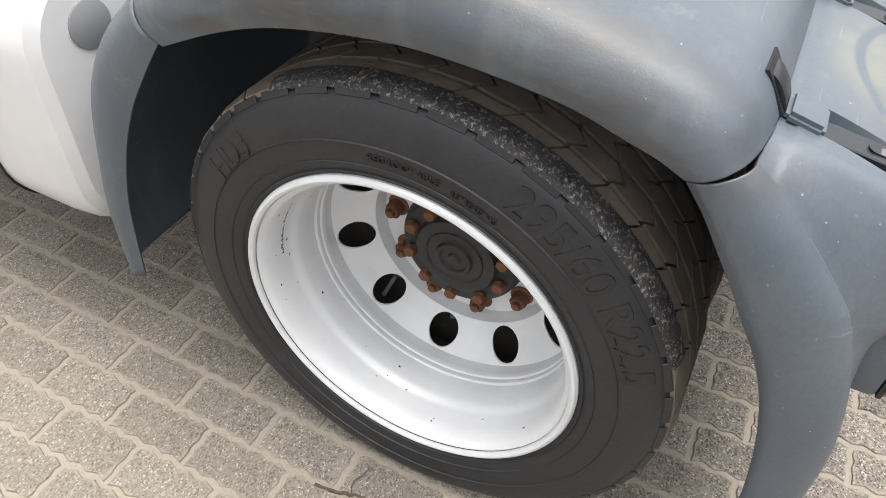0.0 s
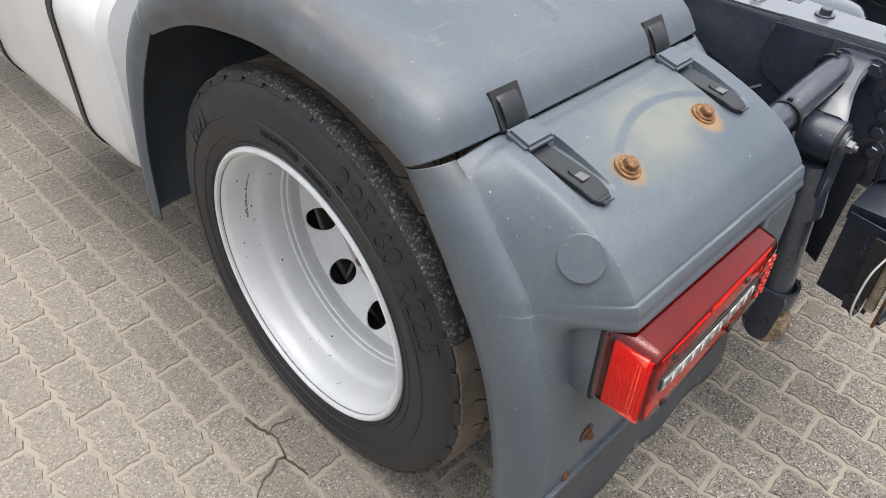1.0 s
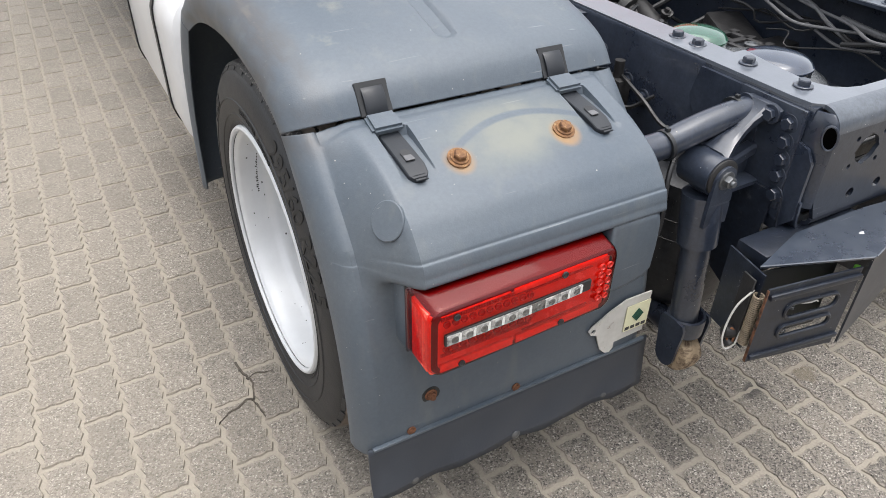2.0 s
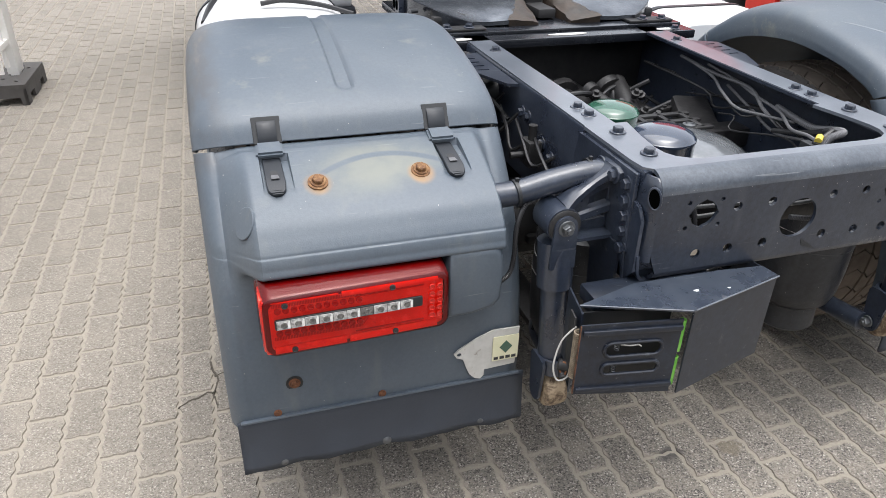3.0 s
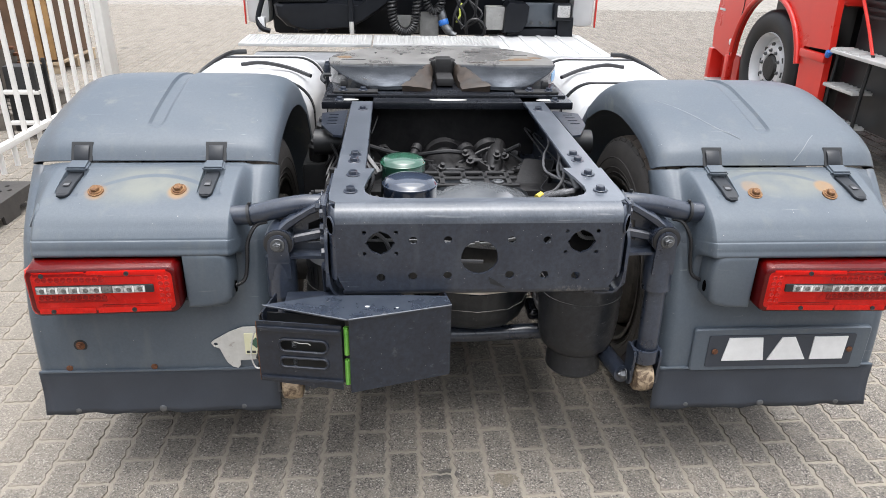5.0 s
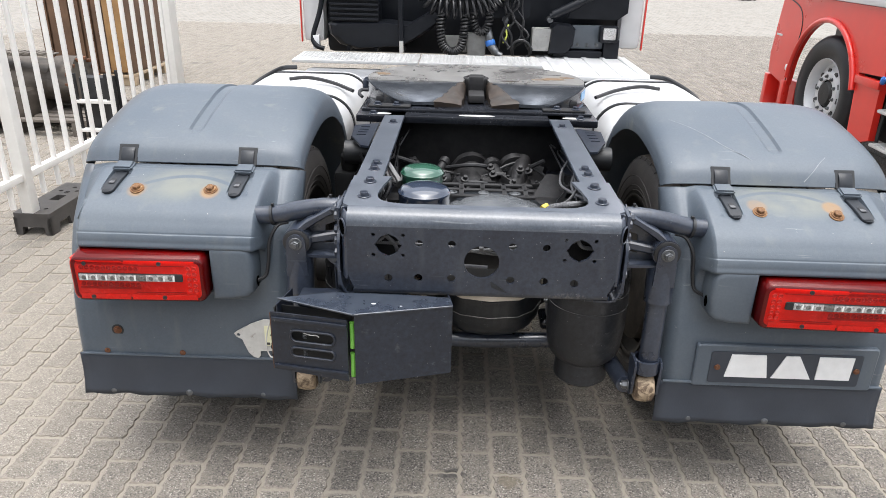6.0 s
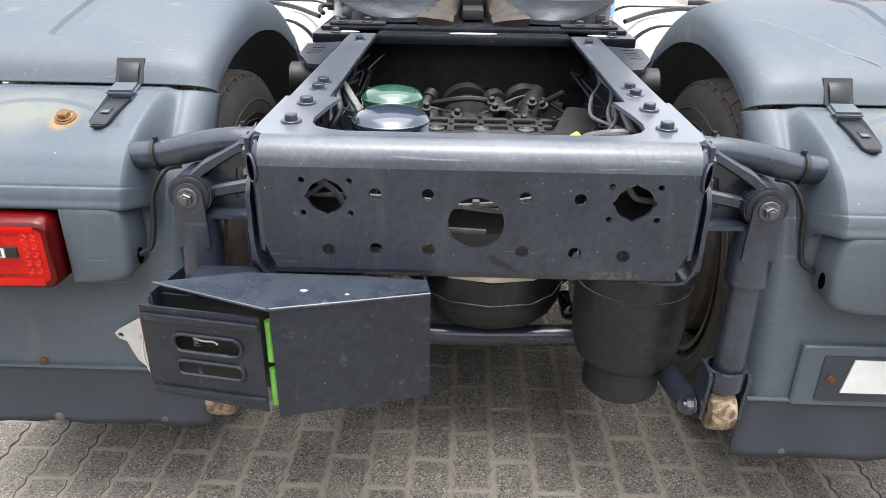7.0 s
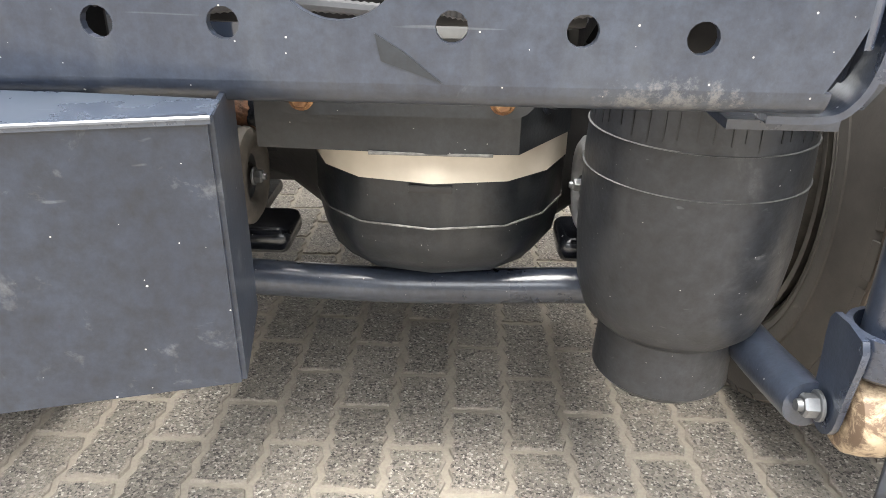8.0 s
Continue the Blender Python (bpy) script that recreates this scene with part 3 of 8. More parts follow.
def ring(c, axis, r, seg, spin=0.0):
    axis = Vector(axis).normalized()
    a = axis.orthogonal().normalized()
    b = axis.cross(a)
    return [Vector(c) + r * (math.cos(spin + 2 * math.pi * i / seg) * a + math.sin(spin + 2 * math.pi * i / seg) * b) for i in range(seg)]


def loft(bm, rings, closed=True, caps=True):
    vs = [[bm.verts.new(p) for p in r] for r in rings]
    k = len(vs[0])
    for a, b in zip(vs, vs[1:]):
        for i in range(k if closed else k - 1):
            j = (i + 1) % k
            bm.faces.new((a[i], a[j], b[j], b[i]))
    if caps and closed:
        bm.faces.new(vs[0][::-1])
        bm.faces.new(vs[-1])
    return vs


def cyl(bm, p0, p1, r, r2=None, seg=24, spin=0.0):
    p0, p1 = Vector(p0), Vector(p1)
    ax = p1 - p0
    loft(bm, [ring(p0, ax, r, seg, spin), ring(p1, ax, r if r2 is None else r2, seg, spin)])


def lathe(bm, prof, origin, axis=(0, 0, 1), seg=48, closed=False, caps=True):
    """prof: (along the axis, radius)."""
    axis = Vector(axis).normalized()
    rows = [ring(Vector(origin) + axis * h, axis, max(r, 0.0005), seg) for h, r in prof]
    if closed:
        rows.append(rows[0])
        vs = [[bm.verts.new(p) for p in r] for r in rows[:-1]]
        vs.append(vs[0])
        for a, b in zip(vs, vs[1:]):
            for i in range(seg):
                j = (i + 1) % seg
                bm.faces.new((a[i], a[j], b[j], b[i]))
    else:
        loft(bm, rows, caps=caps)


def curve_points(pts, n=8):
    """Catmull-Rom through the points."""
    P = [Vector(p) for p in pts]
    P = [2 * P[0] - P[1]] + P + [2 * P[-1] - P[-2]]
    out = []
    for i in range(1, len(P) - 2):
        for k in range(n):
            t = k / n
            a, b, c, d = P[i - 1:i + 3]
            out.append(0.5 * (2 * b + (c - a) * t + (2 * a - 5 * b + 4 * c - d) * t * t + (3 * b - a - 3 * c + d) * t ** 3))
    out.append(P[-2])
    return out


def tube(bm, pts, r, seg=10, n=6, smooth=True):
    P = curve_points(pts, n) if smooth and len(pts) > 2 else [Vector(p) for p in pts]
    t0 = (P[1] - P[0]).normalized()
    a = t0.orthogonal().normalized()
    rings = []
    for i, p in enumerate(P):
        t = (P[min(i + 1, len(P) - 1)] - P[max(i - 1, 0)]).normalized()
        a = (a - t * a.dot(t)).normalized()
        b = t.cross(a)
        rr = r(i / (len(P) - 1)) if callable(r) else r
        rings.append([p + rr * (math.cos(2 * math.pi * k / seg) * a + math.sin(2 * math.pi * k / seg) * b) for k in range(seg)])
    loft(bm, rings)


def ribbed(bm, pts, r, pitch=0.006, seg=8):
    """A corrugated conduit."""
    P = curve_points(pts, 12)
    total = sum((b - a).length for a, b in zip(P, P[1:]))
    k = max(8, int(total / pitch) * 2)
    idx = np.linspace(0, len(P) - 1, k)
    Q = [P[int(i)].lerp(P[min(int(i) + 1, len(P) - 1)], i - int(i)) for i in idx]
    tube(bm, Q, lambda u: r * (1.0 if int(round(u * (k - 1))) % 2 else 0.84), seg, smooth=False)


def circle2(cx, cy, r, seg=20):
    return [(cx + r * math.cos(2 * math.pi * i / seg), cy + r * math.sin(2 * math.pi * i / seg)) for i in range(seg)]


def rounded2(x0, y0, x1, y1, r, k=5):
    out = []
    for cx, cy, a in ((x1 - r, y1 - r, 0), (x0 + r, y1 - r, 90), (x0 + r, y0 + r, 180), (x1 - r, y0 + r, 270)):
        out += [(cx + r * math.cos(radians(a + 90 * i / k)), cy + r * math.sin(radians(a + 90 * i / k))) for i in range(k + 1)]
    return out


def plate(bm, outer, holes, thick, m):
    """A flat sheet with holes: outline in the local x, y, thickness along local z, laid by m."""
    edges = []
    for loop in (outer, *holes):
        vs = [bm.verts.new((x, y, 0)) for x, y in loop]
        edges += [bm.edges.new((vs[i], vs[(i + 1) % len(vs)])) for i in range(len(vs))]
    fill = bmesh.ops.triangle_fill(bm, use_beauty=True, use_dissolve=False, edges=edges)
    faces = [f for f in fill["geom"] if isinstance(f, bmesh.types.BMFace)]
    first = {v for f in faces for v in f.verts}
    ext = bmesh.ops.extrude_face_region(bm, geom=faces)
    top = [v for v in ext["geom"] if isinstance(v, bmesh.types.BMVert)]
    bmesh.ops.translate(bm, verts=top, vec=(0, 0, thick))
    bmesh.ops.transform(bm, matrix=m, verts=list(first) + top)


UPRIGHT = Matrix.Rotation(radians(90), 4, "X")  # local x, y -> world x, z; thickness towards -y


def interp(tab, u):
    """Smooth table lookup along rows at even steps, u in 0..1."""
    t = np.asarray(tab, float)
    x = u * (len(t) - 1)
    i = min(int(x), len(t) - 2)
    f = x - i
    a, b, c, d = t[max(i - 1, 0)], t[i], t[i + 1], t[min(i + 2, len(t) - 1)]
    return 0.5 * (2 * b + (c - a) * f + (2 * a - 5 * b + 4 * c - d) * f * f + (3 * b - a - 3 * c + d) * f ** 3)


def step(a, b, x):
    t = min(1.0, max(0.0, (x - a) / (b - a)))
    return t * t * (3 - 2 * t)


def shell(ob, thick):
    mod = ob.modifiers.new("thickness", "SOLIDIFY")
    mod.thickness, mod.offset = thick, -1.0


def along(n):
    """Turns local z towards n."""
    return Vector(n).normalized().to_track_quat("Z", "Y").to_matrix().to_4x4()


def hexbolt(name, r, h, washer, material, stud=True):
    bm = bmesh.new()
    if washer:
        lathe(bm, [(0, washer), (0.0025, washer), (0.0035, washer * 0.94)], (0, 0, 0), seg=20)
    cyl(bm, (0, 0, 0.003), (0, 0, h * 0.85), r, seg=6)
    cyl(bm, (0, 0, h * 0.85), (0, 0, h), r, r * 0.86, seg=6)
    if stud:
        cyl(bm, (0, 0, h), (0, 0, h + r * 0.45), r * 0.55, r * 0.5, seg=10)
    return mesh_of(name, bm, material)


BOLT = hexbolt("bolt", 0.0125, 0.014, 0.019, PAINT, False)
NUT = hexbolt("bolt", 0.013, 0.018, 0.017, STEEL)
RUSTY_BOLT = hexbolt("bolt", 0.0120, 0.012, 0.016, ORANGE_RUST, False)
WHEEL_NUT = hexbolt("wheel_nut", 0.018, 0.03, 0.025, RUST)
HUB_BOLT = hexbolt("bolt", 0.0135, 0.018, 0, RUST, False)


def fasten(me, parent, pos, normal, name="bolt", label=""):
    return placed(name, me, parent, Matrix.Translation(pos) @ along(normal) @ Matrix.Rotation(random.uniform(0, 1), 4, "Z"), label)


# ---- ground ----
bm = bmesh.new()
for x0, x1, y0, y1 in ((-600, 600, -600, 600),):
    bm.faces.new([bm.verts.new(p) for p in ((x0, y0, -0.005), (x1, y0, -0.005), (x1, y1, -0.005), (x0, y1, -0.005))])
ground = tagged(part("ground", bm, GROUND), "wide yard paved with sandy grey concrete stones", "ground", kind="structure")

# unseen walls, added to block the low sky behind and beside the truck
SHADE_WALL = surf("grey_shade_wall", (0.24, 0.245, 0.25), (0.31, 0.315, 0.32), 1.5, 0.6, stain=(0.08, 0.075, 0.07), amount=0.4, stain_scale=0.8)
SHADE_WALL_DARK = surf("dark_shade_wall", (0.06, 0.065, 0.07), (0.09, 0.095, 0.10), 1.5, 0.6, stain=(0.05, 0.047, 0.044), amount=0.4, stain_scale=0.8)
bm = bmesh.new()
box(bm, (-16, -9.4, -.005), (30, -9.0, 5.0), .02)
tagged(part("wall_south", bm, SHADE_WALL), "long plain grey wall, unseen, added to block low sky behind the yard", "wall", kind="structure")
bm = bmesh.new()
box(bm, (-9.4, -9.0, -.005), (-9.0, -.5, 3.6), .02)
tagged(part("wall_west", bm, SHADE_WALL_DARK), "plain dark grey wall, unseen, added to block low sky beside the yard", "wall", kind="structure")

# ---- the truck ----
truck = thing("tractor_truck", "slate-grey tractor unit with white tanks, standing on paving", "truck")
TOP = 0.980   # top of the chassis rails
RAIL = 0.385  # half the chassis width

# mudguards: top line and skirt edge in side view (y, z)
HOOD_TOP = [(.366, .9885), (.392, 1.030), (.440, 1.060), (.540, 1.090), (.680, 1.120), (.790, 1.137), (.900, 1.133), (1.020, 1.105), (1.120, 1.060), (1.230, .986)]
HOOD_EDGE = [(.434, .953), (.466, .968), (.508, .981), (.573, 1.000), (.676, 1.013), (.780, 1.016), (.893, 1.004), (.985, .985), (1.070, .955), (1.165, .912)]
FRONT_TOP = [(1.234, .982), (1.345, .880), (1.420, .760), (1.460, .600), (1.480, .460), (1.466, .330)]
FRONT_EDGE = [(1.172, .915), (1.225, .845), (1.278, .765), (1.330, .655), (1.369, .526), (1.395, .335)]
BASE = [(.372, .976), (.345, .955), (.305, .917), (.270, .880), (.246, .853), (.232, .836), (.226, .828), (.221, .820), (.217, .812), (.214, .806), (.208, .795), (.185, .735), (.165, .660), (.152, .580), (.147, .480), (.147, .400)]
BULGE = [(.368, .986), (.318, .976), (.264, .960), (.206, .938), (.152, .908), (.124, .880), (.1095, .8615), (.1060, .8545), (.1010, .8515), (.0960, .833), (.098, .8115), (.165, .800), (.165, .660), (.152, .580), (.147, .480), (.147, .400)]
BASE_EDGE = [(.432, .952), (.405, .918), (.380, .880), (.362, .852), (.350, .834), (.342, .820), (.339, .815), (.336, .809), (.332, .803), (.329, .798), (.325, .790), (.292, .735), (.262, .660), (.242, .580), (.226, .480), (.222, .400)]
CROSS = [(-1.250, 0.0), (-1.258, 0.28), (-1.250, 0.58), (-1.225, 0.82), (-1.180, 0.95), (-1.110, 1.0), (-.95, 1.012), (-.85, 1.012), (-.70, 1.0), (-.645, .97), (-.600, .88), (-.572, .70), (-.562, .40), (-.562, .15)]


def section(x):
    """How far from the skirt edge (0) to the top line (1) the mudguard's surface stands at x of the left-hand one."""
    return float(np.interp(x, [c[0] for c in CROSS[1:]], [c[1] for c in CROSS[1:]]))


def across(n=200):
    """Places across a mudguard: the surface is drawn through CROSS with even smoothness."""
    return [interp(CROSS, i / n) for i in range(n + 1)]


def mudguard_skin(bm, top, edge, s, dy, dz, rows, extra=None):
    grid = []
    for i in range(rows + 1):
        u = i / rows
        T, E = interp(top, u), interp(edge, u)
        row = []
        for x, k in across():
            y, z = E[0] + k * (T[0] - E[0]), E[1] + k * (T[1] - E[1])
            if extra:
                y, z = extra(x, y, z, u, k)
            row.append((s * -x, y + dy, z + dz))
        grid.append(row)
    loft(bm, grid, closed=False)


def hood_rib(x, y, z, u, k):
    """The pressed rib along the top of the cover."""
    d = math.hypot(x + .913, .75 * max(0.0, .478 - y))
    w = 1 - step(.0150, .0225, d)
    return y + .003 * w, z - .0075 * w


def tail_bulge(x, y, z, u, k):
    B, P = interp(BASE, u), interp(BULGE, u)
    k1 = min(1.0, max(0.0, (x + 1.214) / .062))
    left = min(1.0, k1 * 1.08 - .08 * k1 ** 8)
    right = 1 - step(-.656, -.618, x)
    w = left * right
    y, z = y + w * (P[0] - B[0]), z + w * (P[1] - B[1])
    # the low flange on which the cover sits
    z -= .0030 * step(.346, .350, y) * right
    return y, z - pocket(x, y)


def pocket(x, y):
    """Depth of the sloping pockets in which the strap latches lie."""
    side = max(1 - step(.0285, .0305, abs(x - c)) for c in (-1.096, -.722))
    return .0135 * side * min(1.0, max(0.0, (y - .205) / .11)) * (y < .322)


def mudguard(s, dy=0.0, dz=0.0):
    X = lambda x: s * -x  # x as on the left-hand side
    bm = bmesh.new()
    mudguard_skin(bm, HOOD_TOP, HOOD_EDGE, s, dy, dz, 110, hood_rib)
    hood = part("mudguard_cover", bm, PLASTIC, truck, "scuffed grey plastic wheel arch cover", 30)
    shell(hood, 0.005)
    bm = bmesh.new()
    mudguard_skin(bm, FRONT_TOP, FRONT_EDGE, s, dy, dz, 30)
    front = part("front_mudguard", bm, PLASTIC, truck, "grey plastic front mudguard section", 30)
    shell(front, 0.005)
    # tail section with the lamp housing
    xs = sorted(set([-1.25, -1.256, -1.258, -1.254, -1.245, -1.23, -1.2105] + [round(-1.206 + 0.005 * i, 4) for i in range(16)] + [round(-1.12 + 0.02 * i, 4) for i in range(23)]
                    + [round(-.664 + 0.004 * i, 4) for i in range(14)] + [-.605, -.59, -.575, -.566, -.562]))
    xs = sorted(set(xs + [round(c + e, 4) for c in (-1.096, -.722) for e in (-.0306, -.0284, .0284, .0306)]))
    bm = bmesh.new()
    grid = []
    for i in range(136):
        u = i / 135
        T, E = interp(BASE, u), interp(BASE_EDGE, u)
        row = []
        cross = [(-1.250, 0.0), (-1.257, 0.25), (-1.255, 0.5), (-1.246, 0.75), (-1.234, 0.92)]
        for x, k in cross + [(-1.222, 1.0), (-1.2145, 1.0)] + [(x, .985 if x < -1.17 else 1.0) for x in xs if -1.212 < x < -.60] + [(-.598, .97), (-.580, .85), (-.566, .6), (-.560, .3), (-.558, 0.0)]:
            y, z = E[0] + k * (T[0] - E[0]), E[1] + k * (T[1] - E[1])
            if -1.214 < x < -.605:
                y, z = tail_bulge(x, y, z, u, k)
            row.append((X(x), y + dy, z + dz))
        grid.append(row)
    loft(bm, grid, closed=False)
    tail = part("rear_mudguard", bm, PLASTIC, truck, "grey plastic rear mudguard with lamp housing", 34)
    shell(tail, 0.005)
    # mud flap below
    bm = bmesh.new()
    rows = []
    for i in range(9):
        z = 0.425 - i * (0.425 - 0.283) / 8
        rows.append([(X(-1.243 + 0.681 * j / 24), .150 + dy + 0.004 * math.sin(j * 0.9 + i * .5) * i / 8 - (0.012 * (i / 8) ** 2), z + dz + 0.003 * math.sin(j * 1.7) * (i == 8)) for j in range(25)])
    loft(bm, rows, closed=False)
    flap = part("mud_flap", bm, FLAP, truck, "slate rubber mud flap with rivets")
    shell(flap, 0.006)
    for x in (-1.153, -.909, -.670):
        bm = bmesh.new()
        lathe(bm, [(0, 0.0115), (0.002, 0.0115), (0.005, 0.008), (0.006, 0.001)], (X(x), .139 + dy, .293 + dz), (0, -1, 0), 16)
        part("rivet", bm, STEEL, flap)
    # retaining strip with rusty screws
    bm = bmesh.new()
    box(bm, (X(-1.235), .138 + dy, .424 + dz), (X(-.575), .148 + dy, .430 + dz), 0.002)
    part("retaining_strip", bm, PLASTIC, tail)
    for x in (-1.154, -.916):
        fasten(SCREW, tail, (X(x), .146 + dy, .437 + dz), (0, -1, 0), "screw", "rusty flap screw")
    if s < 0:
        fasten(SMALL_NUT, tail, (X(-1.111), .149 + dy, .511 + dz), (0, -1, 0), "bolt", "rusty bolt")
        bm = bmesh.new()
        plate(bm, circle2(0, 0, .019, 14), [], 0.002, Matrix.Translation((X(-1.111), .1495 + dy, .511 + dz)) @ UPRIGHT)
        part("washer", bm, BLACK, tail)
    # strap latches over the seam
    for x in (-1.101, -.727):
        latch(s, X(x), dy, dz, tail, 0.0)
    # rusty bolts with big washers
    for x, y, z in ((-1.019, .226, .949), (-.802, .232, .950)):
        nrm = Vector((0, -.42, .9)).normalized()
        bm = bmesh.new()
        lathe(bm, [(-.002, .0205), (0.0015, .0205), (0.0022, .0185), (.0018, .012)], Vector((X(x), y + dy, z + dz)), nrm, 24)
        w = part("washer", bm, ORANGE_RUST, tail, "rusty washer")
        fasten(RUSTY_BOLT, tail, Vector((X(x), y + dy, z + dz)) + nrm * 0.0015, nrm, "bolt", "rusty bolt head")
    # blank cap on the outer flank
    bm = bmesh.new()
    nrm = Vector((X(-.84), -.31, .45)).normalized()
    lathe(bm, [(-0.014, .033), (-.002, .033), (-.0008, .0315), (-.0005, .001)], (X(-1.1735), .1810 + dy, .8985 + dz), nrm, 32)
    part("blank_cap", bm, PLASTIC, tail, "round blank cap")
    # lamp and the blind box beside it
    lamp(s, X, dy, dz)
    bm = bmesh.new()
    pts = [(X(x_), z_) for x_, z_ in ((-.780, .655), (-.720, .656), (-.672, .666), (-.656, .684), (-.653, .74), (-.655, .79), (-.662, .812), (-.676, .821), (-.780, .822))]
    rings = []
    for y, ins in ((.185, 0), (.112, 0), (.104, .0008), (.098, .003), (.094, .0065), (.0918, .011), (.0910, .016)):
        cx, cz = X(-.726), .739
        rings.append([(cx + (px - cx) * (1 - ins / .064), y + dy, dz + cz + (pz - cz) * (1 - ins / .078)) for px, pz in pts])
    loft(bm, rings)
    part("blind_box", bm, PLASTIC, truck, "blank grey cover beside the lamp", 50)
    return tail


def latch(s, x, dy, dz, tail, lean):
    """A rubber strap latch: keeper plate on the cover, strap and pull tab on the tail."""
    def at(y):
        P = interp(BULGE, min(1, max(0, (0.400 - y) / 0.07 / 15)))
        return P[1]
    up = Vector((0, -.40, .92)).normalized()
    # strap on the tail
    bm = bmesh.new()
    a, b = Vector((x, .370 + dy, .983 + dz)), Vector((x - lean, .214 + dy, .943 + dz))
    d = (b - a).normalized()
    sd = Vector((1, 0, 0))
    nn = sd.cross(d)
    nn = nn if nn.z > 0 else -nn
    def slab(p, q, w0, w1, h, bev):
        vs = []
        for pt, w in ((p, w0), (q, w1)):
            for sx, hh in ((-1, 0), (1, 0), (1, h), (-1, h)):
                vs.append(bm.verts.new(pt + sd * sx * w + nn * hh))
        fs = [(0, 1, 2, 3), (7, 6, 5, 4), (0, 4, 5, 1), (1, 5, 6, 2), (2, 6, 7, 3), (3, 7, 4, 0)]
        faces = [bm.faces.new([vs[i] for i in f]) for f in fs]
        bmesh.ops.bevel(bm, geom=list({e for f in faces for e in f.edges}), offset=bev, segments=2, affect="EDGES")
    line = [Vector((x, y_ + dy, z_ + dz - h_)) for y_, z_, h_ in ((.340, .9800, .0125), (.324, .9775, .0125), (.308, .9730, .0110), (.284, .9660, .0070), (.252, .9562, .0022), (.232, .9490, -.001), (.214, .9416, -.001), (.206, .9382, -.001), (.202, .9362, -.001))]
    half = (.0190, .0190, .0190, .0190, .0192, .0195, .0175, .0120, .0050)
    bm = bmesh.new()
    rows = []
    for k_, p_ in enumerate(line):
        t_ = (line[min(k_ + 1, 8)] - line[max(k_ - 1, 0)]).normalized()
        u_ = sd.cross(t_)
        u_ = u_ if u_.z > 0 else -u_
        w = half[k_]
        rows.append([p_ + sd * q * w_ + u_ * h_ for q, w_, h_ in ((-1, w, -.002), (1, w, -.002), (1, w, .0045), (1, w - .0015, .006), (-1, w - .0015, .006), (-1, w, .0045))])
    loft(bm, rows)
    strap = part("latch_strap", bm, LATCH, tail, "black rubber strap latch with rounded end")
    a, tip = line[0], line[5]
    bm = bmesh.new()
    for f_ in (-.0045, .0, .0045):
        c_ = line[7] + d * f_ * 1.3
        slab(c_ + nn * .0045 - d * .001, c_ + nn * .0045 + d * .001, .011, .011, .003, .0005)
    part("grip_ribs", bm, LATCH, strap)
    bm = bmesh.new()
    plate(bm, [(.0085 * math.cos(a_), (.007 if math.sin(a_) < 0 else -.007) * -1 + .0085 * math.sin(a_)) for a_ in np.linspace(0, 2 * math.pi, 21)[:-1]], [], .001,
          Matrix.Translation(line[4] - d * .002 + nn * .0062) @ Matrix((sd, -d, nn)).transposed().to_4x4())
    part("strap_slot", bm, BLACK, strap)
    bm = bmesh.new()
    slab(line[4] - d * .007 + nn * .0045, line[4] + d * .012 + nn * .0080, .0070, .0085, .002, .0006)
    part("buckle", bm, GREY_CABLE, strap, "dull grey tongue")
    # raised lip that the strap runs under
    bm = bmesh.new()
    slab(Vector((x, .364 + dy, .980 + dz)), Vector((x, .318 + dy, .970 + dz)), .0275, .0300, .0150, .005)
    part("strap_guide", bm, PLASTIC, tail)
    # pocket in the cover and the strap's upper loop
    c0, c1 = Vector((x, .362 + dy, .988 + dz)), Vector((x + lean * .3, .3945 + dy, 1.0360 + dz))
    d2 = (c1 - c0).normalized()
    nn2 = sd.cross(d2)
    nn2 = nn2 if nn2.z > 0 else -nn2
    nn = nn2
    bm = bmesh.new()
    slab(c0 - nn * .0085, c1 - nn * .0065, .0295, .0300, .0080, .0010)
    part("latch_recess", bm, BLACK, tail)
    bm = bmesh.new()
    rows = []
    for f_, h_ in ((-.10, -.001), (.10, .0035), (.30, .0058), (.50, .0062), (.68, .0050), (.82, .0022), (.88, -.003)):
        p_ = c0.lerp(c1, f_)
        rows.append([p_ + sd * q * w_ + nn * (h_ + e_) for q, w_, e_ in ((-1, .020, -.005), (1, .020, -.005), (1, .020, -.001), (1, .0185, 0), (-1, .0185, 0), (-1, .020, -.001))])
    loft(bm, rows)
    part("latch_keeper", bm, LATCH, tail, "black rubber strap loop")


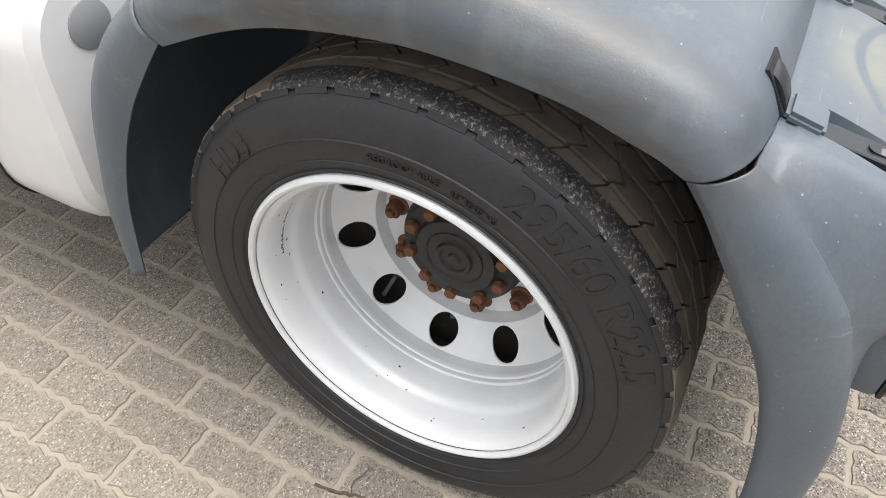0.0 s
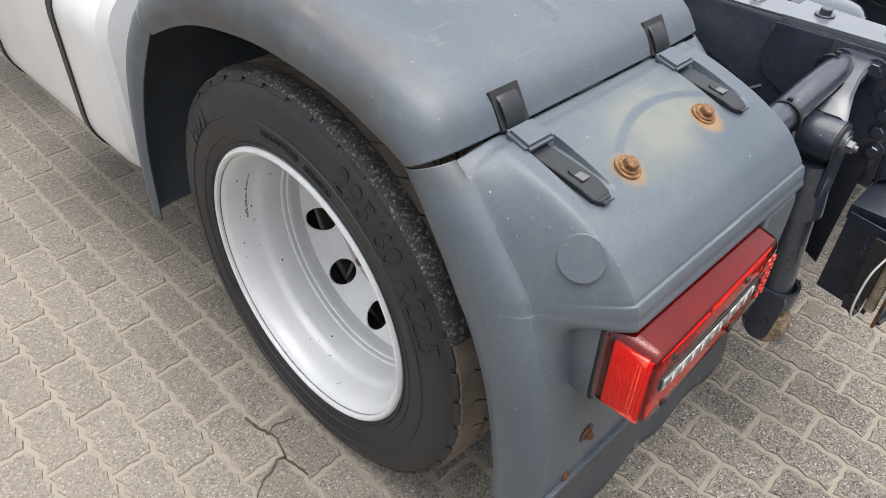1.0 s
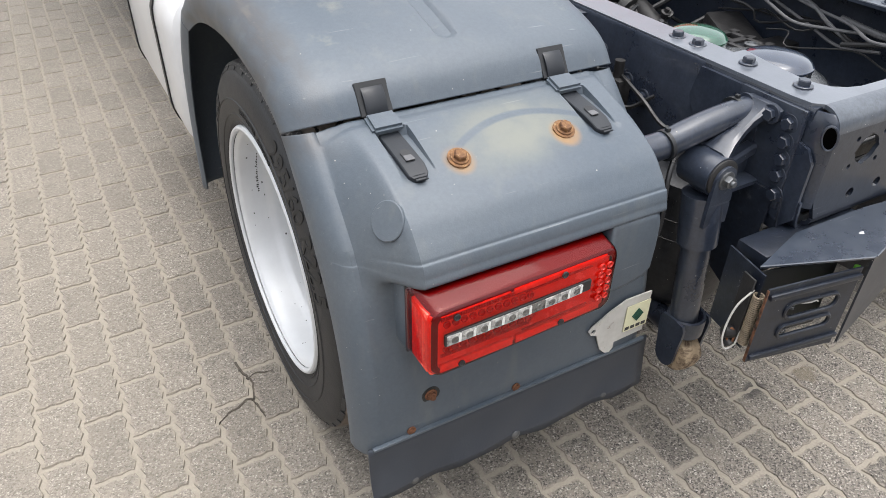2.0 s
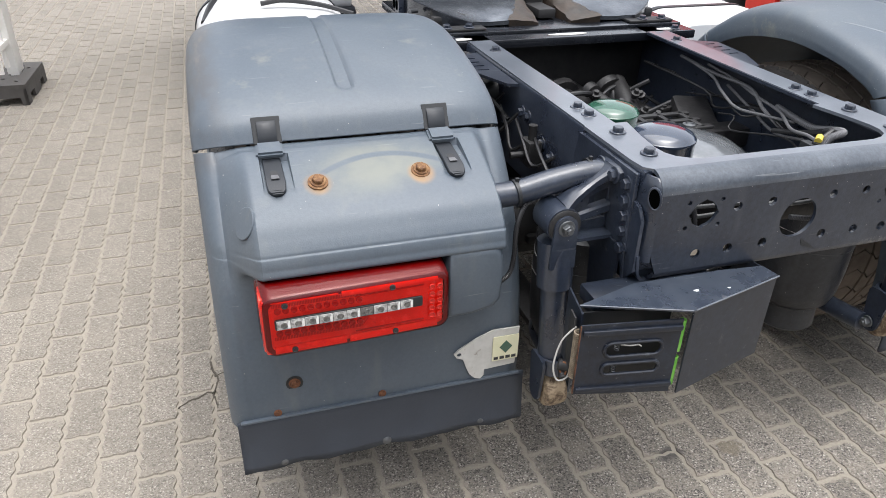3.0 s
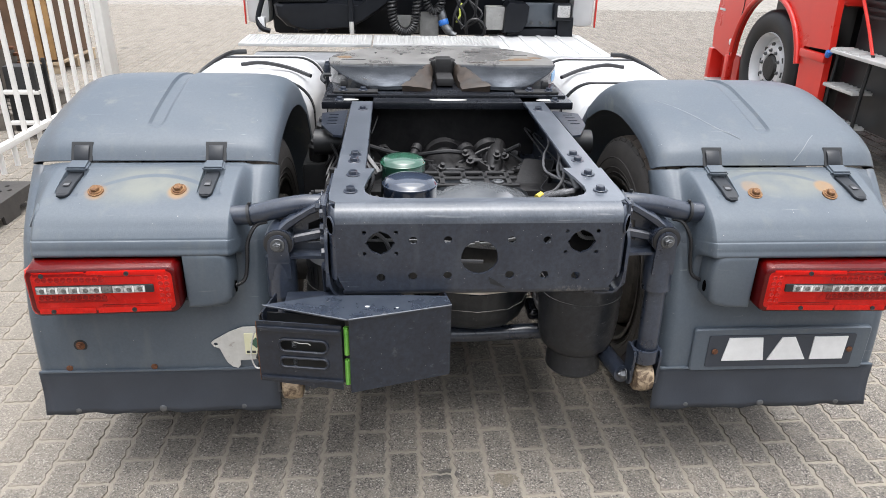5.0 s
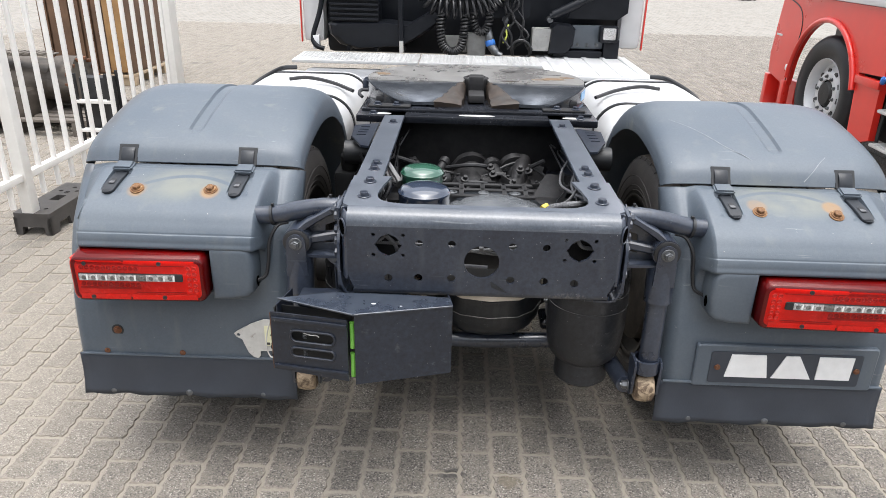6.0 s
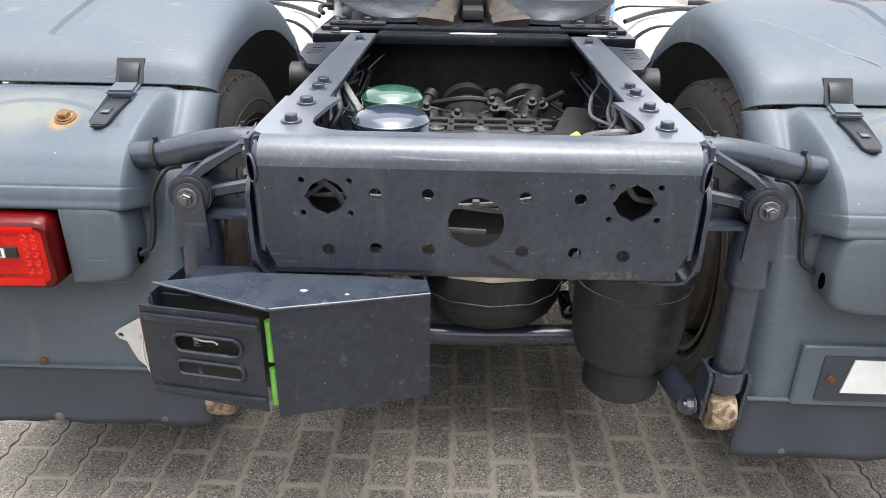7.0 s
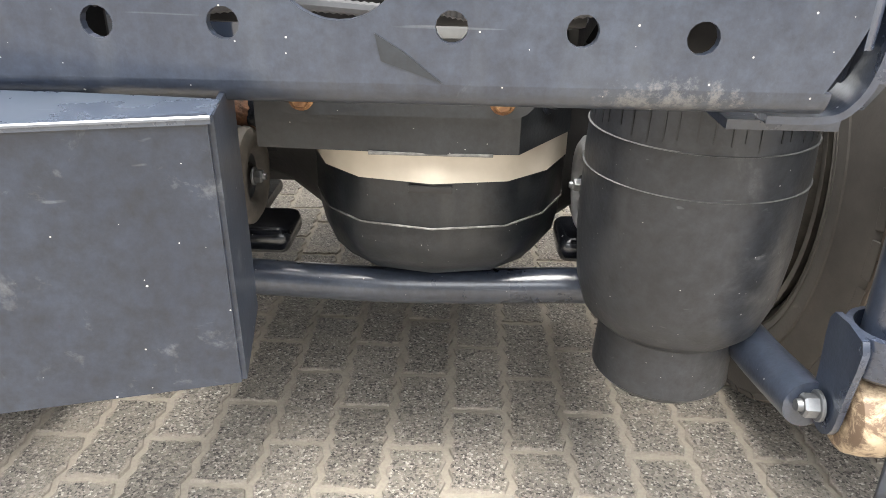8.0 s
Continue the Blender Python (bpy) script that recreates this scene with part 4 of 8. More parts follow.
def lamp(s, X, dy, dz):
    """The tail lamp: dark red housing, red lens body, rows of reflectors and a clear strip."""
    x0, x1, z0, z1 = -1.172, -.783, .660, .812
    def outline(ins, r):
        a, b = sorted((X(x0), X(x1)))
        return rounded2(a + ins, z0 + dz + ins, b - ins, z1 + dz - ins, r)
    bm = bmesh.new()
    loft(bm, [[(x, y + dy, z) for x, z in outline(i, r)] for y, i, r in ((.128, .002, .016), (.124, .002, .016), (.120, .004, .016), (.118, .008, .014))])
    body = part("tail_lamp", bm, DARK_RED, truck, "red combination tail lamp with clear strip", 30)
    bm = bmesh.new()
    ga, gb = sorted((X(x0 + .003), X(x1 - .003)))
    box(bm, (ga, .126 + dy, z0 + dz + .003), (gb, .134 + dy, z1 + dz - .003), .003)
    part("gasket", bm, BLACK, body)
    bm = bmesh.new()
    box(bm, (ga, .133 + dy, z0 + dz + .001), (gb, .210 + dy, z1 + dz - .004), .010)
    part("lamp_carrier", bm, PLASTIC, body, "grey lamp carrier")
    bm = bmesh.new()
    ea, eb = sorted((X(x0 + .006), X(x0 + .014)))
    box(bm, (ea, .062 + dy, z0 + dz + .012), (eb, .114 + dy, z1 + dz - .018), .002)
    part("outer_end", bm, RED_BACK, body, "bright red reflector end")
    bm = bmesh.new()
    for k in range(9):
        yy = .068 + .005 * k
        box(bm, (ea - (.001 if s < 0 else 0), yy + dy, z0 + dz + .020), (eb + (.001 if s > 0 else 0), yy + .0022 + dy, z1 + dz - .030), .0005, None, 1)
    tagged(part("end_ribs", bm, RED_REFLECTOR, body), kind="stuff")
    def lens_ring(y, top, outer, ins, r):
        a, b = X(x0 + outer), X(x1 - ins)
        return [(x, y + dy, z) for x, z in rounded2(min(a, b), z0 + dz + ins, max(a, b), z1 + dz - top, r)]
    bm = bmesh.new()
    loft(bm, [lens_ring(.121, .000, .002, .001, .024), lens_ring(.104, .002, .003, .001, .024), lens_ring(.060, .009, .006, .002, .024), lens_ring(.053, .012, .008, .004, .024), lens_ring(.049, .017, .012, .008, .020), lens_ring(.047, .022, .018, .013, .016)])
    bmesh.ops.delete(bm, geom=[max(bm.faces, key=lambda q: (len(q.verts) > 4) * q.calc_center_median().y)], context="FACES")
    lens = part("lens", bm, RED_LENS, body, "translucent red lens", 30)
    lens.visible_shadow = False
    # maroon shell under the lens, open at the outer end and the front
    bm = bmesh.new()
    loft(bm, [lens_ring(y_, t_ + .002, o_ + .002, i_ + .002, .022) for y_, t_, o_, i_ in ((.120, .000, .002, .001), (.104, .002, .003, .001), (.062, .009, .006, .002), (.0545, .012, .008, .004))] + [lens_ring(.0525, .026, .021, .016, .014)], caps=False)
    bmesh.ops.delete(bm, geom=[q for q in bm.faces if abs(q.calc_center_median().x - X(x0)) < .010 and q.calc_center_median().y > .056 + dy], context="FACES")
    part("lamp_shell", bm, MAROON, body, "dark maroon shell", 40)
    # reflector rows behind the lens
    y = .0515 + dy
    bm = bmesh.new()
    a, b = sorted((X(x0 + .009), X(x1 - .016)))
    box(bm, (a, y + .004, z0 + dz + .006), (b, y + .018, z1 + dz - .020), .006)
    plate_ = part("reflector_plate", bm, RED_BACK, body, "bright red reflector plate")
    cup = bmesh.new()
    lathe(cup, [(0, .0066), (.003, .0062), (.0032, .0050), (.0008, .0040), (.0006, .001)], (0, 0, 0), (0, -1, 0), 12)
    cup = mesh_of("light_cup", cup, RED_CUP)
    for row in (.7155, .7675):
        for i in range(11):
            placed("light_cup", cup, plate_, Matrix.Translation((X(-1.134 + .0158 * i), y + .004, row + dz)))
    for i in range(2):
        for j in range(5):
            placed("light_cup", cup, plate_, Matrix.Translation((X(-.827 + .0165 * i), y + .004, .704 + .0170 * j + dz)))
    bm = bmesh.new()
    for i in range(58):
        xx = X(-1.143 + .0030 * i)
        box(bm, (xx - .0009, y + .0025, .7760 + dz), (xx + .0009, y + .0045, .7830 + dz), 0)
        box(bm, (xx - .0009, y + .0025, .7005 + dz), (xx + .0009, y + .0045, .7070 + dz), 0)
    tagged(part("fine_ribs", bm, RED_CUP, plate_), kind="stuff")
    bm = bmesh.new()
    a, b = sorted((X(-1.142), X(-.846)))
    box(bm, (a, .0450 + dy, .7290 + dz), (b, .052 + dy, .7530 + dz), .004)
    part("strip_frame", bm, BLACK, body)
    for i in range(10):
        bm = bmesh.new()
        xx = X(-1.1255 + .0272 * i)
        box(bm, (xx - .0134, .0438 + dy, .7315 + dz), (xx + .0134, .0460 + dy, .7510 + dz), .0020)
        part("reverse_light_cell", bm, (CLEAR_REFLECTOR, SMOKED)[i == 6], body, "clear faceted cell")
        bm = bmesh.new()
        lathe(bm, [(0, .0070), (.0012, .0064), (.0006, .004), (.0004, .0012)], (xx - s * .001, .0440 + dy, .7405 + dz), (0, -1, 0), 12)
        part("cell_bulb", bm, SMOKED, body)
        if i not in (4, 6, 7):
            bm = bmesh.new()
            plate(bm, [(xx + .0080, .7330 + dz), (xx + .0125, .7325 + dz), (xx + .0128, .7490 + dz), (xx + .0100, .7500 + dz), (xx + .0075, .7420 + dz)], [], .0006, Matrix.Translation((0, .0438 + dy, 0)) @ UPRIGHT)
            part("bright_facet", bm, FROSTED, body)
    for za, zb, xa, xb in ((.7860, .8010 - .012, -1.146, -1.016), (.7800, .7905, -1.010, -.812), (.6690, .6860, -1.146, -1.004), (.6690, .6860, -.998, -.812)):
        bm = bmesh.new()
        a, b = sorted((X(xa), X(xb)))
        box(bm, (a, y, za + dz), (b, y + .006, zb + dz), .002)
        part("light_guide", bm, RED_REFLECTOR if xa < -1.1 else RED_BACK, body, "bright red light guide")
    for zz in (.7745, .6915):
        bm = bmesh.new()
        a, b = sorted((X(-.985), X(-.842)))
        box(bm, (a, y + .001, zz - .0008 + dz), (b, y + .005, zz + .0008 + dz), .0004)
        part("divider", bm, RED_CUP, body)
    bm = bmesh.new()
    plate(bm, [(X(-.972), .7020 + dz), (X(-.944), .7020 + dz), (X(-.958), .7220 + dz)], [], .002, Matrix.Translation((0, y + .003, 0)) @ UPRIGHT)
    part("triangle_reflector", bm, RED_REFLECTOR, body)
    for xx, zz in ((-1.120, .7820), (-.909, .7850), (-1.108, .6780), (-.904, .6790)):
        bm = bmesh.new()
        lathe(bm, [(0, .0062), (.0030, .0062), (.0036, .0048), (.0022, .0035), (.0022, .001)], (X(xx), .0490 + dy, zz + dz), (0, -1, 0), 14)
        part("screw", bm, CAST, body)
    # the lamp's front draws back towards the truck's middle
    for ob in [body, *[c for c in body.children_recursive if c.name.split(".")[0] != "light_cup"]]:
        for v in ob.data.vertices:
            u = min(1.0, max(0.0, (abs(v.co.x) - 1.172) / (.783 - 1.172)))
            v.co.y += .012 * u * u * min(1.0, max(0.0, (.120 + dy - v.co.y) / .06))


FLAP = surf("slate_rubber_flap", (0.028, 0.034, 0.046), (0.040, 0.047, 0.060), 8, 0.45, bump=0.0006, grain=200, stain=(0.12, 0.12, 0.12), amount=0.30, stain_scale=10)
SCREW = hexbolt("screw", 0.006, 0.005, 0.009, RUST, False)
SMALL_STEEL = hexbolt("bolt", 0.0095, 0.014, 0.013, STEEL)
SMALL_NUT = hexbolt("bolt", 0.009, 0.010, 0.013, RUST)
for pts in ([(-1.076, .497, 1.0772), (-1.060, .493, 1.0760), (-1.046, .492, 1.0757)], [(-1.056, .447, 1.0622), (-1.045, .434, 1.0570), (-1.036, .421, 1.0515)]):
    bm = bmesh.new()
    tube(bm, pts, .0007, 5)
    part("scratch", bm, CAST, truck, "thin dark scratch on the cover")
mudguard(-1)
mudguard(1, -0.035, -0.007)


def cover_height(x, y):
    """Height of the right-hand wheel arch cover at a place of the plan."""
    k = section(-abs(x))
    line = [(E_[0] + k * (T_[0] - E_[0]), E_[1] + k * (T_[1] - E_[1])) for T_, E_ in ((interp(HOOD_TOP, i / 80), interp(HOOD_EDGE, i / 80)) for i in range(81))]
    return float(np.interp(y + .035, [q[0] for q in line], [q[1] for q in line])) - .007


# pale stress lines in the right-hand cover
STRESS = surf("pale_stressed_plastic", (0.15, 0.165, 0.18), (0.24, 0.25, 0.26), 40, 0.5)
for run in ([(.588, .760), (.634, .640), (.684, .574), (.728, .508), (.771, .441), (.825, .388), (.878, .337)], [(1.059, .406), (1.034, .382), (1.009, .357), (.977, .337)]):
    bm = bmesh.new()
    tube(bm, [(x, y, cover_height(x, y) - .0004) for x, y in run], .0016, 6)
    part("stress_line", bm, STRESS, truck, "pale crease in the plastic cover")

# bare bracket with a sticker on the left, badge plate on the right
bm = bmesh.new()
plate(bm, [(-.745, .516), (-.738, .504), (-.722, .497), (-.713, .470), (-.705, .450), (-.690, .434), (-.676, .430), (-.668, .440), (-.668, .456), (-.590, .460), (-.584, .566), (-.652, .567), (-.690, .552), (-.736, .525)], [circle2(-.732, .512, .006, 10)], .004,
      Matrix.Translation((0, .144, 0)) @ UPRIGHT)
bracket = part("bare_bracket", bm, ALU, truck, "bare scuffed metal bracket")
bm = bmesh.new()
plate(bm, rounded2(-.650, .478, -.585, .548, .002, 2), [], .0015, Matrix.Translation((0, .1385, 0)) @ UPRIGHT)
sticker = part("sticker", bm, PAPER, bracket, "pale yellow sticker with green diamond mark")
bm = bmesh.new()
plate(bm, [(-.617, .499), (-.601, .517), (-.617, .535), (-.633, .517)], [], .001, Matrix.Translation((0, .1365, 0)) @ UPRIGHT)
part("green_mark", bm, GREEN, bracket)
for i in range(4):
    bm = bmesh.new()
    box(bm, (-.646 + .015 * i, .1362, .482), (-.635 + .015 * i, .1372, .490))
    part("printed_bar", bm, INK, bracket)
bm = bmesh.new()
pl = rounded2(.660, .412, 1.200, .556, .008)
loft(bm, [[(x, .118, z) for x, z in pl], [(x, .104, z) for x, z in pl], [(.93 + (x - .93) * .985, .100, .484 + (z - .484) * .955) for x, z in pl]])
badge_plate = part("badge_plate", bm, PLASTIC, truck, "slate plate with white brand shapes")
bm = bmesh.new()
pl = rounded2(.705, .428, 1.155, .535, .006)
loft(bm, [[(x, .103, z) for x, z in pl], [(x, .0975, z) for x, z in pl]])
part("badge_panel", bm, FLAP, badge_plate)
for outline in ([(.752, .450), (.764, .528), (.866, .528), (.880, .450)],
                [(.892, .450), (.925, .528), (.965, .528), (1.010, .450)],
                [(1.024, .450), (1.024, .528), (1.128, .528), (1.126, .450)]):
    bm = bmesh.new()
    plate(bm, outline, [], .003, Matrix.Translation((0, .0974, 0)) @ UPRIGHT)
    part("white_shape", bm, BADGE, badge_plate)
for x in (.727, 1.142):
    fasten(SCREW, badge_plate, (x, .097, .482), (0, -1, 0), "screw")

# ---- chassis ----
for s in (-1, 1):
    bm = bmesh.new()
    prof = [(RAIL, .715), (RAIL, TOP - .012), (RAIL - .004, TOP - .004), (RAIL - .012, TOP - .002), (RAIL - .088, TOP - .002), (RAIL - .088, TOP - .010), (RAIL - .014, TOP - .010), (RAIL - .008, TOP - .018), (RAIL - .008, .723), (RAIL - .088, .723), (RAIL - .088, .715)]
    loft(bm, [[(s * x, y, z) for x, z in prof] for y in (.045, 2.2)])
    rail = part("chassis_rail", bm, PAINT, truck, "slate painted steel chassis rail")
    # dusty worn rail top, its sky sheen painted in with the paler coat
    bm = bmesh.new()
    xa, xb = sorted((s * (RAIL - .086), s * (RAIL - .006)))
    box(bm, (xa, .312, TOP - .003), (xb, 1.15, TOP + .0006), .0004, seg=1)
    part("worn_flange", bm, PLATE, rail, "dusty worn rail top with sky sheen in its colour")
    for y in (.385, .445, 1.02):
        fasten(BOLT, rail, (s * .333, y, TOP - .001), (0, 0, 1))
    for y, z in ((.52, .86), (.62, .90), (.66, .90), (.46, .84), (.78, .84), (.35, .80)):
        fasten(BOLT, rail, (s * RAIL, y, z), (s, 0, 0))
    # slotted outer bracket beside the rail
    bm = bmesh.new()
    plate(bm, [(.390, .690), (.420, .700), (.470, .830), (.482, .995), (.390, 1.040)], [rounded2(.418, .842 + .042 * i, .455, .852 + .042 * i, .004, 2) for i in range(4)], .008, Matrix.Translation((0, 0, TOP - .016)) @ Matrix.Diagonal((s, 1, 1, 1)))
    part("slotted_bracket", bm, BEAM, truck, "slotted steel bracket")

# rear cross beam: face, rounded edges, top with the cut-out
small = [(-.17, .895), (-.082, .896), (.081, .894), (.172, .893)]
low = [(-.253, .791), (-.171, .794), (-.081, .795), (.080, .795), (.171, .794), (.254, .791)]
holes = [circle2(x, z, .0105, 14) for x, z in small] + [circle2(x, z, .0115, 14) for x, z in low] + [circle2(0, .8455, .0475, 32)]
for cx in (-.253, .262):
    holes.append([(cx + (.0320 if i % 14 else .0375) * math.cos(2 * math.pi * i / 28), .888 + (.0300 if i % 14 != 7 else .0335) * math.sin(2 * math.pi * i / 28)) for i in range(28)])
    holes += [circle2(cx + dx, .888 + dz, .0055, 8) for dx in (-.040, .040) for dz in (-.029, .029)]
bm = bmesh.new()
face = [(-.356, .778), (-.345, .755), (.345, .755), (.356, .778), (.364, .80), (.364, .940), (-.364, .940), (-.364, .80)]
plate(bm, face, holes, .008, Matrix.Translation((0, .008, 0)) @ UPRIGHT)
beam = part("rear_cross_beam", bm, BEAM, truck, "slate pressed-steel rear cross beam with holes", 25)


def bend(xa, xb, y, z, r, a0, a1, t=.008, k=6):
    """A bent edge of sheet along x: centre at y, z, from angle a0 to a1 in the y-z plane."""
    b = bmesh.new()
    rings = []
    for x in np.linspace(xa, xb, 8):
        ring_ = [(x, y + r * math.cos(radians(a0 + (a1 - a0) * i / k)), z + r * math.sin(radians(a0 + (a1 - a0) * i / k))) for i in range(k + 1)]
        ring_ += [(x, y + (r - t) * math.cos(radians(a1 + (a0 - a1) * i / k)), z + (r - t) * math.sin(radians(a1 + (a0 - a1) * i / k))) for i in range(k + 1)]
        rings.append(ring_)
    loft(b, rings)
    return b


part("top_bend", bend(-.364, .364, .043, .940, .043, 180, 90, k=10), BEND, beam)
part("bottom_bend", bend(-.350, .350, .019, .755, .019, 180, 270), BEAM, beam)
bm = bmesh.new()
plate(bm, [(.026, .790), (.030, .771), (.074, .756), (.046, .778)], [], .0006, Matrix.Translation((0, -.0002, 0)) @ UPRIGHT)
part("dark_stain", bm, HOUSING, beam)
bm = bmesh.new()
inner = [(.272, .31), (.288, .22), (.296, .150), (.292, .116), (.280, .093), (.256, .077), (.225, .069)]
u_shape = [(-.364, .043), (.364, .043), (.380, .058), (.3845, .10), (.3845, .31)] + inner + [(-x, y) for x, y in inner[::-1]] + [(-.3845, .31), (-.3845, .10), (-.380, .058)]
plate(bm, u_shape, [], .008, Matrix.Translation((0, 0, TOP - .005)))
part("beam_top", bm, PLATE, beam, "worn slate top flange with sky sheen in its colour", 25)
for s in (-1, 1):
    bm = bmesh.new()
    side = [(.035, .735), (.30, .86), (.325, .90), (.31, .968), (.075, .968), (.060, .950), (.060, .915), (.028, .905), (.012, .880), (.012, .760)]
    plate(bm, side, [], .008, Matrix(((0, 0, s, s * (RAIL + .001)), (1, 0, 0, 0), (0, 1, 0, 0), (0, 0, 0, 1))))
    part("beam_cheek", bm, PAINT, beam)
    # rounded corner with an oval hole
    bm = bmesh.new()
    rows = []
    for z_ in (.785, .84, .90, .938, .952, .964, .973):
        rr_ = float(np.interp(z_, [.938, .952, .964, .973], [.022, .0212, .0190, .0160]))
        rows.append([(s * (.364 + rr_ * math.sin(a)), .062 - 2.82 * rr_ * math.cos(a), z_) for a in np.linspace(0, math.pi / 2, 11)]
                    + [(s * (.364 + (rr_ - .006) * math.sin(a)), .062 - 2.82 * (rr_ - .003) * math.cos(a), z_) for a in np.linspace(math.pi / 2, 0, 11)])
    loft(bm, rows)
    part("beam_corner", bm, PAINT, beam, "", 50)
    mo_ = Matrix.Translation((s * .3738, .0085, .934)) @ Matrix.Rotation(s * radians(48), 4, "Z") @ UPRIGHT @ Matrix.Rotation(s * radians(-10), 4, "Z")
    oval = [(.0120 * math.cos(a), .0225 * math.sin(a)) for a in np.linspace(0, 2 * math.pi, 21)[:-1]]
    bm = bmesh.new()
    plate(bm, oval, [], .004, mo_)
    part("oval_hole", bm, VOID, beam)
    bm = bmesh.new()
    tube(bm, [mo_ @ Vector((x_ * 1.12, y_ * 1.05, .003)) for x_, y_ in oval + oval[:1]], .0026, 6, smooth=False)
    part("hole_rim", bm, PAINT, beam)
    bm = bmesh.new()
    P_ = curve_points([(s * .315, .030, .731), (s * .345, .028, .7315), (s * .366, .026, .735), (s * .379, .024, .750), (s * .385, .022, .772), (s * .388, .022, .80)], 5)
    rows = []
    for i, p in enumerate(P_):
        t_ = (P_[min(i + 1, len(P_) - 1)] - P_[max(i - 1, 0)]).normalized()
        n_ = Vector((t_.z, 0, -t_.x)) * s
        rows.append([p + n_ * .003 + Vector((0, e, 0)) for e in (-.014, .026)] + [p - n_ * .003 + Vector((0, e, 0)) for e in (.026, -.014)])
    loft(bm, rows)
    part("corner_strap", bm, PAINT, beam, "", 30)
    # dark plate added behind the side cut-out to stand for the shade inside
    bm = bmesh.new()
    xa, xb = sorted((s * .205, s * .345))
    box(bm, (xa, .080, .765), (xb, .085, .962), .002)
    part("backing_plate", bm, DARK_GEAR, beam)
    for y in (.118, .250):
        fasten(BOLT, beam, (s * .330, y, TOP + .0035), (0, 0, 1))
    for z, y in ((.938, .078), (.902, .074), (.868, .070), (.834, .068), (.795, .062)):
        fasten(BOLT, beam, (s * (RAIL + .010), y, z), (s, 0, 0))

# shock absorbers with cast brackets, rollers and stabiliser
for s in (-1, 1):
    bm = bmesh.new()
    ex, ey, ez = s * .523, .126, .847
    cyl(bm, (ex, ey - .030, ez), (ex, ey + .045, ez), .040, seg=32)
    box(bm, (s * .388, .05, .765), (s * .398, .20, .972), .003)
    web = [(.392, .80), (.525, .806), (.525, .886), (.392, .947)]
    plate(bm, [(s * x_, z_) for x_, z_ in web], [[(s * x_, z_) for x_, z_ in ((.402, .832), (.452, .828), (.446, .886), (.402, .904))]], .008, Matrix.Translation((0, .148, 0)) @ UPRIGHT)
    bracket_ = part("shock_bracket", bm, PAINT, truck, "slate cast steel shock absorber bracket")
    def arm(p, q, w0, h0, w1, h1):
        bm = bmesh.new()
        a, b = Vector((s * p[0], p[1], p[2])), Vector((s * q[0], q[1], q[2]))
        side, up = Vector((0, 1, 0)), Vector((0, 0, 1))
        loft(bm, [[c + side * i_ * w + up * j_ * h for i_, j_ in ((-1, -.6), (-.6, -1), (.6, -1), (1, -.6), (1, .6), (.6, 1), (-.6, 1), (-1, .6))] for c, w, h in ((a, w0, h0), (b, w1, h1))])
        part("arm", bm, PAINT, bracket_)
    bm = bmesh.new()
    rows = []
    for x_, y_, z_, w, h in ((.398, .142, .946, .046, .017), (.408, .142, .945, .045, .016), (.414, .140, .940, .022, .014), (.440, .134, .926, .013, .011), (.470, .130, .909, .015, .012), (.496, .130, .894, .024, .015), (.520, .132, .874, .036, .016)):
        c = Vector((s * x_, y_, z_))
        rows.append([c + Vector((0, i_ * w, j_ * h)) for i_, j_ in ((-1, -.6), (-.6, -1), (.6, -1), (1, -.6), (1, .6), (.6, 1), (-.6, 1), (-1, .6))])
    loft(bm, rows)
    part("forged_arm", bm, PAINT, bracket_, "forged steel arm bolted to the rail", 25)
    for y_ in (.112, .172):
        fasten(BOLT, bracket_, (s * .408, y_, .946), (s, 0, 0))
    arm((.392, .140, .800), (.530, .128, .806), .034, .007, .032, .006)
    arm((.398, .142, .860), (.490, .130, .846), .014, .013, .014, .013)
    bm = bmesh.new()
    lathe(bm, [(0, .037), (.004, .037), (.006, .033), (.006, .025)], (ex, ey - .030, ez), (0, -1, 0), 32)
    part("bushing", bm, CAST, bracket_, "dirty rubber bushing")
    bm = bmesh.new()
    for y in (-.042,):
        pl = [(-.030 * s, -.10), (.030 * s, -.10)] + [(.027 * s * math.cos(a), .027 * math.sin(a)) for a in np.linspace(0, math.pi, 10)]
        plate(bm, pl, [], .008, Matrix.Translation((ex, ey + y + .008, ez)) @ UPRIGHT)
    part("clevis", bm, PAINT, bracket_)
    fasten(hexbolt("bolt", .0125, .015, .019, STEEL), bracket_, (ex, ey - .042, ez), (0, -1, 0), "bolt", "bare steel bolt with nut")
    bm = bmesh.new()
    cyl(bm, (ex, ey, .800), (s * .522, .112, .690), .041, .040, 28)
    cyl(bm, (s * .522, .112, .690), (s * .518, .095, .470), .030, seg=28)
    shock = part("shock_absorber", bm, PAINT, truck, "slate painted shock absorber tube")
    bm = bmesh.new()
    rx = s * .512
    for dx in (-.038, .038):
        ear = [(.026 * math.cos(a), -.017 + .028 * math.sin(a)) for a in np.linspace(math.pi, 2 * math.pi, 9)] + [(.029, .02), (.033, .050), (.034, .072), (.028, .082), (.0, .085), (-.028, .082), (-.034, .072), (-.033, .050), (-.029, .02)]
        plate(bm, ear, [], .007, Matrix.Translation((rx + dx - .0035, .095, .425)) @ Matrix(((0, 0, 1, 0), (1, 0, 0, 0), (0, 1, 0, 0), (0, 0, 0, 1))))
    lathe(bm, [(.458, .030), (.466, .040), (.500, .0415), (.508, .0405), (.509, .034), (.470, .033)], (rx, .095, 0), seg=28)
    part("fork", bm, PAINT, shock)
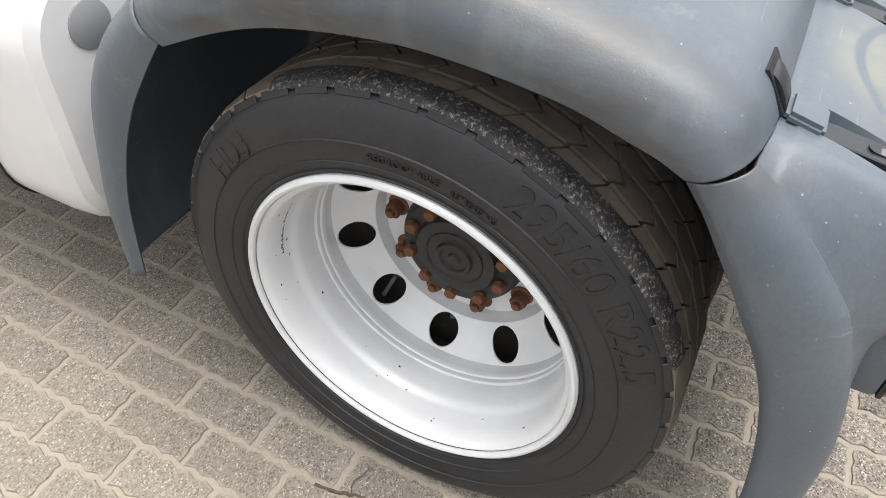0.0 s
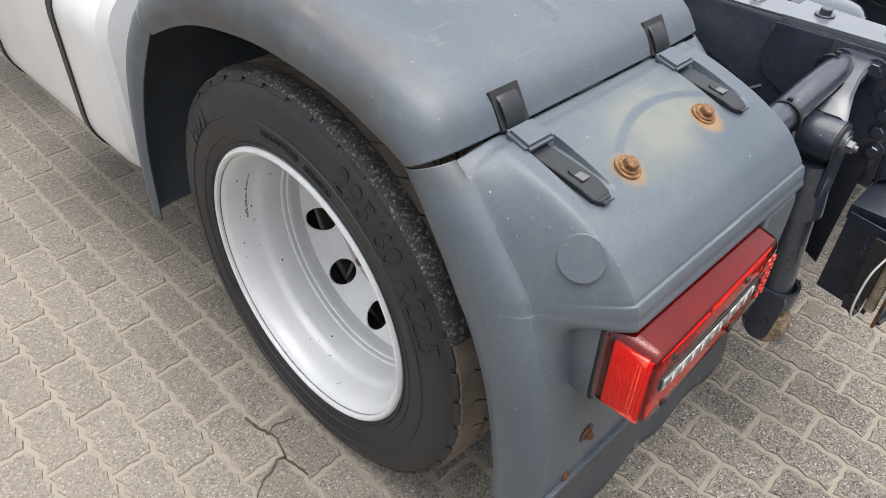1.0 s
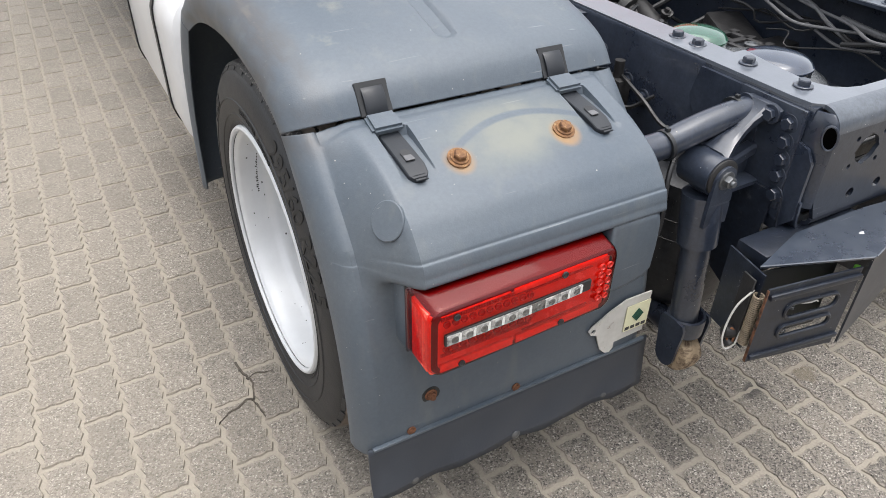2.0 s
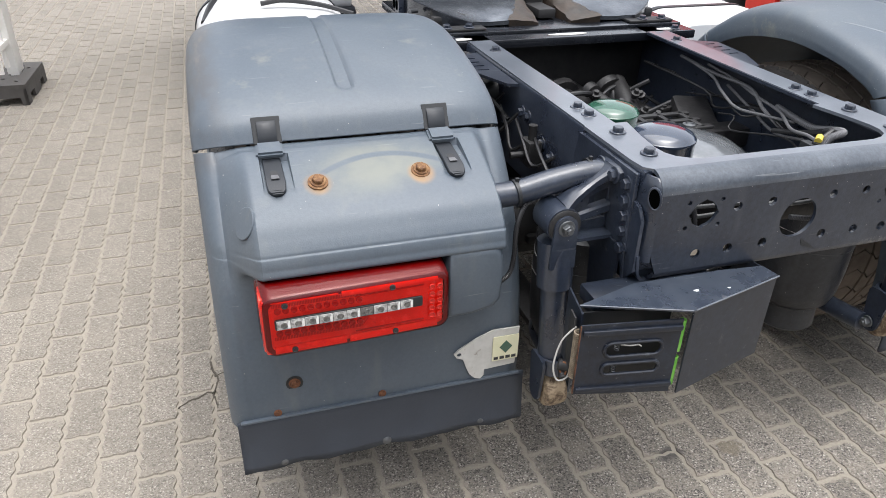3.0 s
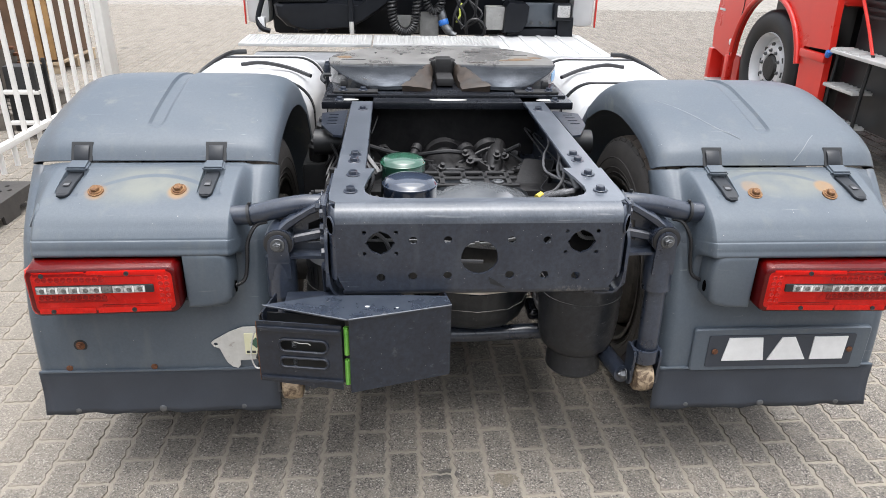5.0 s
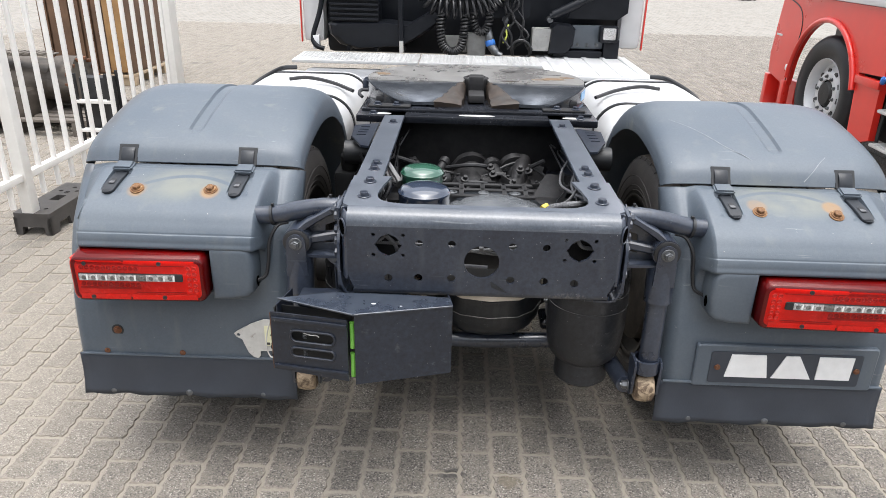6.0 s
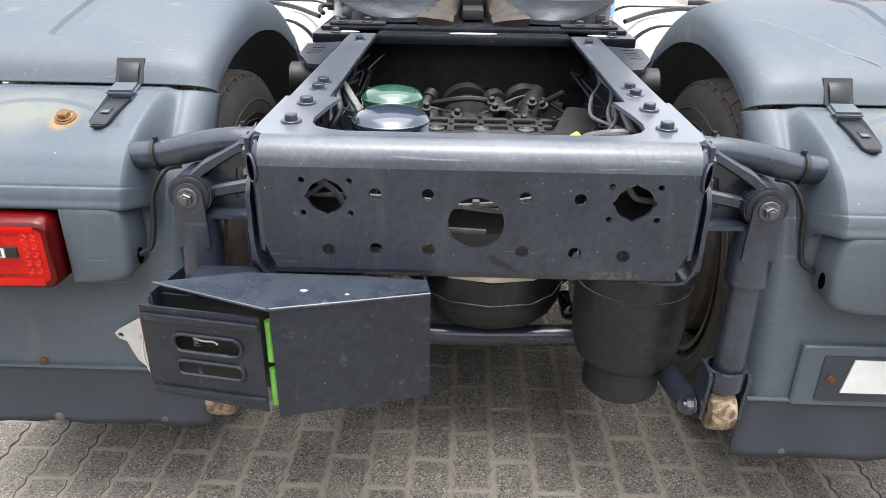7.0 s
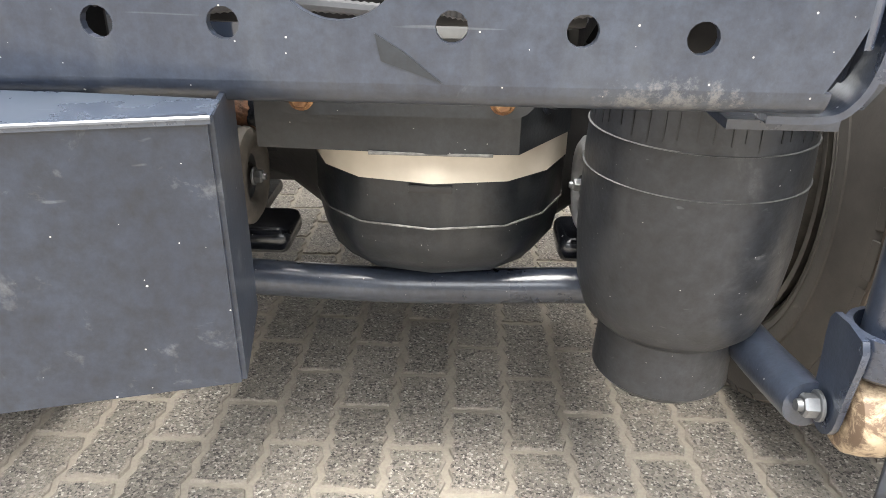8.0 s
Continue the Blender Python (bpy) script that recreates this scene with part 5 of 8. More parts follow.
    bm = bmesh.new()
    lathe(bm, [(-.028, .012), (-.028, .036), (-.024, .043), (-.01, .046), (.01, .046), (.024, .043), (.028, .036), (.028, .012)], (rx, .092, .408), (1, 0, 0), 32)
    part("roller", bm, ROLLER, shock, "worn tan roller")
    fasten(NUT, shock, (s * .467, .098, .408), (-s, 0, 0))
    # fender stay tube with clamps
    bm = bmesh.new()
    P = [(s * .392, .165, .930), (s * .450, .167, .930), (s * .52, .172, .918), (s * .60, .178, .898), (s * .672, .182, .893)]
    tube(bm, P, .0275, 20)
    stay = part("mudguard_stay", bm, PAINT, truck, "slate bent tube holding the mudguard")
    for x, z in ((s * .435, .930), (s * .605, .8975)):
        bm = bmesh.new()
        lathe(bm, [(-.004, .0285), (-.004, .0305), (.004, .0305), (.004, .0285)], (x, .175, z), (s, 0, -.15), 24)
        box(bm, (x - .004, .170, z + .028), (x + .004, .179, z + .036), .0015)
        part("clamp", bm, BLACK, stay)
    bm = bmesh.new()
    ribbed(bm, [(s * .560, .168, .880), (s * .590, .158, .872), (s * .612, .142, .83), (s * .617, .132, .77), (s * .628, .128, .725), (s * .660, .125, .705)], .0060, pitch=.005)
    part("lamp_cable", bm, HOSE, truck, "black corrugated lamp cable")
    bm = bmesh.new()
    plate(bm, [(.010 * math.cos(a), .017 * math.sin(a)) for a in np.linspace(0, 2 * math.pi, 17)[:-1]], [], .002, Matrix.Translation((s * .6525, .128 - (.035 if s > 0 else 0), .706)) @ Matrix.Rotation(radians(90), 4, "Z") @ UPRIGHT)
    part("cable_hole", bm, VOID, truck)
    # air bellows
    bm = bmesh.new()
    o = (s * .356, .285, 0)
    lathe(bm, [(.745, .095), (.735, .119), (.62, .125), (.52, .125), (.455, .119), (.420, .108), (.402, .090), (.396, .07)], o, seg=48)
    bellow = part("air_bellow", bm, BELLOW, truck, "black rubber air suspension bellow")
    bm = bmesh.new()
    lathe(bm, [(.420, .06), (.408, .083), (.330, .087), (.320, .078), (.316, .05)], o, seg=40)
    part("piston", bm, BELLOW, bellow)
    for z, r in ((.606, .1253), (.654, .1237)):
        bm = bmesh.new()
        lathe(bm, [(z - .0015, r - .002), (z, r + .0015), (z + .0015, r - .002)], o, seg=48)
        part("seam", bm, BELLOW_SEAM, bellow)
    bm = bmesh.new()
    rf = random.Random(21)
    for k in range(46):
        a = 2 * math.pi * k / 46 + rf.uniform(-.03, .03)
        z_, h_ = .690 + rf.uniform(-.004, .004), rf.uniform(.020, .032)
        m_ = Matrix.Translation(o) @ Matrix.Rotation(a, 4, "Z") @ Matrix.Translation((.1218, 0, z_))
        box(bm, (-.001, -.0009, -h_), (.0012, .0009, h_), 0, m_)
    tagged(part("rubber_folds", bm, BLACK, bellow), kind="stuff")
    fasten(BOLT, bellow, (s * .345, .255, .318), (0, 0, -1))
    # rear spring arm down to the axle
    bm = bmesh.new()
    box(bm, (s * .31, .24, .300), (s * .40, .95, .325), .01)
    part("spring_arm", bm, CAST, truck, "dark spring arm")
bm = bmesh.new()
tube(bm, [(.462, .11, .400), (.452, .20, .392), (.43, .34, .388), (.38, .40, .376), (.28, .415, .370), (.12, .42, .361), (0, .42, .358), (-.12, .42, .361), (-.28, .415, .370), (-.38, .40, .376), (-.43, .34, .388), (-.452, .20, .392), (-.462, .11, .400)], .027, 20)
part("stabiliser_bar", bm, PAINT, truck, "slate tubular stabiliser bar")

# axle and its housing
FLAKY = surf("flaking_rust", (0.018, 0.011, 0.008), (0.17, 0.072, 0.034), 75, 0.8, bump=0.004, grain=160)
DUSTY_CAST = surf("dusty_cast_iron", (0.035, 0.031, 0.027), (0.085, 0.074, 0.062), 40, 0.7, bump=0.001, grain=140, stain=(0.03, 0.03, 0.03), amount=0.38, stain_scale=40)
BRIGHT_CAST = surf("bright_cast_aluminium", (0.19, 0.19, 0.20), (0.30, 0.30, 0.31), 40, 0.5, metal=0.3, bump=0.001, grain=140, stain=(0.10, 0.10, 0.10), amount=0.34, stain_scale=40)
PALE_SEAM = surf("pale_scraped_seam", (0.05, 0.05, 0.05), (0.24, 0.235, 0.225), 60, 0.5)
bm = bmesh.new()
cyl(bm, (-.95, .80, .455), (.95, .80, .455), .068, seg=32)
box(bm, (-.46, .70, .40), (.46, .90, .63), .05)
axle = part("rear_axle", bm, CAST, truck, "dirty dark rear axle")
HULL = [(-.142, .600), (-.130, .490), (-.098, .410), (-.046, .362), (.050, .342), (.146, .360), (.200, .408), (.234, .480), (.246, .600), (.200, .730), (-.095, .730)]


def hull_ring(z, k):
    return [(.052 + (x - .052) * k, .555 + (y - .555) * k, z) for x, y in HULL]


bm = bmesh.new()
loft(bm, [hull_ring(z, k) for z, k in ((.376, .10), (.379, .40), (.387, .66), (.403, .84), (.430, .950), (.462, .985), (.4835, .990), (.487, 1.0), (.555, 1.0), (.72, .95), (.80, .92), (.83, .60), (.835, .05))])
part("axle_housing", bm, HOUSING, axle, "black welded axle housing", 45)
bm = bmesh.new()
lathe(bm, [(.735, .195), (.766, .200), (.798, .184), (.824, .142), (.840, .080), (.844, .01)], (.058, .515, 0), seg=56)
part("housing_dome", bm, DOME, axle, "grey dome of the housing")
bm = bmesh.new()
loft(bm, [hull_ring(z, k) for z, k in ((.5505, 1.0), (.5505, 1.012), (.5950, 1.012), (.5950, 1.0))], caps=False)
part("housing_band", bm, BEIGE, axle, "beige band round the housing", 45)
bm = bmesh.new()
loft(bm, [hull_ring(z, k) for z, k in ((.4845, .998), (.4855, 1.008), (.4872, 1.008), (.4880, .998))], caps=False)
part("housing_seam", bm, PALE_SEAM, axle)
bm = bmesh.new()
lathe(bm, [(-.46, .075), (-.34, .085), (-.27, .105), (-.21, .150), (-.14, .190), (-.05, .205), (.05, .205), (.14, .190), (.21, .150), (.27, .105), (.34, .085), (.46, .075)], (.055, .70, .535), (1, 0, 0), 40)
for v in bm.verts:
    v.co += noise.noise_vector(v.co * 14) * .006
part("banjo_casing", bm, CAST, axle, "dirty cast axle casing")
bm = bmesh.new()
plate(bm, [(-.172, .345), (-.050, .338), (.054, .330), (.158, .337), (.234, .450), (.250, .72), (-.180, .72)], [], .072, Matrix.Translation((0, 0, .593)))
part("housing_collar", bm, HOUSING, axle, "black collar with a dusty lower edge", 20)
bm = bmesh.new()
plate(bm, rounded2(-.150, .642, .176, .745, .030), [], .090, Matrix.Translation((0, .414, 0)) @ UPRIGHT)
part("housing_lid", bm, HOUSING, axle)
for x in (-.107, .134):
    fasten(RUSTY_BOLT, axle, (x, .323, .663), (0, -1, 0), "bolt", "rusty bolt head")
fasten(BOLT, axle, (.196, .393, .650), (.83, -.56, 0))
bm = bmesh.new()
box(bm, (-.030, .3310, .5905), (.126, .3420, .5945), .001)
part("collar_lip", bm, PALE_SEAM, axle)
for s in (-1, 1):
    bm = bmesh.new()
    o2 = Vector((-.203 if s < 0 else .254, .405, .531))
    ax = Vector((-s, -.03, 0)).normalized()
    lathe(bm, [(-.13, .060), (-.115, .068), (-.02, .070), (-.012, .0675), (-.004, .064)], o2, ax, 40)
    bc = part("brake_chamber", bm, HOUSING, axle, "black drum-shaped brake chamber")
    bm = bmesh.new()
    lathe(bm, [(-.016, .066), (-.008, .0685), (.002, .0665), (.008, .058), (.009, .046), (.005, .038), (-.004, .033), (-.010, .030)], o2, ax, 40, caps=False)
    part("face_ring", bm, DUSTY_CAST if s < 0 else BRIGHT_CAST, bc, "dusty cast ring" if s < 0 else "bright cast ring")
    bm = bmesh.new()
    lathe(bm, [(-.010, .034), (-.009, .020), (-.002, .018), (-.001, .001)], o2, ax, 24)
    part("face_recess", bm, DARK_GEAR, bc)
    fasten(SMALL_STEEL, bc, o2 + ax * .002, ax)
    bm = bmesh.new()
    xa, xb = sorted((-.262, -.174)) if s < 0 else (.236, .330)
    box(bm, (xa, .455, .382), (xb, .560, .424), .020, None, 4)
    part("chamber_foot", bm, BLACK_PAINT, axle)
bm = bmesh.new()
box(bm, (-.268, .430, .385), (-.244, .475, .440), .006)
part("bright_block", bm, STEEL, axle)
bm = bmesh.new()
lathe(bm, [(-.01, .030), (0, .036), (.05, .038), (.07, .032), (.075, .010)], (-.196, .450, .618), (.9, -.1, -.35), 24)
part("joint_cap", bm, BLACK_PAINT, axle)

bm = bmesh.new()
box(bm, (.019, .3395, .5375), (.076, .3475, .5465), .0015)
part("rating_plate", bm, CAST, axle)
# rusty joint beside the housing
bm = bmesh.new()
lathe(bm, [(-.075, .026), (-.05, .033), (-.02, .036), (0, .037), (.02, .036), (.035, .030), (.05, .028)], (-.232, .455, .616), (.9, -.25, -.1), 40)
for v in bm.verts:
    v.co += noise.noise_vector(v.co * 70) * .005 + noise.noise_vector(v.co * 200) * .002
part("rusty_joint", bm, FLAKY, axle, "flaking rusty ball joint")
# canisters between the rails
for x, y, top, r, m_, lab in ((-.19, .515, .961, .070, GREEN, "glossy green filter canister"), (-.172, .300, .967, .078, BLUE, "glossy dark blue filter canister")):
    bm = bmesh.new()
    lathe(bm, [(top - .26, r * .9), (top - .24, r), (top - .032, r), (top - .029, r * 1.025), (top - .024, r * 1.02), (top - .022, r * .985), (top - .015, r * .93), (top - .0095, r * .80), (top - .005, r * .60), (top - .0015, r * .32), (top, .005)], (x, y, 0), seg=48)
    part("canister", bm, m_, truck, lab)

# cross members, shaft, tubes and cables between the rails
bm = bmesh.new()
box(bm, (-.377, .62, .74), (.377, .70, .80), .01)
lattice = part("cross_member", bm, DARK_GEAR, truck, "dirty latticed cross member")
for i in range(5):
    bm = bmesh.new()
    box(bm, (-.14 + .075 * i, .58, .822), (-.122 + .075 * i, .72, .838), .004)
    part("rib", bm, CAST, lattice)
for y0 in (.575, .64, .70):
    bm = bmesh.new()
    box(bm, (-.16, y0, .828), (.20, y0 + .022, .838), .004)
    part("rib", bm, CAST, lattice)
for i in range(3):
    bm = bmesh.new()
    lathe(bm, [(0, .020), (.004, .020), (.006, .012), (.002, .010)], (-.09 + .11 * i, .60, .838), (0, 0, 1), 18)
    part("ring_nut", bm, STEEL, lattice)
bm = bmesh.new()
box(bm, (-.377, 1.28, .72), (.377, 1.36, .95), .01)
part("cross_member", bm, DARK_GEAR, truck, "dark cross member")
bm = bmesh.new()
cyl(bm, (-.345, .66, .955), (-.268, .53, .885), .013, .017, 16)
part("pale_lever", bm, PALE_CABLE, truck, "pale grey lever beside the green canister")
bm = bmesh.new()
cyl(bm, (.04, .72, .60), (.02, 2.6, .74), .055, seg=28)
cyl(bm, (.04, .70, .60), (.04, .78, .605), .085, seg=28)
part("prop_shaft", bm, DARK_GEAR, truck, "dark propeller shaft")
bm = bmesh.new()
plate(bm, [(-.05, .74), (.09, .74), (.05, 1.10), (-.02, 1.10)], [], .03, Matrix.Translation((0, 0, .70)))
part("valve_block", bm, DARK_GEAR, truck, "dark valve block")
bm = bmesh.new()
cyl(bm, (.13, .80, .70), (.20, 1.15, .80), .036, seg=24)
part("suspension_tube", bm, DARK_GEAR, truck, "dark diagonal tube")
# dark gearbox tail and air vessel low between the rails
bm = bmesh.new()
lathe(bm, [(0, .05), (.02, .15), (.10, .19), (.28, .20), (.36, .17), (.40, .10), (.41, .01)], (.02, .98, .60), (0, 1, 0), 32)
for v in bm.verts:
    v.co += noise.noise_vector(v.co * 9) * .018
part("gearbox_tail", bm, DARK_GEAR, truck, "dark oily gearbox tail")
for x0 in (-.27, .25):
    bm = bmesh.new()
    lathe(bm, [(0, .02), (.01, .07), (.03, .09), (.55, .09), (.57, .07), (.58, .01)], (x0, .80, .66), (0, 1, 0), 28)
    part("air_vessel", bm, DARK_GEAR, truck, "dark air vessel between the rails")
# dark panel added over the pale ground so the gap between the rails stays dark
bm = bmesh.new()
box(bm, (-.36, .60, .50), (.36, 2.2, .53), .01)
part("splash_tray", bm, DARK_GEAR, truck, "dark panel added to keep the gap between the rails dark")
for y0, x0, x1, z0 in ((.92, -.30, .30, .80), (1.06, -.33, .28, .83)):
    bm = bmesh.new()
    tube(bm, [(x0, y0, z0), (x0 * .5, y0 + .03, z0 - .05), (0, y0 - .02, z0 - .02), (x1 * .6, y0 + .04, z0 - .06), (x1, y0, z0)], .009, 8)
    part("hose", bm, HOSE, truck)
rng = random.Random(5)
for k in range(12):
    bm = bmesh.new()
    s = -1 if k < 8 else 1
    x = s * rng.uniform(.30, .365)
    z = rng.uniform(.80, .93)
    y0 = rng.uniform(.16, .5)
    pts = [(x, y0, z)]
    for j in range(1, 6):
        pts.append((x + rng.uniform(-.035, .022) * s, y0 + j * rng.uniform(.10, .2), z + rng.uniform(-.03, .03)))
    tube(bm, pts, rng.uniform(.0025, .004), 7, 4)
    part("cable", bm, HOSE, truck)
for k in range(9):
    bm = bmesh.new()
    y, z = rng.uniform(.80, 1.22), rng.uniform(.70, .80)
    xa, xb = rng.uniform(-.36, -.05), rng.uniform(.05, .36)
    dip, drift = rng.uniform(-.10, .05), rng.uniform(-.15, .15)
    pts = [(xa, y, z), (xa * .6 + xb * .4, y + drift * .5, z + dip), (xa * .3 + xb * .7, y + drift, z + dip * .6 + rng.uniform(-.02, .02)), (xb, y + drift * .8, z + rng.uniform(-.05, .05))]
    pts = [(p_[0], p_[1] + rng.uniform(-.10, .10), p_[2] + rng.uniform(-.05, .05)) for p_ in pts]
    tube(bm, pts, rng.uniform(.003, .0065), 7, 12)
    part("hose", bm, rng.choice((BLACK, DARK_GEAR, DARK_GEAR)), truck)
for k in range(14):
    bm = bmesh.new()
    x, y, z = rng.uniform(-.25, .28), rng.uniform(.78, 1.25), rng.uniform(.68, .82)
    lathe(bm, [(0, .010), (.012, .012), (.014, .016), (.020, .016), (.022, .009), (.034, .008)], (x, y, z), (rng.uniform(-.5, .5), -.4, 1), 10)
    part("fitting", bm, DARK_GEAR if k % 4 else CAST, truck)
# cast levers further in
for p, q, r0, r1 in (((.17, .80, .70), (.07, 1.10, .79), .034, .024), ((-.13, 1.10, .80), (-.22, .86, .69), .016, .024), ((.02, .86, .66), (-.02, 1.16, .76), .060, .050), ((.22, .86, .66), (.16, 1.14, .78), .055, .040)):
    bm = bmesh.new()
    cyl(bm, p, q, r0, r1, 20)
    d_ = (Vector(q) - Vector(p)).normalized()
    lathe(bm, [(-.02, r0 * .9), (-.016, r0 * 1.35), (.012, r0 * 1.35), (.016, r0 * .9)], p, d_, 20)
    lathe(bm, [(-.02, r1 * .9), (-.014, r1 * 1.5), (.014, r1 * 1.5), (.02, r1 * .9)], q, d_, 20)
    part("cast_lever", bm, DARK_GEAR, truck, "dark cast lever")
for k in range(34):
    bm = bmesh.new()
    m_ = Matrix.Translation((rng.uniform(-.31, .31), rng.uniform(.76, 1.26), rng.uniform(.66, .79))) @ Matrix.Rotation(rng.uniform(0, 3.1), 4, "Z") @ Matrix.Rotation(rng.uniform(-.7, .7), 4, "X")
    w_, d_, h_ = rng.uniform(.008, .035), rng.uniform(.012, .05), rng.uniform(.006, .02)
    box(bm, (-w_, -d_, -h_), (w_, d_, h_), .003, m_)
    lathe(bm, [(h_ - .001, .006), (h_ + .008, .006), (h_ + .009, .001)], m_ @ Vector((0, d_ * .4, 0)), m_.to_3x3() @ Vector((0, 0, 1)), 8)
    part("small_bracket", bm, DARK_GEAR, truck)
bm = bmesh.new()
m = Matrix.Translation((.25, .68, .785)) @ Matrix.Rotation(radians(-20), 4, "Z") @ Matrix.Rotation(radians(12), 4, "X")
box(bm, (-.06, -.20, -.06), (.06, .22, .0), .015, m)
part("slanted_cover", bm, DARK_GEAR, truck, "dark slanted cover between the rails")
for pts in ([(.345, .95, .93), (.335, .80, .915), (.30, .70, .90), (.285, .60, .88), (.31, .50, .885), (.34, .42, .89)],
            [(.35, .85, .94), (.345, .70, .93), (.325, .58, .92), (.315, .46, .91), (.27, .36, .90), (.21, .24, .93), (.18, .18, .94)],
            [(.36, .75, .90), (.34, .60, .87), (.335, .48, .84), (.33, .36, .86)],
            [(-.35, 1.0, .93), (-.345, .80, .935), (-.33, .62, .94), (-.32, .45, .945), (-.30, .33, .93), (-.28, .26, .90)]):
    bm = bmesh.new()
    tube(bm, pts, .0045, 8, 12)
    part("cable", bm, GREY_CABLE, truck, "thin grey cable")
bm = bmesh.new()
lathe(bm, [(0, .009), (.02, .009), (.022, .006)], (.172, .168, .945), (.6, .5, .2), 10)
part("yellow_plug", bm, surf("yellow_plastic", (.55, .42, .05), (.65, .50, .08), 20, .5), truck, "small yellow plug")
for pts, r, m_ in (([(.17, .155, .925), (.20, .165, .95), (.255, .18, .955), (.30, .26, .93), (.335, .36, .90), (.34, .5, .91)], .010, GREY_CABLE),
                   ([(.14, .15, .915), (.19, .18, .94), (.26, .22, .945), (.29, .32, .90), (.30, .45, .86)], .008, HOSE),
                   ([(-.36, .30, .88), (-.30, .26, .92), (-.28, .32, .95), (-.30, .42, .96), (-.33, .6, .95), (-.34, .9, .95)], .008, HOSE),
                   ([(-.35, .22, .86), (-.29, .20, .90), (-.26, .26, .88), (-.27, .4, .86)], .007, GREY_CABLE),
                   ([(.35, 1.0, .93), (.34, .8, .925), (.335, .62, .93), (.31, .52, .90), (.335, .46, .86), (.36, .45, .85)], .006, GREY_CABLE)):
    bm = bmesh.new()
    ribbed(bm, pts, r)
    part("conduit", bm, m_, truck, "corrugated cable conduit")
for pts, r, m_ in (([(-.30, .085, .86), (-.20, .075, .862), (-.08, .07, .858), (.0, .07, .845), (.08, .075, .838), (.2, .085, .84)], .0055, PALE_CABLE),
                   ([(-.28, .09, .83), (-.16, .08, .835), (-.05, .072, .846), (.06, .07, .858), (.16, .08, .875)], .0055, PALE_CABLE),
                   ([(-.33, .05, .93), (-.285, .045, .905), (-.255, .045, .89), (-.235, .05, .86), (-.22, .055, .80)], .006, GREY_CABLE), ([(-.31, .06, .86), (-.275, .055, .885), (-.25, .055, .915), (-.22, .06, .94)], .005, PALE_CABLE), ([(.22, .06, .92), (.255, .05, .905), (.275, .05, .88), (.31, .06, .87)], .006, PALE_CABLE),
                   ([(-.22, .08, .80), (-.14, .075, .795), (-.06, .075, .80), (.02, .08, .795)], .006, GREY_CABLE),
                   ([(.20, .065, .88), (.25, .055, .895), (.27, .055, .92), (.29, .06, .95)], .009, GREY_CABLE),
                   ([(.06, .08, .80), (.12, .075, .792), (.2, .08, .80), (.3, .09, .792)], .007, GREY_CABLE)):
    bm = bmesh.new()
    ribbed(bm, pts, r)
    part("conduit", bm, m_, truck, "corrugated cable conduit")
bm = bmesh.new()
box(bm, (-.006, .060, .850), (.006, .072, .862), .001)
part("cable_clip", bm, PALE_CABLE, truck)
# dark plate added behind the middle holes, standing for the shade inside the beam
bm = bmesh.new()
box(bm, (-.18, .10, .78), (.19, .118, .880), .006)
part("valve_rail", bm, DARK_GEAR, truck, "dark plate behind the beam, added to shade its middle holes")
for p in ((.175, .16, .93), (.20, .175, .935), (.165, .185, .925)):
    bm = bmesh.new()
    box(bm, (p[0] - .012, p[1] - .018, p[2] - .012), (p[0] + .012, p[1] + .018, p[2] + .012), .003)
    part("plug", bm, rng.choice((BLACK, ALU, BLACK)), truck)
# level sensor and small fittings on the outside of the rails
for s in (-1, 1):
    bm = bmesh.new()
    box(bm, (s * .392, .50, .80), (s * .43, .56, .87), .006)
    cyl(bm, (s * .41, .53, .87), (s * .41, .53, .91), .012, seg=14)
    cyl(bm, (s * .43, .53, .83), (s * .47, .53, .83), .009, seg=14)
    part("level_sensor", bm, CAST, truck, "dark suspension level sensor")
    bm = bmesh.new()
    cyl(bm, (s * .395, .86, .90), (s * .50, .86, .90), .045, seg=24)
    cyl(bm, (s * .42, .80, .70), (s * .42, .92, .92), .03, seg=18)
    part("damper", bm, BLACK, truck, "black damper")
    for k in range(5):
        bm = bmesh.new()
        y = .30 + .12 * k
        tube(bm, [(s * .395, y, .84 + .02 * k), (s * (.42 + .01 * k), y + .05, .82), (s * .43, y + .12, .86), (s * .40, y + .25, .88)], .005, 6, 4)
        part("hose", bm, HOSE, truck)

VALVE_BLACK = surf("black_valve_casing", (0.007, 0.008, 0.009), (0.018, 0.018, 0.019), 18, 0.5, bump=0.001, grain=120)
bm = bmesh.new()
box(bm, (-.56, .92, .50), (-.44, 1.42, .80), .02)
bank = part("valve_bank", bm, VALVE_BLACK, truck, "black valve bank beside the rail")
for k in range(4):
    bm = bmesh.new()
    lathe(bm, [(0, .034), (.012, .036), (.060, .036), (.066, .028), (.080, .026), (.084, .010)], (-.50, .97 + .11 * k, .80), (0, -.12, 1), 20)
    part("valve", bm, VALVE_BLACK, bank)
    bm = bmesh.new()
    tube(bm, [(-.50, .96 + .11 * k, .885), (-.47, .90 + .09 * k, .92), (-.43, .80 + .08 * k, .90), (-.40, .72 + .08 * k, .86)], .006, 7)
    part("hose", bm, HOSE, bank)
bm = bmesh.new()
lathe(bm, [(0, .02), (.012, .08), (.035, .10), (.46, .10), (.485, .08), (.495, .02)], (-.50, .90, .42), (0, 1, 0), 28)
part("air_vessel", bm, VALVE_BLACK, truck, "black air vessel low beside the rail")

# ---- wheels ----
WY, WZ = .805, .455


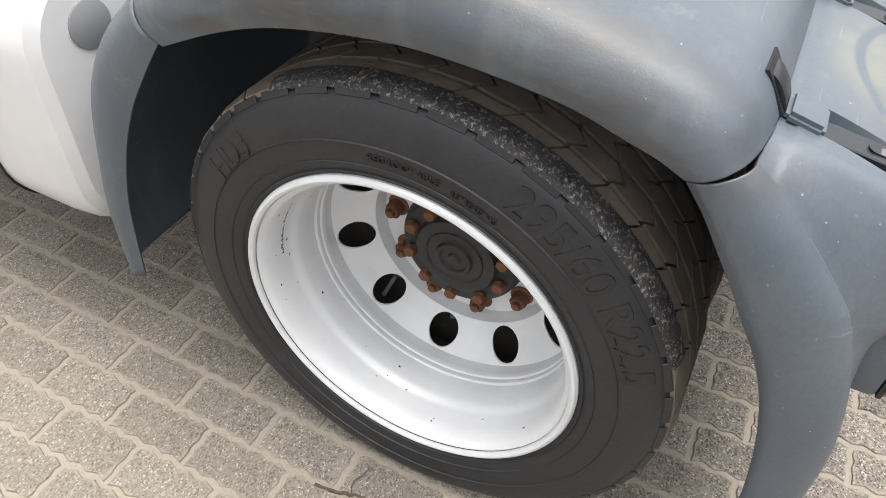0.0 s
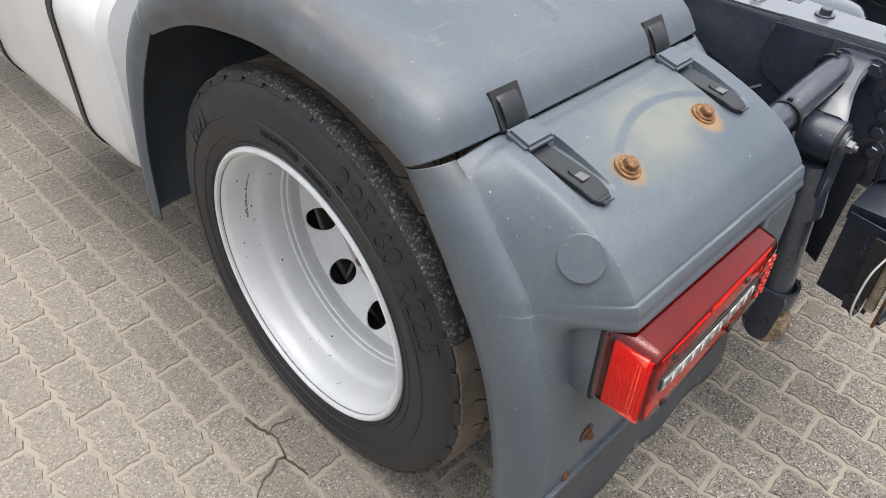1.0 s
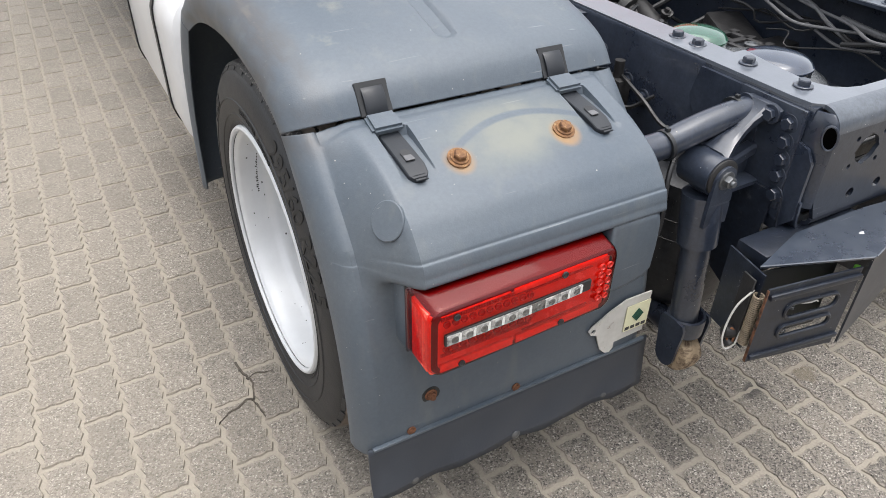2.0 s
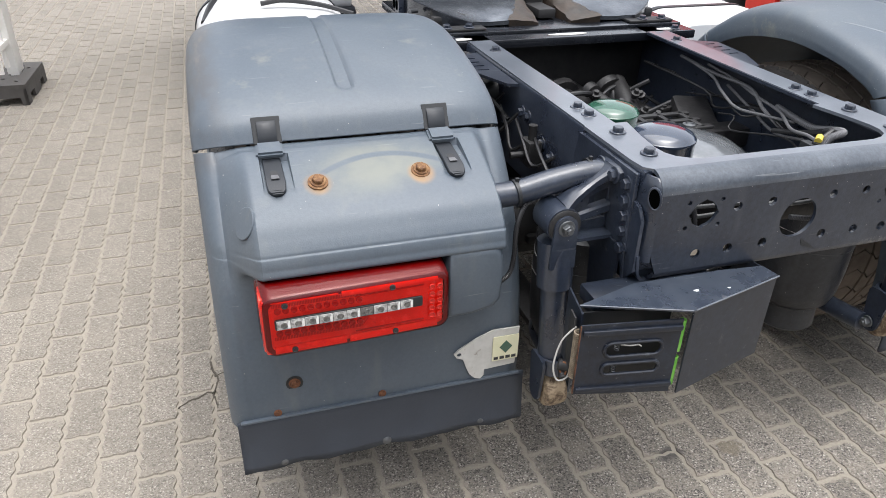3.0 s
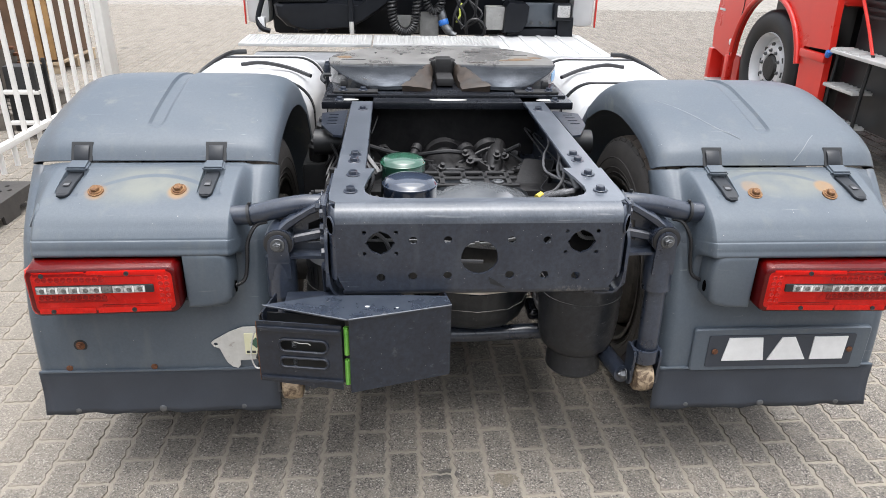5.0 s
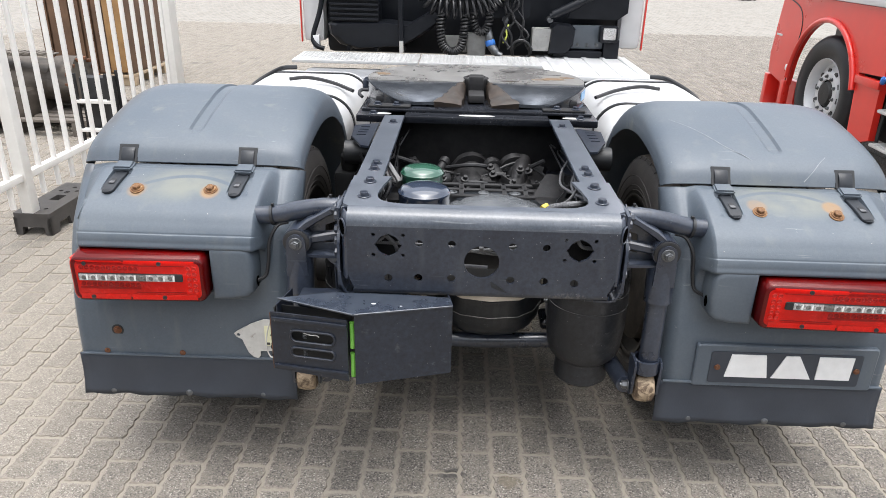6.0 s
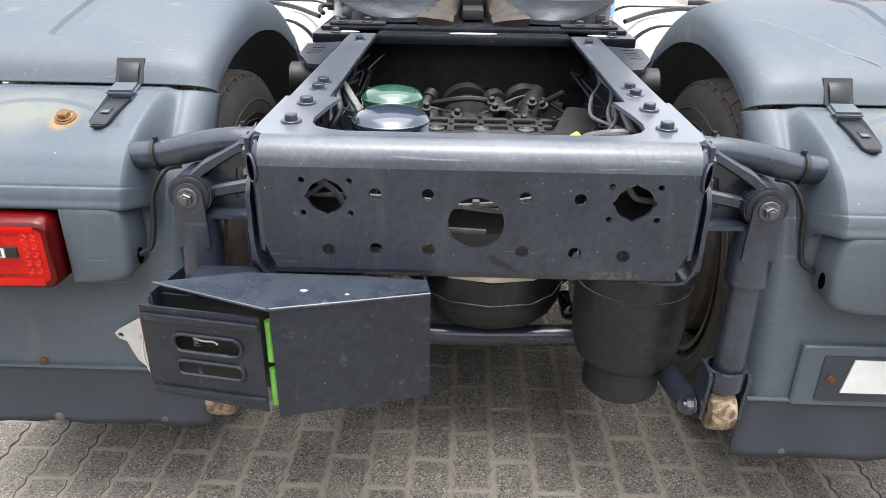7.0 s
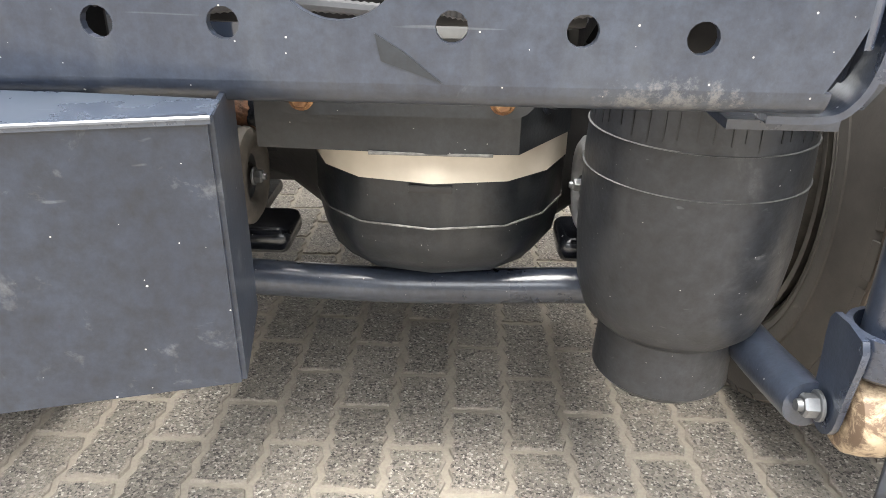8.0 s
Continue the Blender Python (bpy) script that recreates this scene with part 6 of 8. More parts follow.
def tyre_profile():
    """Tyre section from the outer bead round to the inner: (x from the middle plane, radius)."""
    half = [(.108, .300), (.118, .308), (.130, .325), (.139, .352), (.1425, .380), (.141, .402), (.137, .425), (.131, .441), (.122, .453), (.108, .458)]
    return half + [(-x, r) for x, r in half[::-1]]


def tyre(parent, x, s, fine, rubber=None):
    rubber = rubber or RUBBER
    bm = bmesh.new()
    lathe(bm, [(h * s, r) for h, r in tyre_profile()], (x, WY, WZ), (1, 0, 0), 120 if fine else 72, closed=True)
    t = part("tyre", bm, rubber, parent, "worn black truck tyre")
    # rings moulded into the sidewall
    for r, h in ((.330, .1335), (.438, .1292), (.387, .1432), (.350, .1390)):
        bm = bmesh.new()
        lathe(bm, [(s * (h - .002), r - .0022), (s * (h + .0012), r), (s * (h - .002), r + .0022)], (x, WY, WZ), (1, 0, 0), 120, caps=False)
        part("sidewall_ring", bm, rubber, t)
    # tread: five ribs cut into blocks
    bm = bmesh.new()
    n = 40
    rows = [(-.117, -.054), (-.047, -.003), (.003, .047), (.054, .117)]
    for k, (a, b) in enumerate(rows):
        for i in range(n):
            g = .0022 / .46 if k in (0, 3) else .0034 / .46
            t0, t1 = 2 * math.pi * i / n + g, 2 * math.pi * (i + 1) / n - g
            skew = .30 * 2 * math.pi / n * (1 if k % 2 else -1)
            vs = []
            for r_, in_ in ((.454, 0), (.4695, .0015)):
                for xx, tt in ((a + in_, t0), (a + in_, t1), ((a + b) / 2, t1 + skew), (b - in_, t1), (b - in_, t0), ((a + b) / 2, t0 + skew)):
                    rr = r_ - (.006 if abs(xx) > .112 else 0)
                    vs.append(bm.verts.new((x + xx, WY + rr * math.cos(tt), max(.001, WZ + rr * math.sin(tt)))))
            bm.faces.new(vs[6:12])
            for q in range(6):
                w = (q + 1) % 6
                bm.faces.new((vs[q], vs[w], vs[6 + w], vs[6 + q]))
    tagged(part("tread", bm, TREAD, t, "dusty grooved tread blocks", 25), kind="stuff")
    bm = bmesh.new()
    for i in range(n):
        for sgn in (-1, 1):
            m_ = Matrix.Translation((x, WY, WZ)) @ Matrix.Rotation(2 * math.pi * i / n, 4, "X") @ Matrix.Translation((sgn * .1240, .4555, 0)) @ Matrix.Rotation(sgn * radians(-62), 4, "Z")
            box(bm, (-.0065, -.004, -.0290), (.0065, -.0011, .0290), .0012, m_, 1)
    tagged(part("tyre_shoulder", bm, rubber, t, "", 25), kind="stuff")
    return t


def scuffed_shoulder(parent, x, s, a0, a1):
    """The rubbed strip along the shoulder of the tyre."""
    bm = bmesh.new()
    prof = [(.1215, .4585), (.1175, .4630), (.1130, .4665), (.1050, .4690), (.0980, .4703), (.0900, .4708), (.0820, .4708)]
    rows = []
    for i in range(81):
        a = radians(a0 + (a1 - a0) * i / 80)
        rows.append([(x + s * (h + .0012), WY + (r + .0008) * math.cos(a), WZ + (r + .0008) * math.sin(a)) for h, r in prof])
    loft(bm, rows, closed=False)
    return part("scuffed_shoulder", bm, SCUFF, parent, "gritty scuffed tyre shoulder")


SCUFF = surf("scuffed_rubber", (0.016, 0.016, 0.019), (0.050, 0.047, 0.044), 26, 0.6, bump=0.004, grain=200, stain=(0.25, 0.235, 0.21), amount=0.475, stain_scale=150)


def arc_text(words, size, radius, degrees_at, x, s, parent, material, depth=.0012):
    """Raised lettering bent round the sidewall, read from outside."""
    cu = bpy.data.curves.new("lettering", "FONT")
    cu.body, cu.size, cu.extrude, cu.align_x, cu.align_y = words, size, depth, "CENTER", "CENTER"
    tmp = bpy.data.objects.new("lettering", cu)
    me = bpy.data.meshes.new_from_object(tmp)
    bpy.data.objects.remove(tmp)
    for v in me.vertices:
        a = radians(degrees_at) - s * v.co.x / radius
        r = radius + v.co.y
        h = x + s * (v.co.z - max(0.0, r - .400) * .24)
        v.co = (h, WY + r * math.cos(a), WZ + r * math.sin(a))
    me.materials.append(material)
    ob = new("lettering", me)
    ob.parent = parent
    return tagged(ob, "raised black sidewall lettering")


# pale grey of the rods that stand for light streaks behind the disc
PALE_STREAK = surf("pale_streak_grey", (0.16, 0.155, 0.15), (0.26, 0.25, 0.24), 40, 0.6)
VALVE = (1.000, .205, .972, .272)


def wheel(s):
    w = new("wheel")
    w.parent = truck
    tagged(w, "dual rear wheel with silver rim")
    c = s * 1.085
    t = tyre(w, c, s, True)
    t.parent = w
    # rim: barrel, lip and deep dish
    def at(h):
        return s * (1.218 - h)
    bm = bmesh.new()
    prof = [(.004, .3055), (-.002, .3085), (-.0045, .3130), (-.003, .3175), (.002, .3210), (.010, .3220), (.016, .3195), (.014, .309), (.010, .3055), (.014, .3015), (.020, .298), (.045, .2955), (.055, .2935), (.075, .2915), (.084, .289), (.092, .2845), (.102, .2825), (.130, .2815), (.165, .2810), (.205, .2805)]
    lathe(bm, [(at(h), r) for h, r in prof], (0, WY, WZ), (1, 0, 0), 120)
    bmesh.ops.delete(bm, geom=[f for f in bm.faces if len(f.verts) > 4], context="FACES")
    rim = part("rim", bm, RIM, w, "silver painted steel rim with chipped lip", 25)
    shell(rim, .004)
    bm = bmesh.new()
    lathe(bm, [(at(.158), .2815), (at(.1500), .2810), (at(.1475), .2790), (at(.1475), .2755), (at(.1505), .2730), (at(.160), .2730), (at(.164), .2745)], (0, WY, WZ), (1, 0, 0), 120, caps=False)
    part("rim_bead", bm, RIM, w, "silver ring where rim and disc meet", 30)
    # disc with ten round hand holes
    bm = bmesh.new()
    outer = [(.205, .2790), (.166, .2785), (.161, .2760), (.160, .2735), (.163, .2705), (.170, .2690), (.176, .2705), (.198, .2720)]
    dish = [(.252, .2000), (.266, .1970), (.279, .1910), (.285, .1800), (.285, .115)]
    R0, R1, RC, RH, K10, N = .2000, .2720, .2375, .0325, 10, 14
    def depth(r):
        return float(np.interp(r, [.200, .2375, .272], [.252, .229, .198]))
    def spot(r, a):
        return (at(depth(r)), WY + r * math.cos(a), WZ + r * math.sin(a))
    half = math.pi / K10
    for k in range(K10):
        mid = radians(-12.7) + 2 * half * k
        border = [(R0 + (R1 - R0) * i / N, -half) for i in range(N)] + [(R1, -half + 2 * half * i / N) for i in range(N)]
        border += [(R1 - (R1 - R0) * i / N, half) for i in range(N)] + [(R0, half - 2 * half * i / N) for i in range(N)]
        rows = []
        for f in (0, .3, .6, .85, 1.0):
            row = []
            for r, a in border:
                y, z = r * math.cos(a), r * math.sin(a)
                t_ = math.atan2(z, y - RC)
                hy, hz = RC + RH * math.cos(t_), RH * math.sin(t_)
                py, pz = y + (hy - y) * f, z + (hz - z) * f
                if f == 0:
                    row.append(spot(r, mid + a))
                else:
                    row.append(spot(math.hypot(py, pz), mid + math.atan2(pz, py)))
            rows.append(row)
        rows.append([(x_ + s * -.004, y_, z_) for x_, y_, z_ in rows[-1]])
        loft(bm, rows, caps=False)
    seg = K10 * N
    off = radians(-12.7) - half
    for table in (outer, dish):
        loft(bm, [[(at(h), WY + r * math.cos(off + 2 * math.pi * j / seg), WZ + r * math.sin(off + 2 * math.pi * j / seg)) for j in range(seg)] for h, r in table], caps=False)
    bmesh.ops.remove_doubles(bm, verts=bm.verts[:], dist=.0004)
    disc = part("wheel_disc", bm, RIM, w, "silver dished disc with round hand holes", 30)
    # faded stencil marks inside the barrel
    if s < 0:
        rr = random.Random(3)
        bm = bmesh.new()
        for k in range(22):
            a = radians(2 + 1.35 * k)
            m_ = Matrix.Translation((0, WY, WZ)) @ Matrix.Rotation(a, 4, "X") @ Matrix.Translation((at(.062 + rr.uniform(-.002, .002)), .2890, 0))
            box(bm, (-.004 * rr.uniform(.3, 1), -.0004, -.0022), (.004 * rr.uniform(.3, 1), .0006, .0022), 0, m_)
        for k in range(40):
            a, h_ = rr.uniform(-2.6, 1.2), rr.uniform(.03, .16)
            r_ = float(np.interp(h_, [.020, .045, .075, .102, .17], [.298, .2955, .2915, .2825, .281]))
            m_ = Matrix.Translation((0, WY, WZ)) @ Matrix.Rotation(a, 4, "X") @ Matrix.Translation((at(h_), r_ - .0040, 0))
            w_ = rr.uniform(.0006, .0022)
            box(bm, (-w_, -.0003, -w_ * rr.uniform(.6, 2.5)), (w_, .0006, w_), 0, m_)
        tagged(part("stencil_marks", bm, INK, w, "small black marks on the rim"), kind="stuff")
    # hub
    bm = bmesh.new()
    lathe(bm, [(at(.30), .135), (at(.285), .133), (at(.255), .130), (at(.240), .126), (at(.229), .118), (at(.225), .090), (at(.220), .086), (at(.214), .084), (at(.211), .078), (at(.213), .062), (at(.210), .060), (at(.213), .057), (at(.213), .040), (at(.207), .036), (at(.207), .030), (at(.211), .027), (at(.211), .014), (at(.207), .011), (at(.207), .001)], (0, WY, WZ), (1, 0, 0), 64)
    part("hub", bm, CAST, w, "black hub with raised cap")
    for i in range(10):
        a = 2 * math.pi * i / 10 + radians(21)
        fasten(HUB_BOLT, w, (at(.226), WY + .102 * math.cos(a), WZ + .102 * math.sin(a)), (s, 0, 0), "hub_bolt", "rusty hub bolt")
        a = 2 * math.pi * i / 10 + radians(5.3)
        fasten(WHEEL_NUT, w, (at(.285), WY + .1655 * math.cos(a), WZ + .1655 * math.sin(a)), (s, 0, 0), "wheel_nut", "rusty wheel nut")
    # valve extension, and pale rods added for the light streaks in the hand holes
    bm = bmesh.new()
    cyl(bm, (s * .955, VALVE[0], VALVE[1]), (s * .952, VALVE[2], VALVE[3]), .0055, .0045, 12)
    part("valve_extension", bm, PALE_CABLE, w, "pale tyre valve extension")
    for a in range(0, 360, 36):
        bm = bmesh.new()
        c_, s_ = math.cos(radians(a + 5)), math.sin(radians(a + 5))
        c2, s2 = math.cos(radians(a + 25)), math.sin(radians(a + 25))
        cyl(bm, (s * .935, WY + .205 * c_, WZ + .205 * s_), (s * .930, WY + .265 * c2, WZ + .265 * s2), .006, .006, 10)
        part("drum_rib", bm, PALE_STREAK, w)
    # inner twin tyre and its rim
    tyre(w, s * .755, -s, False, DUSTY_RUBBER)
    bm = bmesh.new()
    lathe(bm, [(s * .625, .305), (s * .622, .312), (s * .635, .30), (s * .66, .27), (s * .75, .262), (s * .86, .262), (s * .88, .30)], (0, WY, WZ), (1, 0, 0), 72)
    bmesh.ops.delete(bm, geom=[f for f in bm.faces if len(f.verts) > 4], context="FACES")
    r2 = part("inner_rim", bm, DUSTY_CAST, w, "dark dusty inner rim")
    shell(r2, .006)
    bm = bmesh.new()
    lathe(bm, [(s * .610, .10), (s * .610, .235), (s * .622, .252), (s * .70, .256), (s * .70, .10)], (0, WY, WZ), (1, 0, 0), 48)
    part("brake_drum", bm, DUSTY_CAST, w, "dusty brake drum")
    if s < 0:
        scuffed_shoulder(t, c, s, 62, 160)
        arc_text("HD3", .060, .408, 42, c + s * .1424, s, t, SIDEWALL_TEXT)
        arc_text("295/60 R22.5", .066, .415, 139, c + s * .1424, s, t, SIDEWALL_TEXT)
        arc_text("REGROOVABLE", .0165, .369, 92.5, c + s * .1424, s, t, SIDEWALL_TEXT, .0016)
        arc_text("RETREADING", .0125, .364, 110, c + s * .1424, s, t, SIDEWALL_TEXT, .0016)
    return w


wheel(-1)
wheel(1)

LID = surf("scuffed_slate_lid", (0.018, 0.025, 0.040), (0.050, 0.060, 0.078), 14, 0.28, coat=0.7, stain=(0.16, 0.16, 0.17), amount=0.36, stain_scale=16, speck=0.25, scratch=0.4)
SPRING = surf("dull_brown_spring_steel", (0.20, 0.16, 0.115), (0.34, 0.28, 0.20), 60, 0.45, metal=0.4)
# ---- lamp-socket box hanging below the beam ----
bm = bmesh.new()
A, B, C, D = Vector((-.560, -.088, 0)), Vector((-.331, -.125, 0)), Vector((-.078, -.060, 0)), Vector((-.10, .05, 0))
zt, zb = .745, .536


def panel(bm, p, q, z0, z1, t, inset=0.0, z0q=None, holes=(), z1q=None):
    """An upright sheet from p to q in plan."""
    d = (q - p)
    L = d.length
    d.normalize()
    nrm = Vector((d.y, -d.x, 0))
    m_ = Matrix(((d.x, 0, nrm.x, p.x), (d.y, 0, nrm.y, p.y), (0, 1, 0, 0), (0, 0, 0, 1)))
    plate(bm, [(0, z0), (L, z0 if z0q is None else z0q), (L, z1 if z1q is None else z1q), (0, z1)], holes, t, m_)
    return m_, L


m_, L = panel(bm, B, C, .528, .742, .004, z0q=.534, z1q=.747)
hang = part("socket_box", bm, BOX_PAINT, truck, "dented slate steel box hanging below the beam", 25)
bm = bmesh.new()
plate(bm, [(-.548, -.052), (-.335, -.131), (-.329, -.131), (-.074, -.066), (-.082, -.02), (-.20, -.01), (-.40, -.008)], [], .005, Matrix.Translation((0, 0, .741)))
lid = part("box_lid", bm, LID, hang, "scratched slate lid")
for cx, cy, w in ((-.286, -.069, .006), (-.212, -.078, .0035)):
    bm = bmesh.new()
    plate(bm, [(cx + w * (1 + .3 * math.sin(3 * a)) * math.cos(a), cy + w * .6 * math.sin(a)) for a in np.linspace(0, 2 * math.pi, 13)[:-1]], [], .0007, Matrix.Translation((0, 0, .7458)))
    part("paint_chip", bm, BADGE, lid)
for p, q in (((-.548, -.052), (-.335, -.131)), ((-.329, -.131), (-.074, -.066))):
    bm = bmesh.new()
    tube(bm, [(p[0], p[1], .7455), ((p[0] + q[0]) / 2, (p[1] + q[1]) / 2, .7452), (q[0], q[1], .7455)], .0016, 6)
    part("worn_edge", bm, PLATE, lid)
bm = bmesh.new()
m_, L = panel(bm, C, D, .534, .745, .004)
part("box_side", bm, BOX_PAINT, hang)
bm = bmesh.new()
panel(bm, A + Vector((.01, .02, 0)), Vector((-.53, .03, 0)), .56, .735, .004)
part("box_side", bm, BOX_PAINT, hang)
bm = bmesh.new()
d = (B - A)
LL = d.length
holes = [rounded2(.055, .642, .178, .677, .016), rounded2(.055, .596, .177, .624, .012)]
m_, L = panel(bm, A, B - d.normalized() * .018, .548, .724, .004, holes=holes, z0q=.536)
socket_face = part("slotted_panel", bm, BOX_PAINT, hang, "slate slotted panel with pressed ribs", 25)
bm = bmesh.new()
for z0, z1 in ((.700, .712), (.556, .566)):
    mm = m_ @ Matrix.Translation((0, 0, .004))
    box(bm, (.004, z0, -.001), (LL - .018, z1, .007), .003, mm)
for hole in holes:
    P = [(x, z, .005) for x, z in hole] + [(hole[0][0], hole[0][1], .005)]
    tube(bm, [m_ @ Vector(p) for p in P], .004, 8, smooth=False)
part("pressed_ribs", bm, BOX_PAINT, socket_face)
# black sheet added behind the slots so that they read dark
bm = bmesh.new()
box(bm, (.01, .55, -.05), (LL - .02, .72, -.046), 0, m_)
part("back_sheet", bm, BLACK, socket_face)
for z0, z1 in ((.545, .618), (.634, .712)):
    bm = bmesh.new()
    cyl(bm, m_ @ Vector((LL - .0095, z0, -.012)), m_ @ Vector((LL - .0095, z1, -.012)), .0070, seg=20)
    part("lime_reflector", bm, HIVIS, hang, "lime green tube reflector")
bm = bmesh.new()
box(bm, (-.0016, .549, -.001), (.0008, .722, .0050), .0008, m_, 1)
part("rusty_edge", bm, FLAKY, socket_face, "rust along the panel's edge")
bm = bmesh.new()
box(bm, (-.004, .556, -.060), (.0, .722, -.028), .001, m_, 1)
part("latch_plate", bm, CAST, hang)
bm = bmesh.new()
cyl(bm, m_ @ Vector((-.020, .590, -.048)), m_ @ Vector((.004, .586, -.040)), .013, .013, 18)
cyl(bm, m_ @ Vector((-.012, .566, -.030)), m_ @ Vector((-.012, .580, -.055)), .009, .007, 14)
part("latch_body", bm, CAST, hang, "greasy latch")
bm = bmesh.new()
tube(bm, [m_ @ Vector(p) for p in ((-.006, .565, -.030), (-.016, .575, -.036), (-.018, .590, -.040), (-.010, .600, -.040), (-.005, .590, -.034), (-.009, .572, -.030))], .0022, 7)
part("latch_ring", bm, RUST, hang, "rusty ring")
for z in (.662, .602):
    bm = bmesh.new()
    pts = [m_ @ Vector((.088 + .005 * math.cos(a), z - .016 + .03 * a / 40, -.012 + .005 * math.sin(a))) for a in np.arange(0, 40, .5)]
    tube(bm, pts, .0011, 5, smooth=False)
    part("spring", bm, STEEL, hang, "small coil spring")
bm = bmesh.new()
pts = [m_ @ Vector((.004 + .0085 * math.cos(a), .578 + .118 * a / 165, -.018 + .0085 * math.sin(a))) for a in np.arange(0, 165, .5)]
tube(bm, pts, .0019, 6, smooth=False)
part("spring", bm, SPRING, hang, "long brown coil spring")
bm = bmesh.new()
tube(bm, [(-.555, -.06, .70), (-.578, -.05, .66), (-.590, -.05, .60), (-.580, -.055, .562), (-.560, -.06, .57), (-.556, -.06, .60)], .0020, 6)
part("wire_loop", bm, ALU, hang, "thin grey wire loop")
bm = bmesh.new()
tube(bm, [m_ @ Vector((.09, .668, 0)), m_ @ Vector((.11, .667, .004)), m_ @ Vector((.126, .668, .004)), m_ @ Vector((.134, .662, .002))], .0016, 6)
part("spring_hook", bm, ALU, hang)
# hanger strap up to the bracket, and the plate behind
bm = bmesh.new()
plate(bm, [(.07, .52), (.22, .60), (.20, .80), (.06, .80)], [], .006, Matrix(((0, 0, 1, -.405), (1, 0, 0, 0), (0, 1, 0, 0), (0, 0, 0, 1))))
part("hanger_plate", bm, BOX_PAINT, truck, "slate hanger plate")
bm = bmesh.new()
tube(bm, [(-.405, .04, .80), (-.402, .035, .74), (-.40, .03, .70)], .003, 6)
box(bm, (-.50, -.03, .70), (-.20, .04, .735), .006)
part("hanger_channel", bm, BOX_PAINT, truck)

# ---- fifth wheel ----
RUST_GREASE = surf("brown_grease", (0.014, 0.011, 0.009), (0.050, 0.034, 0.023), 20, 0.55, bump=0.003, grain=60)
SIDE = [(.497, 1.560, 1.0600), (.486, 1.500, 1.0580), (.458, 1.430, 1.0500), (.415, 1.365, 1.0370), (.365, 1.315, 1.0230), (.318, 1.285, 1.0120)]
THROAT = [(.062, 1.500, 1.0600), (.085, 1.455, 1.0570), (.108, 1.405, 1.0490), (.133, 1.358, 1.0370), (.158, 1.318, 1.0230), (.182, 1.285, 1.0120)]
RAMP = surf("polished_ramp_steel", (0.085, 0.095, 0.112), (0.19, 0.205, 0.225), 9, 0.22, metal=0.75, bump=0.0008, grain=60, stain=(0.10, 0.085, 0.07), amount=0.36, stain_scale=9, rough_var=0.14)
bm = bmesh.new()
back = [(.062, 1.500), (.486, 1.500), (.497, 1.560), (.500, 1.62), (.490, 1.70), (.462, 1.78), (.410, 1.855), (.330, 1.925), (.220, 1.970), (.10, 1.988)]
out = [(-.062, 1.500), (-.050, 1.58), (.050, 1.58)] + back + [(-x, y) for x, y in back[:0:-1]]
plate(bm, out, [], .040, Matrix.Translation((0, 0, 1.022)))
fifth = part("fifth_wheel_plate", bm, GREASE, truck, "greasy worn fifth wheel coupling plate", 30)
for s in (-1, 1):
    # ramp falling towards the rear, with its dark side skirt
    bm = bmesh.new()
    rows = []
    for a_, b_ in zip(curve_points(THROAT, 4), curve_points(SIDE, 4)):
        line = [a_.lerp(b_, k_ / 9) for k_ in range(10)]
        top_ = [Vector((s * p.x, p.y + .012 * math.sin(math.pi * k_ / 9), p.z + noise.noise(p * 22) * .0015 - .004 * math.sin(math.pi * k_ / 9))) for k_, p in enumerate(line)]
        rows.append(top_ + [Vector((p.x, p.y, p.z - .014)) for p in top_[::-1]])
    loft(bm, rows)
    part("ramp", bm, RAMP, fifth, "polished steel ramp of the coupling plate", 30)
    bm = bmesh.new()
    rows = []
    for k_, p in enumerate([Vector((.500, 1.66, 1.0600))] + curve_points(SIDE, 4)):
        drop = max(.012, p.z - .984 + .004 * noise.noise(p * 18))
        q = Vector((s * (p.x + .004), p.y - .003, p.z - .0015))
        rows.append([q, q + Vector((-s * .010, .004, 0)), q + Vector((-s * .010, .004, -drop)), q + Vector((0, 0, -drop))])
    loft(bm, rows)
    part("plate_skirt", bm, BLACK_PAINT, fifth, "dark side skirt of the ramp")
    # greasy jaw beside the throat
    bm = bmesh.new()
    rows = []
    for k_, a_ in enumerate(curve_points(THROAT, 4)):
        u_ = k_ / 20
        low_ = Vector((.046 + .020 * u_, a_.y + .006, 1.044 - .046 * u_))
        hump = [a_.lerp(low_, f_) + Vector((0, -.008 * math.sin(math.pi * f_), .010 * math.sin(math.pi * f_) * (1 - .5 * u_))) for f_ in (0, .2, .4, .6, .8, 1.0)]
        hump = [Vector((s * p.x, p.y, p.z)) + noise.noise_vector(p * 45 + Vector((7 * s, 0, 0))) * .0045 for p in hump]
        rows.append([hump[0] + Vector((s * .006, 0, .0008))] + hump + [Vector((hump[-1].x, hump[-1].y, .990)), Vector((hump[0].x, hump[0].y, .990))])
    loft(bm, rows)
    part("throat_wall", bm, RUST_GREASE, fifth, "brown greasy throat wall")
